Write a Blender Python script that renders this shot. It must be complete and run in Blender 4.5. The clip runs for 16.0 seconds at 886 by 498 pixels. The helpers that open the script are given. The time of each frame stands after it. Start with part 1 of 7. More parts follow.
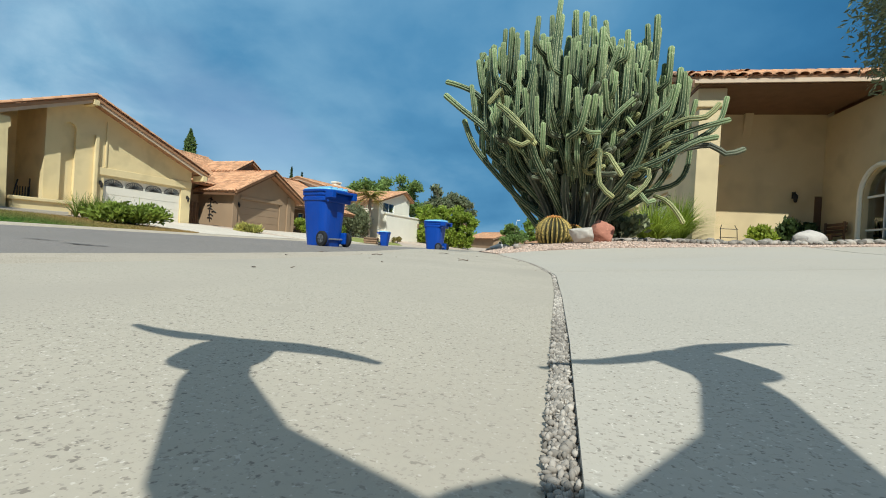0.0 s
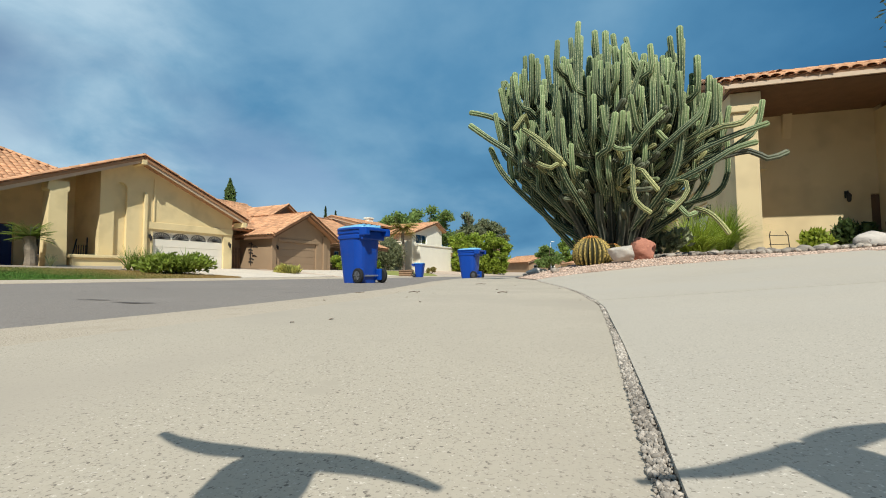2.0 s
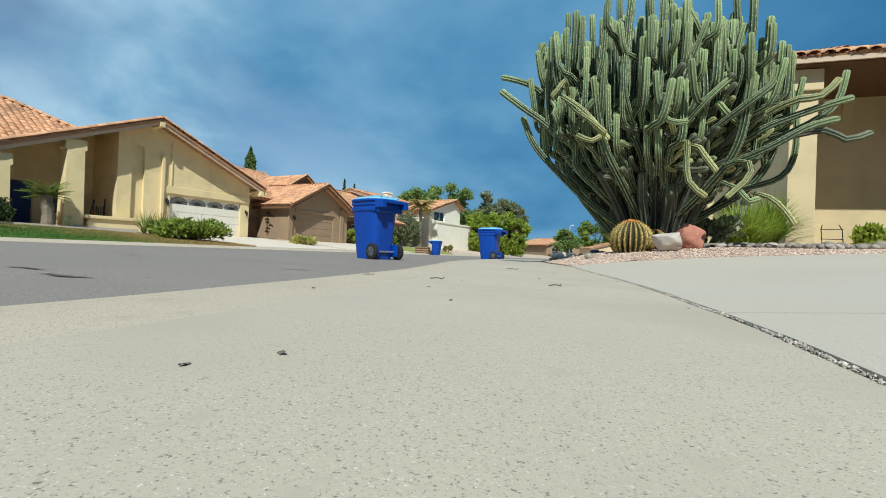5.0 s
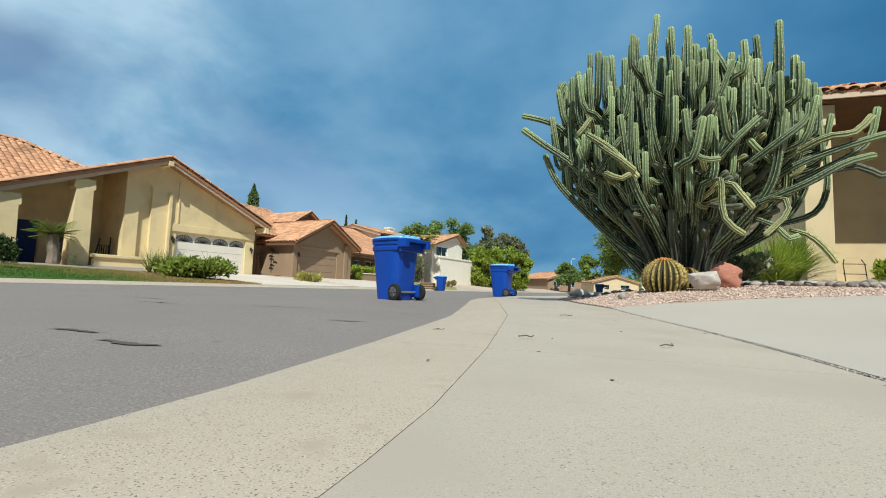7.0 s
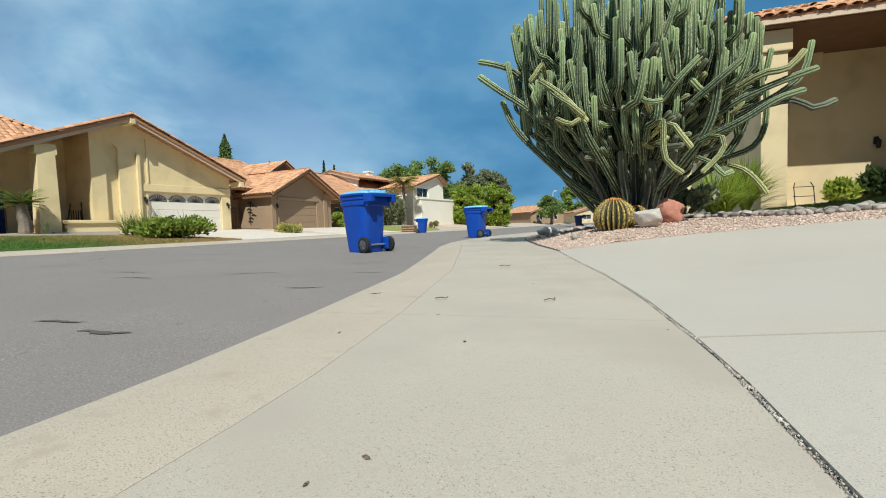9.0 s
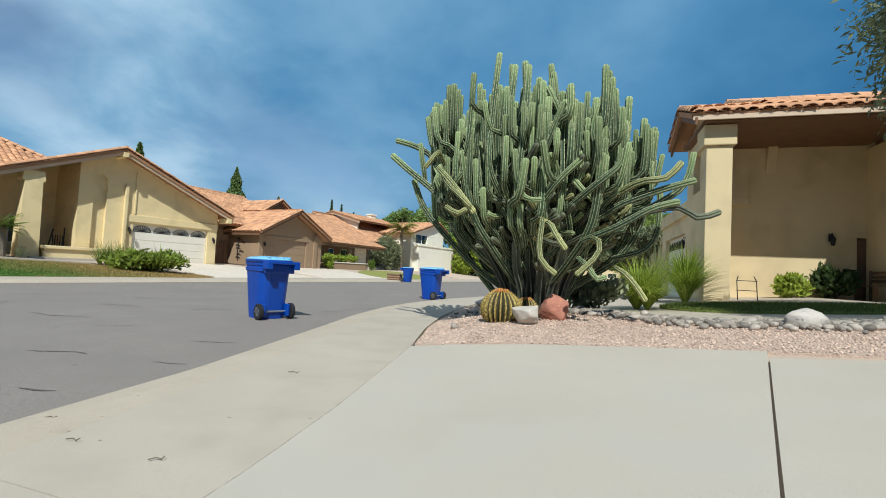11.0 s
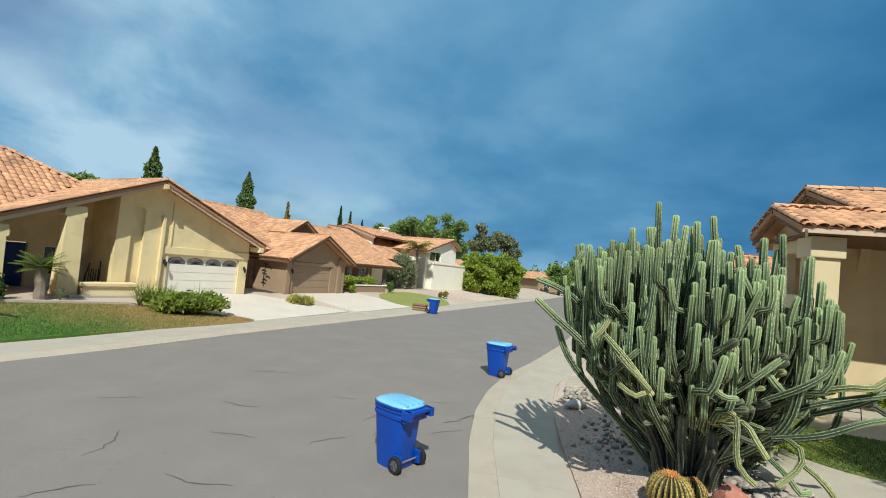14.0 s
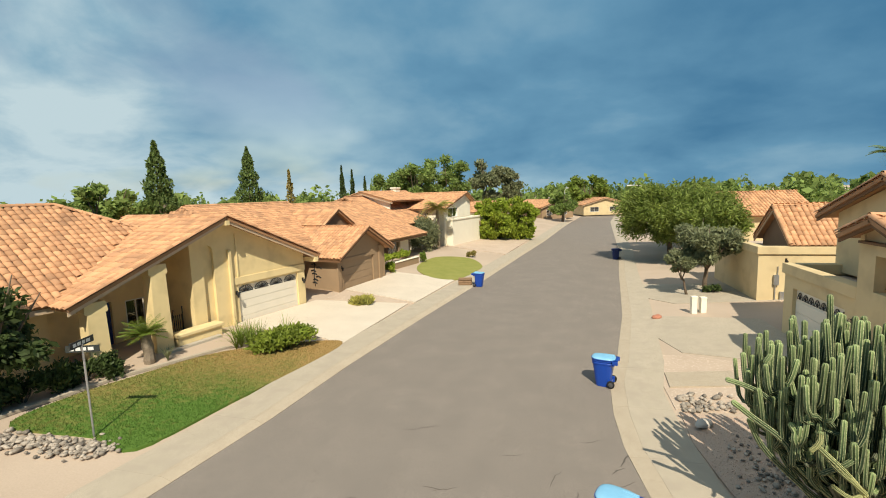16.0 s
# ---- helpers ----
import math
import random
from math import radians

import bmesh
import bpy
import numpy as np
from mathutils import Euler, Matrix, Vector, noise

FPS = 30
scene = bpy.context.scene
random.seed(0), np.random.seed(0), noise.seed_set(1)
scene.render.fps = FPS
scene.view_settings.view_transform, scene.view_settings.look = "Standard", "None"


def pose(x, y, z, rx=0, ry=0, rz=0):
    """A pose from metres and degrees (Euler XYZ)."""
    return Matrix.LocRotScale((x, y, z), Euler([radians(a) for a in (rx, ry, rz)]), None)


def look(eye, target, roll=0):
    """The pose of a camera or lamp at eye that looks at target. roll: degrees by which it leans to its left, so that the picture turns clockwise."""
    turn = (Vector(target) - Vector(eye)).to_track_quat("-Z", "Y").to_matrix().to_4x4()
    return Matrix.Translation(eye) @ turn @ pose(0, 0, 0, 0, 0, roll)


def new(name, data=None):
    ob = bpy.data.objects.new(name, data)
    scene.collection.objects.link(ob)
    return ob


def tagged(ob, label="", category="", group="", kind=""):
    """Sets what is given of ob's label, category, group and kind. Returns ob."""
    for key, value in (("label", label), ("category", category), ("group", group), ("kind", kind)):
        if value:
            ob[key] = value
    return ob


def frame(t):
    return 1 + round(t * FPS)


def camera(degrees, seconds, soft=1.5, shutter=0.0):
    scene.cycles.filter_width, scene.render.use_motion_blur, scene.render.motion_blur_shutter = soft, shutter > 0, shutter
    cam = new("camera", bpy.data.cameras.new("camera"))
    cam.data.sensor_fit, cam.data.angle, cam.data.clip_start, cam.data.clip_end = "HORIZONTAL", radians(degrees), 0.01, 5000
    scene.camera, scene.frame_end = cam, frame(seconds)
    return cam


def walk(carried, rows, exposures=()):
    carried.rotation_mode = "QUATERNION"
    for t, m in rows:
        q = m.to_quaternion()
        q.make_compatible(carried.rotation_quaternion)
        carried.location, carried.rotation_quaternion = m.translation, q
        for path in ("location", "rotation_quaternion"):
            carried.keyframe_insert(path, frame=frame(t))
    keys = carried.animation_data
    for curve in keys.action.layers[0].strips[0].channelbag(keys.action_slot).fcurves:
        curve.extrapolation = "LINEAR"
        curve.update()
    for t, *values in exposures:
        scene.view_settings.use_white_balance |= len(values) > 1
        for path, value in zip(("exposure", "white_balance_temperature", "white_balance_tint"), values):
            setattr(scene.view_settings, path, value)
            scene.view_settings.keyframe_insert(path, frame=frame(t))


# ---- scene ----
# seconds, stops, white balance
LIGHTS = [(0.0, 0.0, 5820, 1.5), (1.0, -0.0, 5870, 2.5), (1.5, -0.01, 6050, 5), (2.5, 0.04, 6200, 5.5), (3.5, -0.11, 6100, 4.5), (4.5, -0.07, 5800, 2), (5.0, -0.02, 5750, 1.5), (7.5, 0.02, 5960, 5), (8.2, 0.04, 6000, 5.5), (10.3, 0.05, 5600, 1.5), (11.0, -0.02, 5770, 4.5), (12.0, -0.09, 6070, 6.5), (12.6, -0.04, 6090, 6.5), (13.5, 0.0, 5770, 2.5), (14.5, 0.07, 6250, 3.5), (15.0, 0.1, 6760, 5.5), (15.5, 0.11, 7070, 7), (16.0, 0.12, 7150, 7)]
cam = camera(89.2, 16.0, soft=1.0)
# seconds, eye, target, roll
PATH = [
    (0, (1.946, 0.496, 0.110), (1.151, 4.417, 0.104), 3.51),
    (0.5, (1.931, 0.574, 0.141), (0.972, 4.450, 0.384), 1.10),
    (1, (1.921, 0.567, 0.158), (0.790, 4.398, 0.378), 2.30),
    (1.5, (1.923, 0.561, 0.152), (0.703, 4.368, 0.294), 1.96),
    (2, (1.920, 0.543, 0.150), (0.827, 4.384, 0.385), -0.45),
    (2.2, (1.931, 0.432, 0.215), (0.925, 4.299, 0.401), 0.32),
    (2.5, (1.950, 0.380, 0.114), (0.408, 4.040, 0.598), -7.56),
    (3, (2.045, 0.367, 0.110), (0.623, 4.083, -0.303), -1.46),
    (3.5, (2.103, 0.405, 0.129), (0.849, 4.160, -0.443), 0.74),
    (4, (2.020, 0.673, 0.117), (0.867, 4.498, -0.089), 3.64),
    (4.5, (1.823, 1.004, 0.180), (0.644, 4.821, -0.020), 1.70),
    (5, (1.643, 1.192, 0.171), (0.410, 4.997, 0.210), 2.38),
    (7.5, (1.153, 1.250, 0.299), (-0.047, 5.049, 0.652), 1.32),
    (8, (1.347, 0.765, 0.399), (0.258, 4.613, 0.501), 0.38),
    (8.2, (1.439, 0.759, 0.459), (0.326, 4.594, 0.223), -1.58),
    (10.3, (2.515, 1.587, 0.407), (1.399, 5.427, 0.476), -1.50),
    (10.5, (2.863, 1.618, 0.546), (1.694, 5.441, 0.680), -1.19),
    (11, (3.514, 1.630, 1.056), (2.302, 5.438, 1.246), 2.95),
    (11.5, (3.964, 1.678, 1.677), (2.740, 5.482, 1.848), 11.18),
    (12, (4.190, 1.512, 2.342), (3.045, 5.338, 2.131), 16.24),
    (12.5, (3.886, 1.399, 2.705), (2.829, 5.230, 2.258), 17.24),
    (13, (3.030, 1.370, 2.956), (1.958, 5.173, 2.339), 9.07),
    (13.5, (1.989, 1.288, 3.038), (0.876, 5.124, 2.833), 6.59),
    (14, (0.679, 1.091, 3.491), (-0.477, 4.916, 3.667), 5.67),
    (14.5, (-0.708, 0.647, 4.195), (-1.759, 4.500, 4.419), 2.79),
    (15, (-1.845, 0.108, 4.854), (-2.861, 3.961, 5.201), -10.43),
    (15.5, (-2.605, -0.401, 5.694), (-3.537, 3.481, 5.948), -5.91),
    (16, (-3.226, -0.464, 7.396), (-4.250, 3.372, 6.908), -1.84),
]
walk(cam, [(t, look(eye, target, roll)) for t, eye, target, roll in PATH], LIGHTS)

# Right and left edges of the asphalt: (y, x)
R_EDGE = [(-30, .4), (2, .4), (3, .3), (5, .04), (7.7, -.55), (10.3, -1.15), (12.5, -1.5), (14.5, -1.58), (17, -1.45), (20, -.85), (27, .2), (41, 1.6), (56, 3.3), (106, 7.2), (160, 15), (300, 43)]
L_EDGE = [(-30, -13.6), (7.5, -13.4), (12, -12.75), (16.8, -12.35), (25, -11.3), (36, -9.7), (50, -7.9), (67.5, -5.6), (98, -2.3), (160, 6), (300, 34)]
# Inner edge of the right pavement
P_EDGE = [(-30, 1.9), (.5, 1.95), (1.5, 2.0), (2.5, 2.03), (3.5, 1.97), (4.5, 1.85), (6, 1.6), (7.1, 1.42), (8.8, 1.0), (11, .6), (14, .32), (16.5, .33), (19.5, .95), (29.3, 2.15), (41, 3.2), (56, 4.85), (106, 8.8), (160, 16.7), (300, 44.7)]


def along(table, y):
    return float(np.interp(y, [p[0] for p in table], [p[1] for p in table]))


def ground_z(x, y):
    r, l = along(R_EDGE, y), along(L_EDGE, y)
    if x > r:
        d = x - r
        mound = .17 * math.exp(-((x - 2.8) ** 2 + (y - 9.3) ** 2) / 4.5)
        return min(.012 + .038 * min(1, max(0, (y - 3) / 4)), d * .1) + .084 * min(max(d - 1.8, 0), 9) + mound * min(1, max(0, d - 1.6))
    if x < l:
        d = l - x
        return min(.1, d * .3) + .095 * min(max(d - 2, 0), 7)
    return 0.0


# ---- light ----
SUN_TO = Vector((.316 * .682, -.949 * .682, .731))
sun_data = bpy.data.lights.new("sun", "SUN")
sun_data.energy, sun_data.angle, sun_data.color = 4.8, radians(.55), (1.0, .94, .84)
sun = new("sun", sun_data)
sun.matrix_world = look((0, 0, 30), Vector((0, 0, 30)) - SUN_TO)

world = bpy.data.worlds.new("storm_sky")
scene.world = world
world.use_nodes = True
wt = world.node_tree
wt.nodes.clear()


def wn(kind, **sets):
    n = wt.nodes.new(kind)
    for key, value in sets.items():
        n.inputs[key].default_value = value
    return n


def wmath(op, a, b=None):
    n = wt.nodes.new("ShaderNodeMath")
    n.operation = op
    for i, v in enumerate((a, b)):
        if v is None:
            continue
        if isinstance(v, (int, float)):
            n.inputs[i].default_value = v
        else:
            wt.links.new(v, n.inputs[i])
    return n.outputs[0]


w_coord = wn("ShaderNodeTexCoord")
w_sep = wn("ShaderNodeSeparateXYZ")
wt.links.new(w_coord.outputs["Generated"], w_sep.inputs[0])
lift = wmath("ADD", wmath("MAXIMUM", w_sep.outputs[2], 0.0), .34)
w_vec = wn("ShaderNodeCombineXYZ")
wt.links.new(wmath("DIVIDE", w_sep.outputs[0], lift), w_vec.inputs[0])
wt.links.new(wmath("DIVIDE", w_sep.outputs[1], lift), w_vec.inputs[1])
cloud = wn("ShaderNodeTexNoise", Scale=1.35, Detail=7.0, Roughness=.52, Distortion=.1)
cloud.normalize = True
wt.links.new(w_vec.outputs[0], cloud.inputs["Vector"])
big = wn("ShaderNodeTexNoise", Scale=.45, Detail=2.0, Roughness=.4)
wt.links.new(w_vec.outputs[0], big.inputs["Vector"])
# thinner, brighter cover to the west and overhead, the storm core to the north-east
west = wmath("SUBTRACT", wmath("MULTIPLY", w_sep.outputs[0], -.25), .02)
top = wmath("ADD", wmath("MULTIPLY", w_sep.outputs[2], .20), wmath("MULTIPLY", w_sep.outputs[1], .13))
low = wmath("MULTIPLY", wmath("POWER", wmath("SUBTRACT", 1.0, wmath("MINIMUM", wmath("MULTIPLY", wmath("MAXIMUM", w_sep.outputs[2], 0.0), 7.0), 1.0)), 2.0), .16)
# broken heaps of brighter cloud in the west
heap = wn("ShaderNodeTexNoise", Scale=2.8, Detail=7.0, Roughness=.55, Distortion=.35)
wt.links.new(w_vec.outputs[0], heap.inputs["Vector"])
far_west = wn("ShaderNodeMapRange")
far_west.interpolation_type = "SMOOTHSTEP"
wt.links.new(w_sep.outputs[0], far_west.inputs[0])
for i, v in ((1, -.30), (2, -.78), (3, 0.0), (4, 1.0)):
    far_west.inputs[i].default_value = v
heaps = wmath("MULTIPLY", wmath("MULTIPLY", wmath("SUBTRACT", heap.outputs[0], .49), .60), far_west.outputs[0])
low = wmath("ADD", low, heaps)
tone = wmath("ADD", wmath("ADD", wmath("ADD", wmath("ADD", wmath("MULTIPLY", cloud.outputs[0], .64), .035), wmath("MULTIPLY", big.outputs[0], .38)), wmath("ADD", west, top)), low)
w_ramp = wn("ShaderNodeValToRGB")
wt.links.new(tone, w_ramp.inputs[0])
w_el = w_ramp.color_ramp.elements
w_el[0].position, w_el[0].color = .44, (.042, .150, .305, 1)
w_el[1].position, w_el[1].color = 1.0, (.52, .68, .80, 1)
for at, col in ((.56, (.064, .205, .385, 1)), (.70, (.125, .305, .50, 1)), (.84, (.27, .46, .63, 1))):
    e = w_el.new(at)
    e.color = col
sky = wn("ShaderNodeTexSky")
sky.sky_type, sky.sun_disc = "NISHITA", False
sky.sun_elevation, sky.sun_rotation = radians(47), radians(161.6)
sky_level = wn("ShaderNodeMixRGB")
sky_level.blend_type = "MULTIPLY"
sky_level.inputs[0].default_value = 1.0
sky_level.inputs[2].default_value = (.11, .11, .11, 1)
wt.links.new(sky.outputs[0], sky_level.inputs[1])
gap = wn("ShaderNodeTexNoise", Scale=.8, Detail=4.0, Roughness=.5)
gap_at = wn("ShaderNodeMapping")
gap_at.inputs["Location"].default_value = (3.1, 7.7, 0)
wt.links.new(w_vec.outputs[0], gap_at.inputs[0])
wt.links.new(gap_at.outputs[0], gap.inputs["Vector"])
cover = wn("ShaderNodeMapRange")
wt.links.new(wmath("SUBTRACT", gap.outputs[0], wmath("MULTIPLY", far_west.outputs[0], .10)), cover.inputs[0])
for i, v in ((1, .26), (2, .36), (3, .25), (4, 1.0)):
    cover.inputs[i].default_value = v
w_mix = wn("ShaderNodeMixRGB")
wt.links.new(cover.outputs[0], w_mix.inputs[0])
wt.links.new(sky_level.outputs[0], w_mix.inputs[1])
wt.links.new(w_ramp.outputs[0], w_mix.inputs[2])
# thin bright cloud overhead, round the sun
overhead = wn("ShaderNodeMapRange")
overhead.interpolation_type = "SMOOTHSTEP"
wt.links.new(w_sep.outputs[2], overhead.inputs[0])
for i, v in ((1, .66), (2, .92), (3, 0.0), (4, 1.0)):
    overhead.inputs[i].default_value = v
w_top = wn("ShaderNodeMixRGB")
wt.links.new(overhead.outputs[0], w_top.inputs[0])
wt.links.new(w_mix.outputs[0], w_top.inputs[1])
w_top.inputs[2].default_value = (.57, .61, .65, 1)
w_back = wn("ShaderNodeBackground", Strength=.90)
w_out = wn("ShaderNodeOutputWorld")
wt.links.new(w_top.outputs[0], w_back.inputs[0])
wt.links.new(w_back.outputs[0], w_out.inputs[0])


# ---- materials ----
def material(name, colour, colour2=None, rough=.8, scale=6.0, fine=60.0, bump=.2, spots=None, metal=0.0, vary=0.0, island=False, fine_amount=.35, dist=.01, spec=.35, sheet=0.0, drift=None):
    """A two-scale procedural surface in world metres. spots: colour, size, share. vary: spread of value between objects or islands."""
    m = bpy.data.materials.new(name)
    m.use_nodes = True
    t = m.node_tree
    b = t.nodes["Principled BSDF"]
    b.inputs["Roughness"].default_value, b.inputs["Metallic"].default_value = rough, metal
    b.inputs["Specular IOR Level"].default_value = spec
    geo = t.nodes.new("ShaderNodeNewGeometry")
    n1, n2 = (t.nodes.new("ShaderNodeTexNoise") for _ in range(2))
    for n, s, d in ((n1, scale, 4.0), (n2, fine, 3.0)):
        n.inputs["Scale"].default_value, n.inputs["Detail"].default_value = s, d
        t.links.new(geo.outputs["Position"], n.inputs["Vector"])
    colour2 = colour2 or tuple(c * .78 for c in colour)
    ramp = t.nodes.new("ShaderNodeValToRGB")
    ramp.color_ramp.elements[0].position, ramp.color_ramp.elements[1].position = .32, .68
    ramp.color_ramp.elements[0].color, ramp.color_ramp.elements[1].color = (*colour2, 1), (*colour, 1)
    mixf = t.nodes.new("ShaderNodeMix")
    mixf.inputs[0].default_value = fine_amount
    t.links.new(n1.outputs[0], mixf.inputs[2])
    t.links.new(n2.outputs[0], mixf.inputs[3])
    level = mixf.outputs[0]
    if drift:
        # colour2 takes over along y, from drift[0] to drift[1]
        xyz = t.nodes.new("ShaderNodeSeparateXYZ")
        t.links.new(geo.outputs["Position"], xyz.inputs[0])
        way = t.nodes.new("ShaderNodeMapRange")
        for i, v in ((1, drift[0]), (2, drift[1]), (3, .22), (4, -.22)):
            way.inputs[i].default_value = v
        t.links.new(xyz.outputs[1], way.inputs[0])
        add = t.nodes.new("ShaderNodeMath")
        t.links.new(level, add.inputs[0])
        t.links.new(way.outputs[0], add.inputs[1])
        level = add.outputs[0]
    t.links.new(level, ramp.inputs[0])
    out = ramp.outputs[0]
    for col, size, share, *soft in ([spots] if isinstance(spots, tuple) else spots or []):
        soft = soft[0] if soft else .03
        v = t.nodes.new("ShaderNodeTexNoise")
        v.inputs["Scale"].default_value, v.inputs["Detail"].default_value = size, 2.0
        t.links.new(geo.outputs["Position"], v.inputs["Vector"])
        r = t.nodes.new("ShaderNodeMapRange")
        r.inputs[1].default_value, r.inputs[2].default_value = 1 - share - soft, 1 - share + soft
        t.links.new(v.outputs[0], r.inputs[0])
        mx = t.nodes.new("ShaderNodeMixRGB")
        t.links.new(r.outputs[0], mx.inputs[0])
        t.links.new(out, mx.inputs[1])
        mx.inputs[2].default_value = (*col, 1)
        out = mx.outputs[0]
    if vary:
        src = geo.outputs["Random Per Island"] if island else t.nodes.new("ShaderNodeObjectInfo").outputs["Random"]
        r = t.nodes.new("ShaderNodeMapRange")
        r.inputs[3].default_value, r.inputs[4].default_value = 1 - vary, 1 + vary
        t.links.new(src, r.inputs[0])
        h = t.nodes.new("ShaderNodeHueSaturation")
        t.links.new(r.outputs[0], h.inputs["Value"])
        t.links.new(out, h.inputs["Color"])
        out = h.outputs[0]
    t.links.new(out, b.inputs["Base Color"])
    if bump:
        bp = t.nodes.new("ShaderNodeBump")
        bp.inputs["Strength"].default_value, bp.inputs["Distance"].default_value = bump, dist
        t.links.new(n2.outputs[0], bp.inputs["Height"])
        t.links.new(bp.outputs[0], b.inputs["Normal"])
    if sheet:
        b.inputs["Subsurface Weight"].default_value = 0
        tr = t.nodes.new("ShaderNodeBsdfTranslucent")
        t.links.new(out, tr.inputs[0])
        mixs = t.nodes.new("ShaderNodeMixShader")
        mixs.inputs[0].default_value = sheet
        o = t.nodes["Material Output"]
        t.links.new(b.outputs[0], mixs.inputs[1])
        t.links.new(tr.outputs[0], mixs.inputs[2])
        t.links.new(mixs.outputs[0], o.inputs[0])
    return m


M = {}
M["asphalt"] = material("old_asphalt", (.26, .222, .19), (.20, .172, .148), .9, .45, 70, .5, [((.40, .345, .30), 150, .40), ((.085, .072, .06), 170, .38), ((.16, .13, .105), 9, .28), ((.212, .183, .158), .8, .45, .22)], fine_amount=.5, dist=.004)
M["crack"] = material("tar_crack", (.115, .098, .085), rough=.85)
M["walk"] = material("tan_concrete", (.495, .425, .33), (.43, .37, .285), .9, .9, 190, .22, [((.62, .555, .455), 340, .325), ((.36, .31, .245), 280, .37), ((.195, .162, .126), 260, .335), ((.27, .225, .175), 370, .328), ((.42, .36, .28), 16, .30, .06), ((.41, .35, .275), 1.7, .42, .11)], fine_amount=.35, dist=.0012)
M["drive_warm"] = material("cream_concrete", (.69, .605, .495), (.60, .52, .42), .9, .7, 60, .10, [((.48, .40, .31), 5, .28), ((.40, .345, .28), 300, .37)], fine_amount=.4, dist=.002)
M["gutter"] = material("kerb_concrete", (.49, .41, .31), (.42, .345, .255), .9, 1.4, 190, .22, [((.60, .53, .43), 330, .36), ((.17, .135, .10), 260, .36), ((.40, .325, .24), 9, .33, .08)], fine_amount=.4, dist=.0012)
M["grit"] = material("joint_grit", (.50, .44, .37), (.24, .205, .17), .9, 8, 60, .3, vary=.45, island=True)
M["drive"] = material("pale_concrete", (.51, .45, .365), (.445, .39, .315), .88, .8, 210, .22, [((.66, .60, .51), 340, .325), ((.40, .35, .285), 290, .37), ((.235, .20, .16), 265, .332), ((.30, .255, .205), 380, .325), ((.45, .395, .325), 14, .30, .06), ((.46, .41, .34), 1.3, .42, .11)], fine_amount=.35, dist=.0012)
M["joint"] = material("dirty_joint", (.30, .25, .195), (.13, .105, .08), .95, 40, 260, .5, dist=.003)
M["gravel"] = material("pink_gravel", (.60, .45, .345), (.47, .335, .255), .95, 3.0, 70, .9, ((.62, .50, .41), 60, .38), dist=.02, fine_amount=.65)
M["stone_bit"] = material("gravel_stone", (.64, .485, .38), (.46, .33, .255), .9, 5, 60, .3, vary=.35, island=True)
M["soil"] = material("dry_soil", (.57, .45, .35), (.47, .36, .275), .95, .7, 40, .6, ((.62, .51, .41), 12, .4), dist=.02)
M["desert"] = material("desert_ground", (.54, .43, .335), (.44, .345, .265), .95, .25, 20, .5)
M["river"] = material("river_rock", (.40, .345, .285), (.24, .205, .17), .75, 9, 50, .5, ((.20, .15, .11), 14, .36), vary=.48)
M["river_joined"] = material("river_rock_small", (.40, .345, .285), (.24, .205, .17), .75, 9, 50, .5, ((.20, .15, .11), 14, .36), vary=.48, island=True)
M["boulder"] = material("boulder_stone", (.60, .54, .47), (.44, .39, .34), .85, 4, 30, .6, ((.36, .31, .27), 9, .36))
M["red_rock"] = material("red_sandstone", (.50, .215, .14), (.36, .15, .10), .88, 5, 34, .7, ((.50, .22, .14), 14, .35))
M["white_rock"] = material("white_quartz", (.62, .56, .48), (.44, .39, .33), .75, 5, 26, .7)
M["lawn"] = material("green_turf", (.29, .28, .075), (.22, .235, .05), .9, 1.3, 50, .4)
# darker copy of the turf, with the olive tree's shade in its colour
M["lawn_shade"] = material("shaded_green_turf", (.19, .225, .05), (.14, .17, .036), .9, 1.3, 50, .4)
M["dry_lawn"] = material("patchy_turf", (.085, .165, .025), (.36, .235, .09), .95, .28, 5, .4, fine_amount=.35, drift=(9, 18.5))
M["blade"] = material("grass_blade", (.15, .19, .04), (.11, .145, .03), .7, 2, 20, 0, vary=.35, island=True, sheet=.25)
M["dry_blade"] = material("dry_grass_blade", (.09, .18, .028), (.38, .26, .10), .8, .28, 5, 0, vary=.3, island=True, sheet=.3, fine_amount=.35, drift=(9, 18.5))
M["stucco_y"] = material("yellow_stucco", (.83, .665, .365), (.77, .61, .325), .92, .8, 120, .5, [((.68, .54, .29), 1.1, .40, .12)], fine_amount=.25, dist=.006)
M["stucco_c"] = material("cream_stucco", (.71, .565, .33), (.65, .51, .295), .92, .8, 120, .5, [((.57, .445, .26), 1.1, .40, .12)], fine_amount=.25, dist=.006)
M["stucco_b"] = material("brown_stucco", (.37, .255, .155), (.32, .22, .135), .92, .8, 110, .5, fine_amount=.25, dist=.006)
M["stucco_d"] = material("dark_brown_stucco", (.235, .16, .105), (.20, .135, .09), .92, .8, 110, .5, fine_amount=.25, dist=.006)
M["stucco_w"] = material("white_stucco", (.90, .85, .70), (.85, .79, .65), .92, .7, 110, .5, fine_amount=.25, dist=.006)
M["trim"] = material("brown_fascia", (.20, .105, .055), (.15, .08, .04), .7, 3, 30, .2)
M["tan_trim"] = material("tan_fascia", (.64, .49, .35), (.56, .42, .29), .75, 3, 30, .2)
M["tile"] = material("clay_tile", (.66, .37, .205), (.54, .285, .15), .85, 2.0, 40, .35, [((.46, .255, .145), .9, .40, .10)], vary=.22, fine_amount=.35)
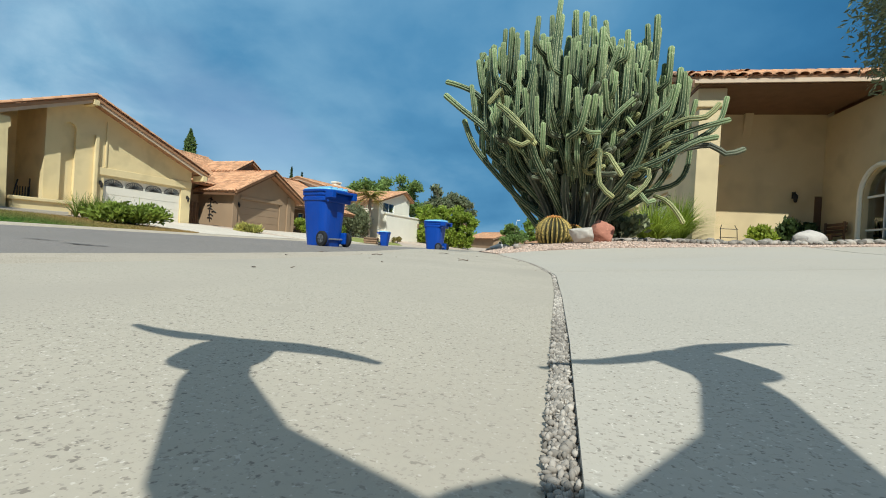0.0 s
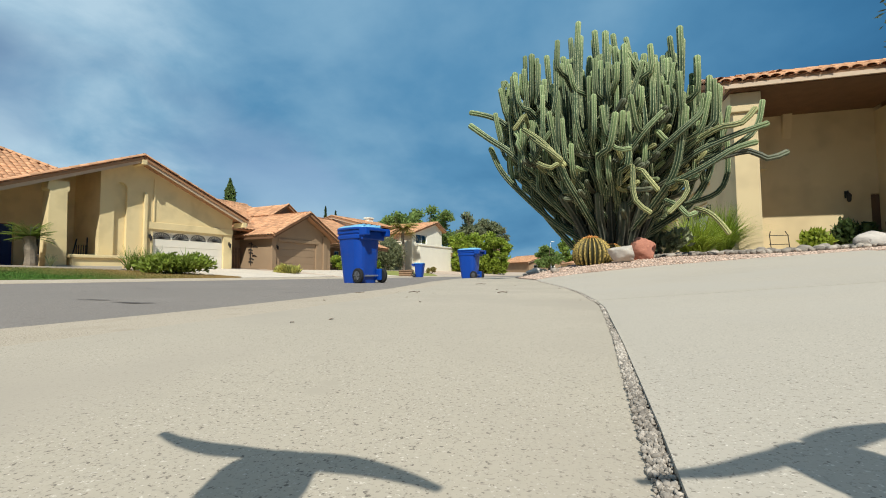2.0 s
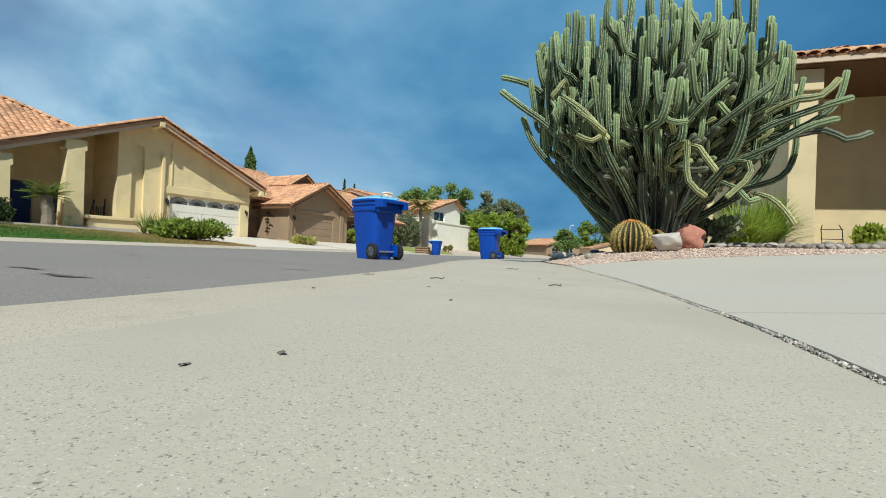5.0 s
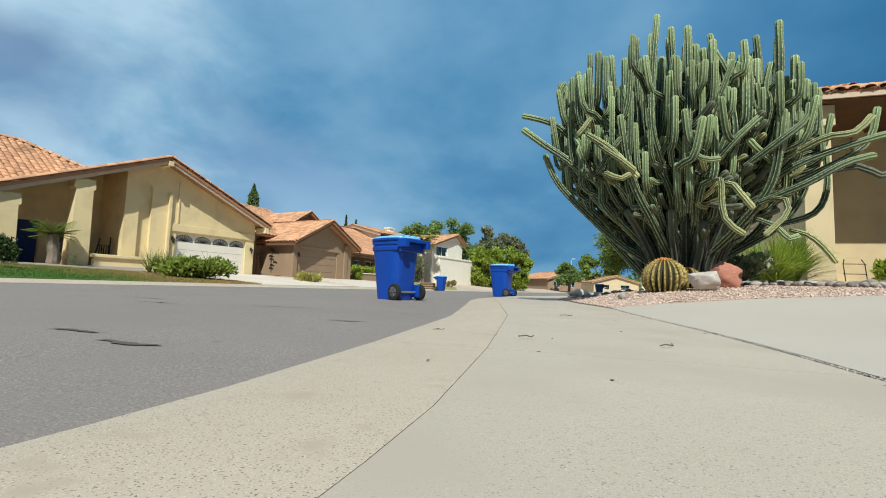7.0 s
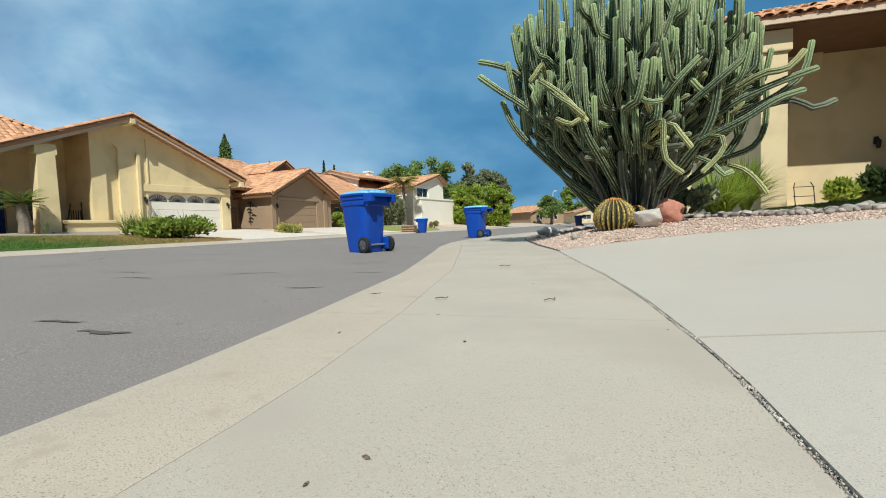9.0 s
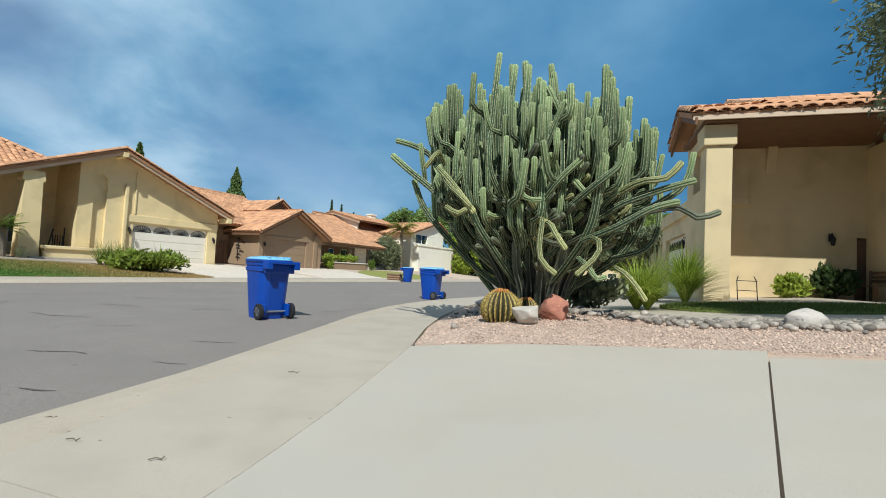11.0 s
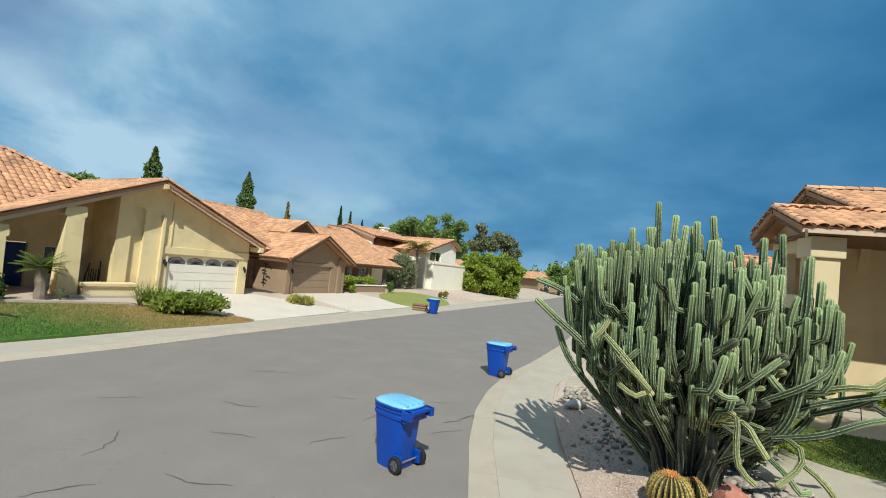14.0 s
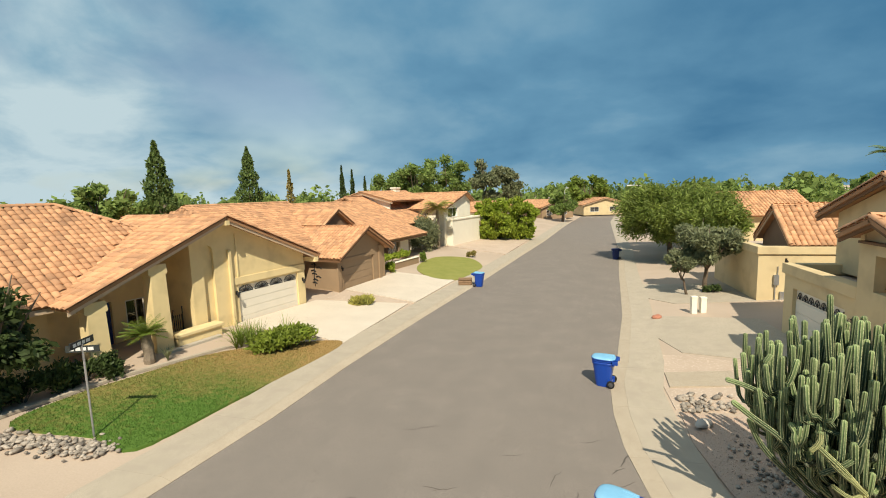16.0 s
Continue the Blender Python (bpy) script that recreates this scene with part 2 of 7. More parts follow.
M["tile_joined"] = material("clay_tile_field", (.66, .37, .205), (.54, .285, .15), .85, 2.0, 40, .35, [((.46, .255, .145), .9, .40, .10)], vary=.22, island=True, fine_amount=.35)
M["deck"] = material("roof_deck", (.46, .25, .13), (.36, .19, .10), .9, 2, 30, .2)
M["door_w"] = material("white_garage_door", (.84, .78, .66), (.79, .73, .61), .6, 1.2, 40, .1)
M["door_b"] = material("tan_garage_door", (.36, .25, .155), (.32, .22, .135), .6, 1.2, 40, .1)
M["iron"] = material("black_iron", (.028, .024, .022), rough=.55, fine=80, bump=.2)
M["steel"] = material("galvanised_steel", (.55, .56, .57), (.45, .46, .47), .42, 6, 60, .1, metal=.8)
M["blue"] = material("blue_plastic", (.004, .060, .38), (.004, .050, .32), .42, 3, 50, .12, spec=.5)
M["lid"] = material("blue_lid", (.26, .56, .78), (.20, .48, .70), .20, 3, 50, .06, spec=.8)
M["navy"] = material("dark_blue_plastic", (.008, .028, .14), rough=.45, fine=50)
M["rubber"] = material("black_rubber", (.02, .02, .021), rough=.8, fine=90)
M["hub"] = material("grey_hub", (.10, .10, .105), rough=.6, fine=90)
M["mark"] = material("pale_print", (.55, .63, .74), rough=.6, fine=90)
M["white"] = material("white_paint", (.80, .79, .76), (.72, .71, .68), .6, 4, 60, .1)
M["sign"] = material("sign_panel", (.035, .042, .04), rough=.5, fine=60)
M["sign_bar"] = material("sign_print", (.75, .76, .74), rough=.5, fine=60)
M["wood"] = material("weathered_wood", (.30, .19, .11), (.20, .125, .075), .85, 6, 50, .4, vary=.25)
M["bark"] = material("tree_bark", (.20, .15, .105), (.12, .09, .065), .95, 8, 35, .8, dist=.03)
M["palm_bark"] = material("palm_trunk_bark", (.33, .27, .20), (.20, .16, .12), .95, 9, 30, .8, dist=.03)
M["leaf"] = material("leafy_green", (.25, .32, .06), (.16, .235, .04), .6, 1.2, 10, 0, vary=.4, island=True, sheet=.42)
M["leaf_bright"] = material("bright_leaf", (.38, .44, .06), (.25, .34, .04), .6, 1.0, 10, 0, vary=.4, island=True, sheet=.42)
M["leaf_shrub"] = material("shrub_leaf", (.31, .37, .06), (.19, .26, .04), .6, 1.1, 10, 0, vary=.4, island=True, sheet=.42)
M["leaf_conifer"] = material("conifer_needle", (.16, .23, .06), (.09, .14, .04), .7, .3, 6, 0, vary=.4, island=True, sheet=.35)
M["leaf_mesquite"] = material("mesquite_leaf", (.30, .36, .085), (.17, .235, .05), .6, .8, 10, 0, vary=.45, island=True, sheet=.45)
M["leaf_frond"] = material("palm_frond_leaf", (.52, .46, .12), (.32, .32, .08), .6, 1.0, 10, 0, vary=.4, island=True, sheet=.35)
M["leaf_olive"] = material("olive_leaf", (.29, .31, .165), (.17, .195, .10), .6, 1.5, 10, 0, vary=.4, island=True, sheet=.35)
M["leaf_dark"] = material("dark_leaf", (.085, .125, .035), (.045, .075, .022), .6, 1.2, 10, 0, vary=.4, island=True, sheet=.3)
M["leaf_far"] = material("far_leaf", (.275, .36, .10), (.165, .245, .065), .75, .12, 4, 0, vary=.4, island=True, sheet=.42)
M["spine"] = material("golden_spine", (.50, .34, .10), (.36, .22, .06), .6, 3, 30, 0, vary=.3, island=True)
M["leaf_dry"] = material("dry_palm_leaf", (.36, .27, .09), (.22, .20, .05), .7, 1.0, 10, 0, vary=.35, island=True, sheet=.2)
M["glass"] = bpy.data.materials.new("window_glass")
M["glass"].use_nodes = True
gb = M["glass"].node_tree.nodes["Principled BSDF"]
gb.inputs["Base Color"].default_value, gb.inputs["Roughness"].default_value = (.75, .82, .85, 1), .02
gb.inputs["Transmission Weight"].default_value, gb.inputs["IOR"].default_value = 1.0, 1.45
# flat dark colour standing in for the shade inside rooms
M["room"] = material("painted_room_shade", (.10, .09, .08), rough=.9)


def ribbed(name, ridge, groove_shade, tipcol):
    """Cactus skin: the colour follows the ribs, with the grooves' shade painted in, and the young tips, stored as two
    attributes of the mesh.
    """
    m = bpy.data.materials.new(name)
    m.use_nodes = True
    t = m.node_tree
    b = t.nodes["Principled BSDF"]
    b.inputs["Roughness"].default_value, b.inputs["Specular IOR Level"].default_value = .62, .3
    at = t.nodes.new("ShaderNodeAttribute")
    at.attribute_name = "rib"
    tip = t.nodes.new("ShaderNodeAttribute")
    tip.attribute_name = "young"
    geo = t.nodes.new("ShaderNodeNewGeometry")
    n = t.nodes.new("ShaderNodeTexNoise")
    n.inputs["Scale"].default_value, n.inputs["Detail"].default_value = 3.5, 5.0
    t.links.new(geo.outputs["Position"], n.inputs["Vector"])
    spine = t.nodes.new("ShaderNodeTexNoise")
    spine.inputs["Scale"].default_value, spine.inputs["Detail"].default_value = 38.0, 2.0
    t.links.new(geo.outputs["Position"], spine.inputs["Vector"])
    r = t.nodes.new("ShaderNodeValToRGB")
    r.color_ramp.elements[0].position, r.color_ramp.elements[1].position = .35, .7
    r.color_ramp.elements[0].color = (*[c * .72 for c in groove_shade], 1)
    r.color_ramp.elements[1].color = (*groove_shade, 1)
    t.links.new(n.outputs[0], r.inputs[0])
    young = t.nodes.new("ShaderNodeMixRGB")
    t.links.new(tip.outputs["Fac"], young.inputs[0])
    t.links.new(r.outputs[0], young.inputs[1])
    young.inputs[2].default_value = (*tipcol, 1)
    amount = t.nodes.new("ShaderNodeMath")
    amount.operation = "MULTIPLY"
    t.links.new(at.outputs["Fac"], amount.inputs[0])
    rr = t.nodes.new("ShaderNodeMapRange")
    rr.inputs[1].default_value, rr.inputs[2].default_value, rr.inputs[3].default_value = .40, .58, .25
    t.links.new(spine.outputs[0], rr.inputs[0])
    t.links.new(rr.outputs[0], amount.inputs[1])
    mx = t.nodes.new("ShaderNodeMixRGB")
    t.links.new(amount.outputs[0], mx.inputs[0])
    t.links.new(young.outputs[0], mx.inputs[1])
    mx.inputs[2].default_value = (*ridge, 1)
    oi = t.nodes.new("ShaderNodeObjectInfo")
    vr = t.nodes.new("ShaderNodeMapRange")
    vr.inputs[3].default_value, vr.inputs[4].default_value = .72, 1.25
    t.links.new(oi.outputs["Random"], vr.inputs[0])
    h = t.nodes.new("ShaderNodeHueSaturation")
    t.links.new(vr.outputs[0], h.inputs["Value"])
    t.links.new(mx.outputs[0], h.inputs["Color"])
    t.links.new(h.outputs[0], b.inputs["Base Color"])
    return m


# second colour: skin darkened to paint shade into the grooves between ribs
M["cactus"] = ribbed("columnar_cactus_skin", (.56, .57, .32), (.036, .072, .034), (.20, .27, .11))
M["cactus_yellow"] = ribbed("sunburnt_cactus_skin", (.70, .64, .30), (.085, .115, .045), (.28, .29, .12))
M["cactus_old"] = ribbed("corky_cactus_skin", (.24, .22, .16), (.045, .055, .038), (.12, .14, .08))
M["barrel"] = ribbed("golden_barrel_skin", (.60, .43, .12), (.016, .018, .007), (.52, .22, .06))
M["bud"] = material("rusty_bud", (.62, .27, .07), (.42, .15, .04), .8, 30, 120, .2, vary=.3, island=True)


# ---- building blocks ----
def finish(me, mat, smooth=False):
    me.materials.append(mat)
    if smooth:
        for p in me.polygons:
            p.use_smooth = True
    return me


def part(name, bm, mat, parent=None, label="", smooth=False, at=None):
    """Links a bmesh, or a finished mesh, as one object under a thing or a part."""
    if isinstance(bm, bmesh.types.BMesh):
        bmesh.ops.recalc_face_normals(bm, faces=bm.faces)
        me = bpy.data.meshes.new(name)
        bm.to_mesh(me)
        bm.free()
        finish(me, mat, smooth)
    else:
        me = bm
        if not me.materials:
            finish(me, mat, smooth)
    ob = new(name, me)
    if parent:
        ob.parent = parent
    if at is not None:
        ob.matrix_basis = at
    if label:
        tagged(ob, label=label)
    return ob


def thing(name, m, label, category, group="", kind=""):
    ob = new(name)
    ob.empty_display_size = .2
    ob.matrix_basis = m
    return tagged(ob, label, category, group, kind)


def box(bm, x0, x1, y0, y1, z0, z1, bevel=0.0):
    v = [bm.verts.new(p) for p in ((x0, y0, z0), (x1, y0, z0), (x1, y1, z0), (x0, y1, z0), (x0, y0, z1), (x1, y0, z1), (x1, y1, z1), (x0, y1, z1))]
    f = [bm.faces.new([v[i] for i in q]) for q in ((0, 3, 2, 1), (4, 5, 6, 7), (0, 1, 5, 4), (1, 2, 6, 5), (2, 3, 7, 6), (3, 0, 4, 7))]
    if bevel:
        bmesh.ops.bevel(bm, geom=list({e for q in f for e in q.edges}), offset=bevel, segments=2, affect="EDGES", profile=.6)
    return bm


def boxes(*args, bevel=0.0):
    bm = bmesh.new()
    for a in args:
        one = box(bmesh.new(), *a, bevel=bevel)
        me = bpy.data.meshes.new("tmp")
        one.to_mesh(me)
        one.free()
        bm.from_mesh(me)
        bpy.data.meshes.remove(me)
    return bm


def prism(bm, poly, y0, y1):
    """A polygon in x and z, drawn out from y0 to y1."""
    a = [bm.verts.new((x, y0, z)) for x, z in poly]
    b = [bm.verts.new((x, y1, z)) for x, z in poly]
    bm.faces.new(a)
    bm.faces.new(b[::-1])
    for i in range(len(poly)):
        j = (i + 1) % len(poly)
        bm.faces.new((a[i], b[i], b[j], a[j]))
    return bm


def tube(bm, pts, radii, sides=8, cap=True):
    """A round limb through points."""
    pts = [Vector(p) for p in pts]
    rings = []
    side = None
    for i, p in enumerate(pts):
        d = (pts[min(i + 1, len(pts) - 1)] - pts[max(i - 1, 0)]).normalized()
        if side is None:
            side = d.orthogonal().normalized()
        side = (side - d * side.dot(d)).normalized()
        up = d.cross(side)
        r = radii[i] if isinstance(radii, (list, tuple)) else radii
        rings.append([bm.verts.new(p + (side * math.cos(k * math.tau / sides) + up * math.sin(k * math.tau / sides)) * r) for k in range(sides)])
    for a, b in zip(rings, rings[1:]):
        for k in range(sides):
            bm.faces.new((a[k], a[(k + 1) % sides], b[(k + 1) % sides], b[k]))
    if cap:
        bm.faces.new(rings[0][::-1])
        bm.faces.new(rings[-1])
    return bm


def wall(bm, x0, x1, z0, z1, y0, y1, holes=()):
    """A wall in x and z, y0 to y1 thick, with openings (x0, x1, z0, z1) right through it."""
    xs = sorted({x0, x1, *[h[0] for h in holes], *[h[1] for h in holes]})
    zs = sorted({z0, z1, *[h[2] for h in holes], *[h[3] for h in holes]})
    for a, b in zip(xs, xs[1:]):
        for c, d in zip(zs, zs[1:]):
            mx, mz = (a + b) / 2, (c + d) / 2
            if not any(h[0] < mx < h[1] and h[2] < mz < h[3] for h in holes):
                box(bm, a, b, y0, y1, c, d)
    bmesh.ops.remove_doubles(bm, verts=bm.verts, dist=1e-4)
    # inner faces shared by two blocks
    seen = {}
    for f in list(bm.faces):
        seen.setdefault(tuple(round(c, 3) for c in f.calc_center_median()), []).append(f)
    bmesh.ops.delete(bm, geom=[f for fs in seen.values() if len(fs) > 1 for f in fs], context="FACES_ONLY")
    return bm


def drape(poly, off, step=1.0, skirt=.1):
    """A paved or planted surface: a polygon in plan, laid on the ground, with its edges turned down."""
    bm = bmesh.new()
    bm.faces.new([bm.verts.new((x, y, 0)) for x, y in poly])
    for axis in (0, 1):
        lo, hi = min(p[axis] for p in poly), max(p[axis] for p in poly)
        c = math.floor(lo / step) * step + step
        while c < hi:
            no = (1, 0, 0) if axis == 0 else (0, 1, 0)
            bmesh.ops.bisect_plane(bm, geom=bm.verts[:] + bm.edges[:] + bm.faces[:], plane_co=(c if axis == 0 else 0, c if axis else 0, 0), plane_no=no)
            c += step
    for v in bm.verts:
        v.co.z = ground_z(v.co.x, v.co.y) + off
    edge = [e for e in bm.edges if e.is_boundary]
    g = bmesh.ops.extrude_edge_only(bm, edges=edge)
    for v in g["geom"]:
        if isinstance(v, bmesh.types.BMVert):
            v.co.z -= skirt
    return bm


def inside(poly, x, y):
    hit = False
    for (x0, y0), (x1, y1) in zip(poly, poly[1:] + poly[:1]):
        if (y0 > y) != (y1 > y) and x < (x1 - x0) * (y - y0) / (y1 - y0) + x0:
            hit = not hit
    return hit


def smooth_loop(pts, n=6):
    """A rounded closed outline through points."""
    out = []
    k = len(pts)
    for i in range(k):
        p0, p1, p2, p3 = (Vector((*pts[(i + j) % k], 0)) for j in (-1, 0, 1, 2))
        for s in range(n):
            t = s / n
            q = .5 * (2 * p1 + (p2 - p0) * t + (2 * p0 - 5 * p1 + 4 * p2 - p3) * t * t + (3 * p1 - p0 - 3 * p2 + p3) * t ** 3)
            out.append((q.x, q.y))
    return out


def cards(name, centres, size, mat, rng, aspect=2.2, up=0.0, parent=None, label="", out_from=None):
    """Many small leaves as one mesh: bent quads at the centres, each with its own turn."""
    n = len(centres)
    c = np.asarray(centres, float)
    a = rng.normal(size=(n, 3))
    a[:, 2] += up
    if out_from is not None:
        a += 1.2 * (c - np.asarray(out_from)) / (np.linalg.norm(c - np.asarray(out_from), axis=1, keepdims=True) + 1e-6)
    a /= np.linalg.norm(a, axis=1, keepdims=True)
    b = np.cross(a, rng.normal(size=(n, 3)))
    b /= np.linalg.norm(b, axis=1, keepdims=True) + 1e-9
    s = size * rng.uniform(.6, 1.4, (n, 1))
    la, lb = a * s * aspect / 2, b * s / 2
    v = np.stack([c - la, c + lb, c + la, c - lb], 1).reshape(-1, 3)
    me = bpy.data.meshes.new(name)
    me.vertices.add(n * 4)
    me.vertices.foreach_set("co", v.ravel())
    me.loops.add(n * 4)
    me.loops.foreach_set("vertex_index", np.arange(n * 4))
    me.polygons.add(n)
    me.polygons.foreach_set("loop_start", np.arange(0, n * 4, 4))
    me.update(calc_edges=True)
    me.validate()
    return part(name, me, mat, parent, label)


def pebble(rng, seg=1):
    bm = bmesh.new()
    bmesh.ops.create_icosphere(bm, subdivisions=seg, radius=1.0)
    off = Vector(rng.uniform(-20, 20, 3))
    for v in bm.verts:
        v.co *= 1 + .28 * noise.noise(v.co * 1.3 + off)
    return bm


def joined(name, blocks, mat, parent=None, smooth=False):
    """One mesh from many (vertices, faces) copies: blocks is a list of (verts array, faces array)."""
    vs, fs, base = [], [], 0
    for v, f in blocks:
        vs.append(v)
        fs.append(np.asarray(f) + base)
        base += len(v)
    v, f = np.concatenate(vs), np.concatenate(fs)
    k = f.shape[1]
    me = bpy.data.meshes.new(name)
    me.vertices.add(len(v))
    me.vertices.foreach_set("co", v.ravel())
    me.loops.add(f.size)
    me.loops.foreach_set("vertex_index", f.ravel())
    me.polygons.add(len(f))
    me.polygons.foreach_set("loop_start", np.arange(0, f.size, k))
    me.update(calc_edges=True)
    finish(me, mat, smooth)
    return part(name, me, mat, parent)


def arrays(bm):
    bmesh.ops.triangulate(bm, faces=bm.faces)
    bm.verts.ensure_lookup_table()
    bm.verts.index_update()
    v = np.array([x.co for x in bm.verts])
    f = np.array([[q.index for q in x.verts] for x in bm.faces])
    bm.free()
    return v, f

# ---- ground, road, pavements ----
def sheet(name, xs, ys, height, mat):
    me = bpy.data.meshes.new(name)
    v = [(x, y, height(x, y)) for y in ys for x in xs]
    w = len(xs)
    me.from_pydata(v, [], [(j * w + i, j * w + i + 1, (j + 1) * w + i + 1, (j + 1) * w + i) for j in range(len(ys) - 1) for i in range(w - 1)])
    finish(me, mat, True)
    return part(name, me, mat)


def under(x, y):
    r, l = along(R_EDGE, y), along(L_EDGE, y)
    if l < x < r:
        return -.09
    return ground_z(x, y) - (.07 if x < along(P_EDGE, y) - .05 and x > l - 2.4 else .02)


gx = [-900, -500, -300, -200, -140, -100, -75, -55, -42] + [-34 + .5 * i for i in range(107)] + [22, 26, 32, 40, 55, 80, 120, 200, 300, 500, 900]
gy = [-300, -120, -60, -35, -20] + [-12 + .5 * i for i in range(145)] + [62 + 3 * i for i in range(34)] + [170, 185, 205, 240, 300, 420, 600, 900]
ground = tagged(sheet("ground", gx, gy, under, M["desert"]), "dry pinkish desert ground around the houses and street", "ground", kind="structure")

road_y = [-60, -40, -30, -20] + [-14 + 1.0 * i for i in range(85)] + [72 + 4 * i for i in range(24)] + [175, 200, 230, 260, 300]
me = bpy.data.meshes.new("road")
rv, rf = [], []
for y in road_y:
    l, r = along(L_EDGE, y), along(R_EDGE, y)
    for k in range(9):
        s = k / 8
        wob = .025 * noise.noise(Vector((k * 3.1, y * 1.7, 4))) if k in (0, 8) else 0
        rv.append((l + (r - l) * s + wob, y, .05 * math.sin(math.pi * s)))
rf = [(j * 9 + i, j * 9 + i + 1, j * 9 + i + 10, j * 9 + i + 9) for j in range(len(road_y) - 1) for i in range(8)]
me.from_pydata(rv, [], rf)
road = tagged(part("road", me, M["asphalt"], smooth=True), "worn grey-brown asphalt residential street with cracks", "road", kind="structure")


def slab(y0, y1, left, right, off, mat, parent, name="slab"):
    """One concrete panel from y0 to y1 between two edges, given as functions of y."""
    g = .003
    bm = bmesh.new()
    rows = []
    n = max(1, int(round((y1 - y0) / .3)))
    for j in range(n + 1):
        s = j / n
        y = y0 + g + (y1 - y0 - 2 * g) * s
        a, b = left(y) + g, right(y) - g
        m = 4
        rows.append([bm.verts.new((a + (b - a) * i / m, y, ground_z(a + (b - a) * i / m, y) + off)) for i in range(m + 1)])
    m = min(len(r) for r in rows) - 1
    for p, q in zip(rows, rows[1:]):
        for i in range(m):
            bm.faces.new((p[i], p[i + 1], q[i + 1], q[i]))
    top = [v for v in bm.verts if v.link_faces]
    bmesh.ops.delete(bm, geom=[v for v in bm.verts if not v.link_faces], context="VERTS")
    g2 = bmesh.ops.extrude_edge_only(bm, edges=[e for e in bm.edges if e.is_boundary])
    for v in g2["geom"]:
        if isinstance(v, bmesh.types.BMVert):
            v.co.z -= .12
    return part(name, bm, mat, parent)


pavement = thing("pavement", Matrix(), "tan exposed-aggregate concrete pavement with a rolled kerb", "pavement", kind="structure")
y = -9.0
while y < 60:
    step = 3.0 if y < 15 else 3.6
    y1 = y + step
    slab(y, y1, lambda v: along(R_EDGE, v), lambda v: along(R_EDGE, v) + .503, .012, M["gutter"], pavement, "kerb")
    slab(y, y1, lambda v: along(R_EDGE, v) + .5, lambda v: along(P_EDGE, v), .013, M["walk"], pavement)
    y = y1
far_walk = bmesh.new()
rows = []
for yy in [60 + 5 * i for i in range(20)]:
    a, b = along(R_EDGE, yy), along(P_EDGE, yy)
    rows.append([far_walk.verts.new((x, yy, ground_z(x, yy) + .02)) for x in (a, a + .6, b)])
for p, q in zip(rows, rows[1:]):
    for i in range(2):
        far_walk.faces.new((p[i], p[i + 1], q[i + 1], q[i]))
part("far_slab", far_walk, M["walk"], pavement)

pavement_west = thing("pavement_west", Matrix(), "tan concrete pavement along the far side of the street", "pavement", kind="structure")
y = 2.0
while y < 100:
    step = 3.2 if y < 40 else 8
    y1 = y + step
    slab(y, y1, lambda v: along(L_EDGE, v) - .503, lambda v: along(L_EDGE, v), .012, M["gutter"], pavement_west, "kerb")
    slab(y, y1, lambda v: along(L_EDGE, v) - 1.95, lambda v: along(L_EDGE, v) - .5, .013, M["walk"], pavement_west)
    y = y1


def laid(name, poly, off, mat, label, category, step=1.0, kind="structure", skirt=.1):
    return tagged(part(name, drape(poly, off, step, skirt), mat), label, category, kind=kind)


# the driveway that the shot starts from, in large panels with joints
driveway = thing("driveway", Matrix(), "pale concrete driveway in large panels with dark joints", "driveway", kind="structure")
for x0, x1, y0, y1 in ((None, 3.95, 2.7, 7.0), (3.95, 8.8, 2.7, 6.65), (8.8, 13, 2.7, 6.2), (None, 3.95, -2.6, 2.7), (3.95, 8.8, -2.6, 2.7), (None, 3.95, -8, -2.6), (3.95, 13, -8, -2.6)):
    pts = []
    if x0 is None:
        for k in range(13):
            yy = y0 + .01 + (y1 - y0 - .02) * k / 12
            pts.append((along(P_EDGE, yy) + .010 + .002 * math.sin(yy * 9), yy))
        pts = pts[::-1]
    else:
        pts = [(x0 + .008 + (1.24 if x0 == 3.95 and y1 == 6.65 else 0), y1 - .008), (x0 + .008, y0 + .008)]
    slant = 1.35 if x1 == 3.95 and y1 == 7.0 else 0
    pts += [(x1 - .008, y0 + .008), (x1 - .008 + slant, y1 - .008)]
    part("slab", drape(pts, .02, 1.0, .12), M["drive"], driveway)
seam = [(along(P_EDGE, yy) - .012, yy) for yy in np.linspace(-3, 7.2, 26)] + [(along(P_EDGE, yy) + .03, yy) for yy in np.linspace(7.2, -3, 26)]
laid("trim_seam", seam, .010, M["joint"], "gritty dark joint between driveway and pavement", "joint", 1.0)

gravel_poly = [(1.46, 7.1), (5.4, 7.0), (9, 6.72), (14, 6.3), (16, 9), (15, 10.2), (9.3, 9.45), (6.5, 9.1), (5.0, 9.1), (4.0, 9.8), (3.7, 11.5), (2.8, 13.2), (2.2, 14.6), (.5, 14.9), (.42, 13), (.68, 11), (1.05, 8.8)]
laid("gravel_bed", gravel_poly, .012, M["gravel"], "bed of pink crushed gravel under the large cactus", "gravel", .5)
laid("path", [(4.1, 9.9), (5.1, 9.2), (9.3, 9.6), (13, 10.4), (13, 16), (7.2, 17.6), (3.0, 16.5), (2.8, 13.4), (3.8, 11.6)], .016, M["walk"], "pale concrete garden path by the house", "path", .5)
lawn_r = smooth_loop([(5.1, 12.2), (5.45, 13.5), (6.3, 13.9), (7.6, 13.4), (9.1, 12.6), (9.8, 11.6), (9.1, 10.9), (7.4, 10.9), (5.9, 11.2)], 5)
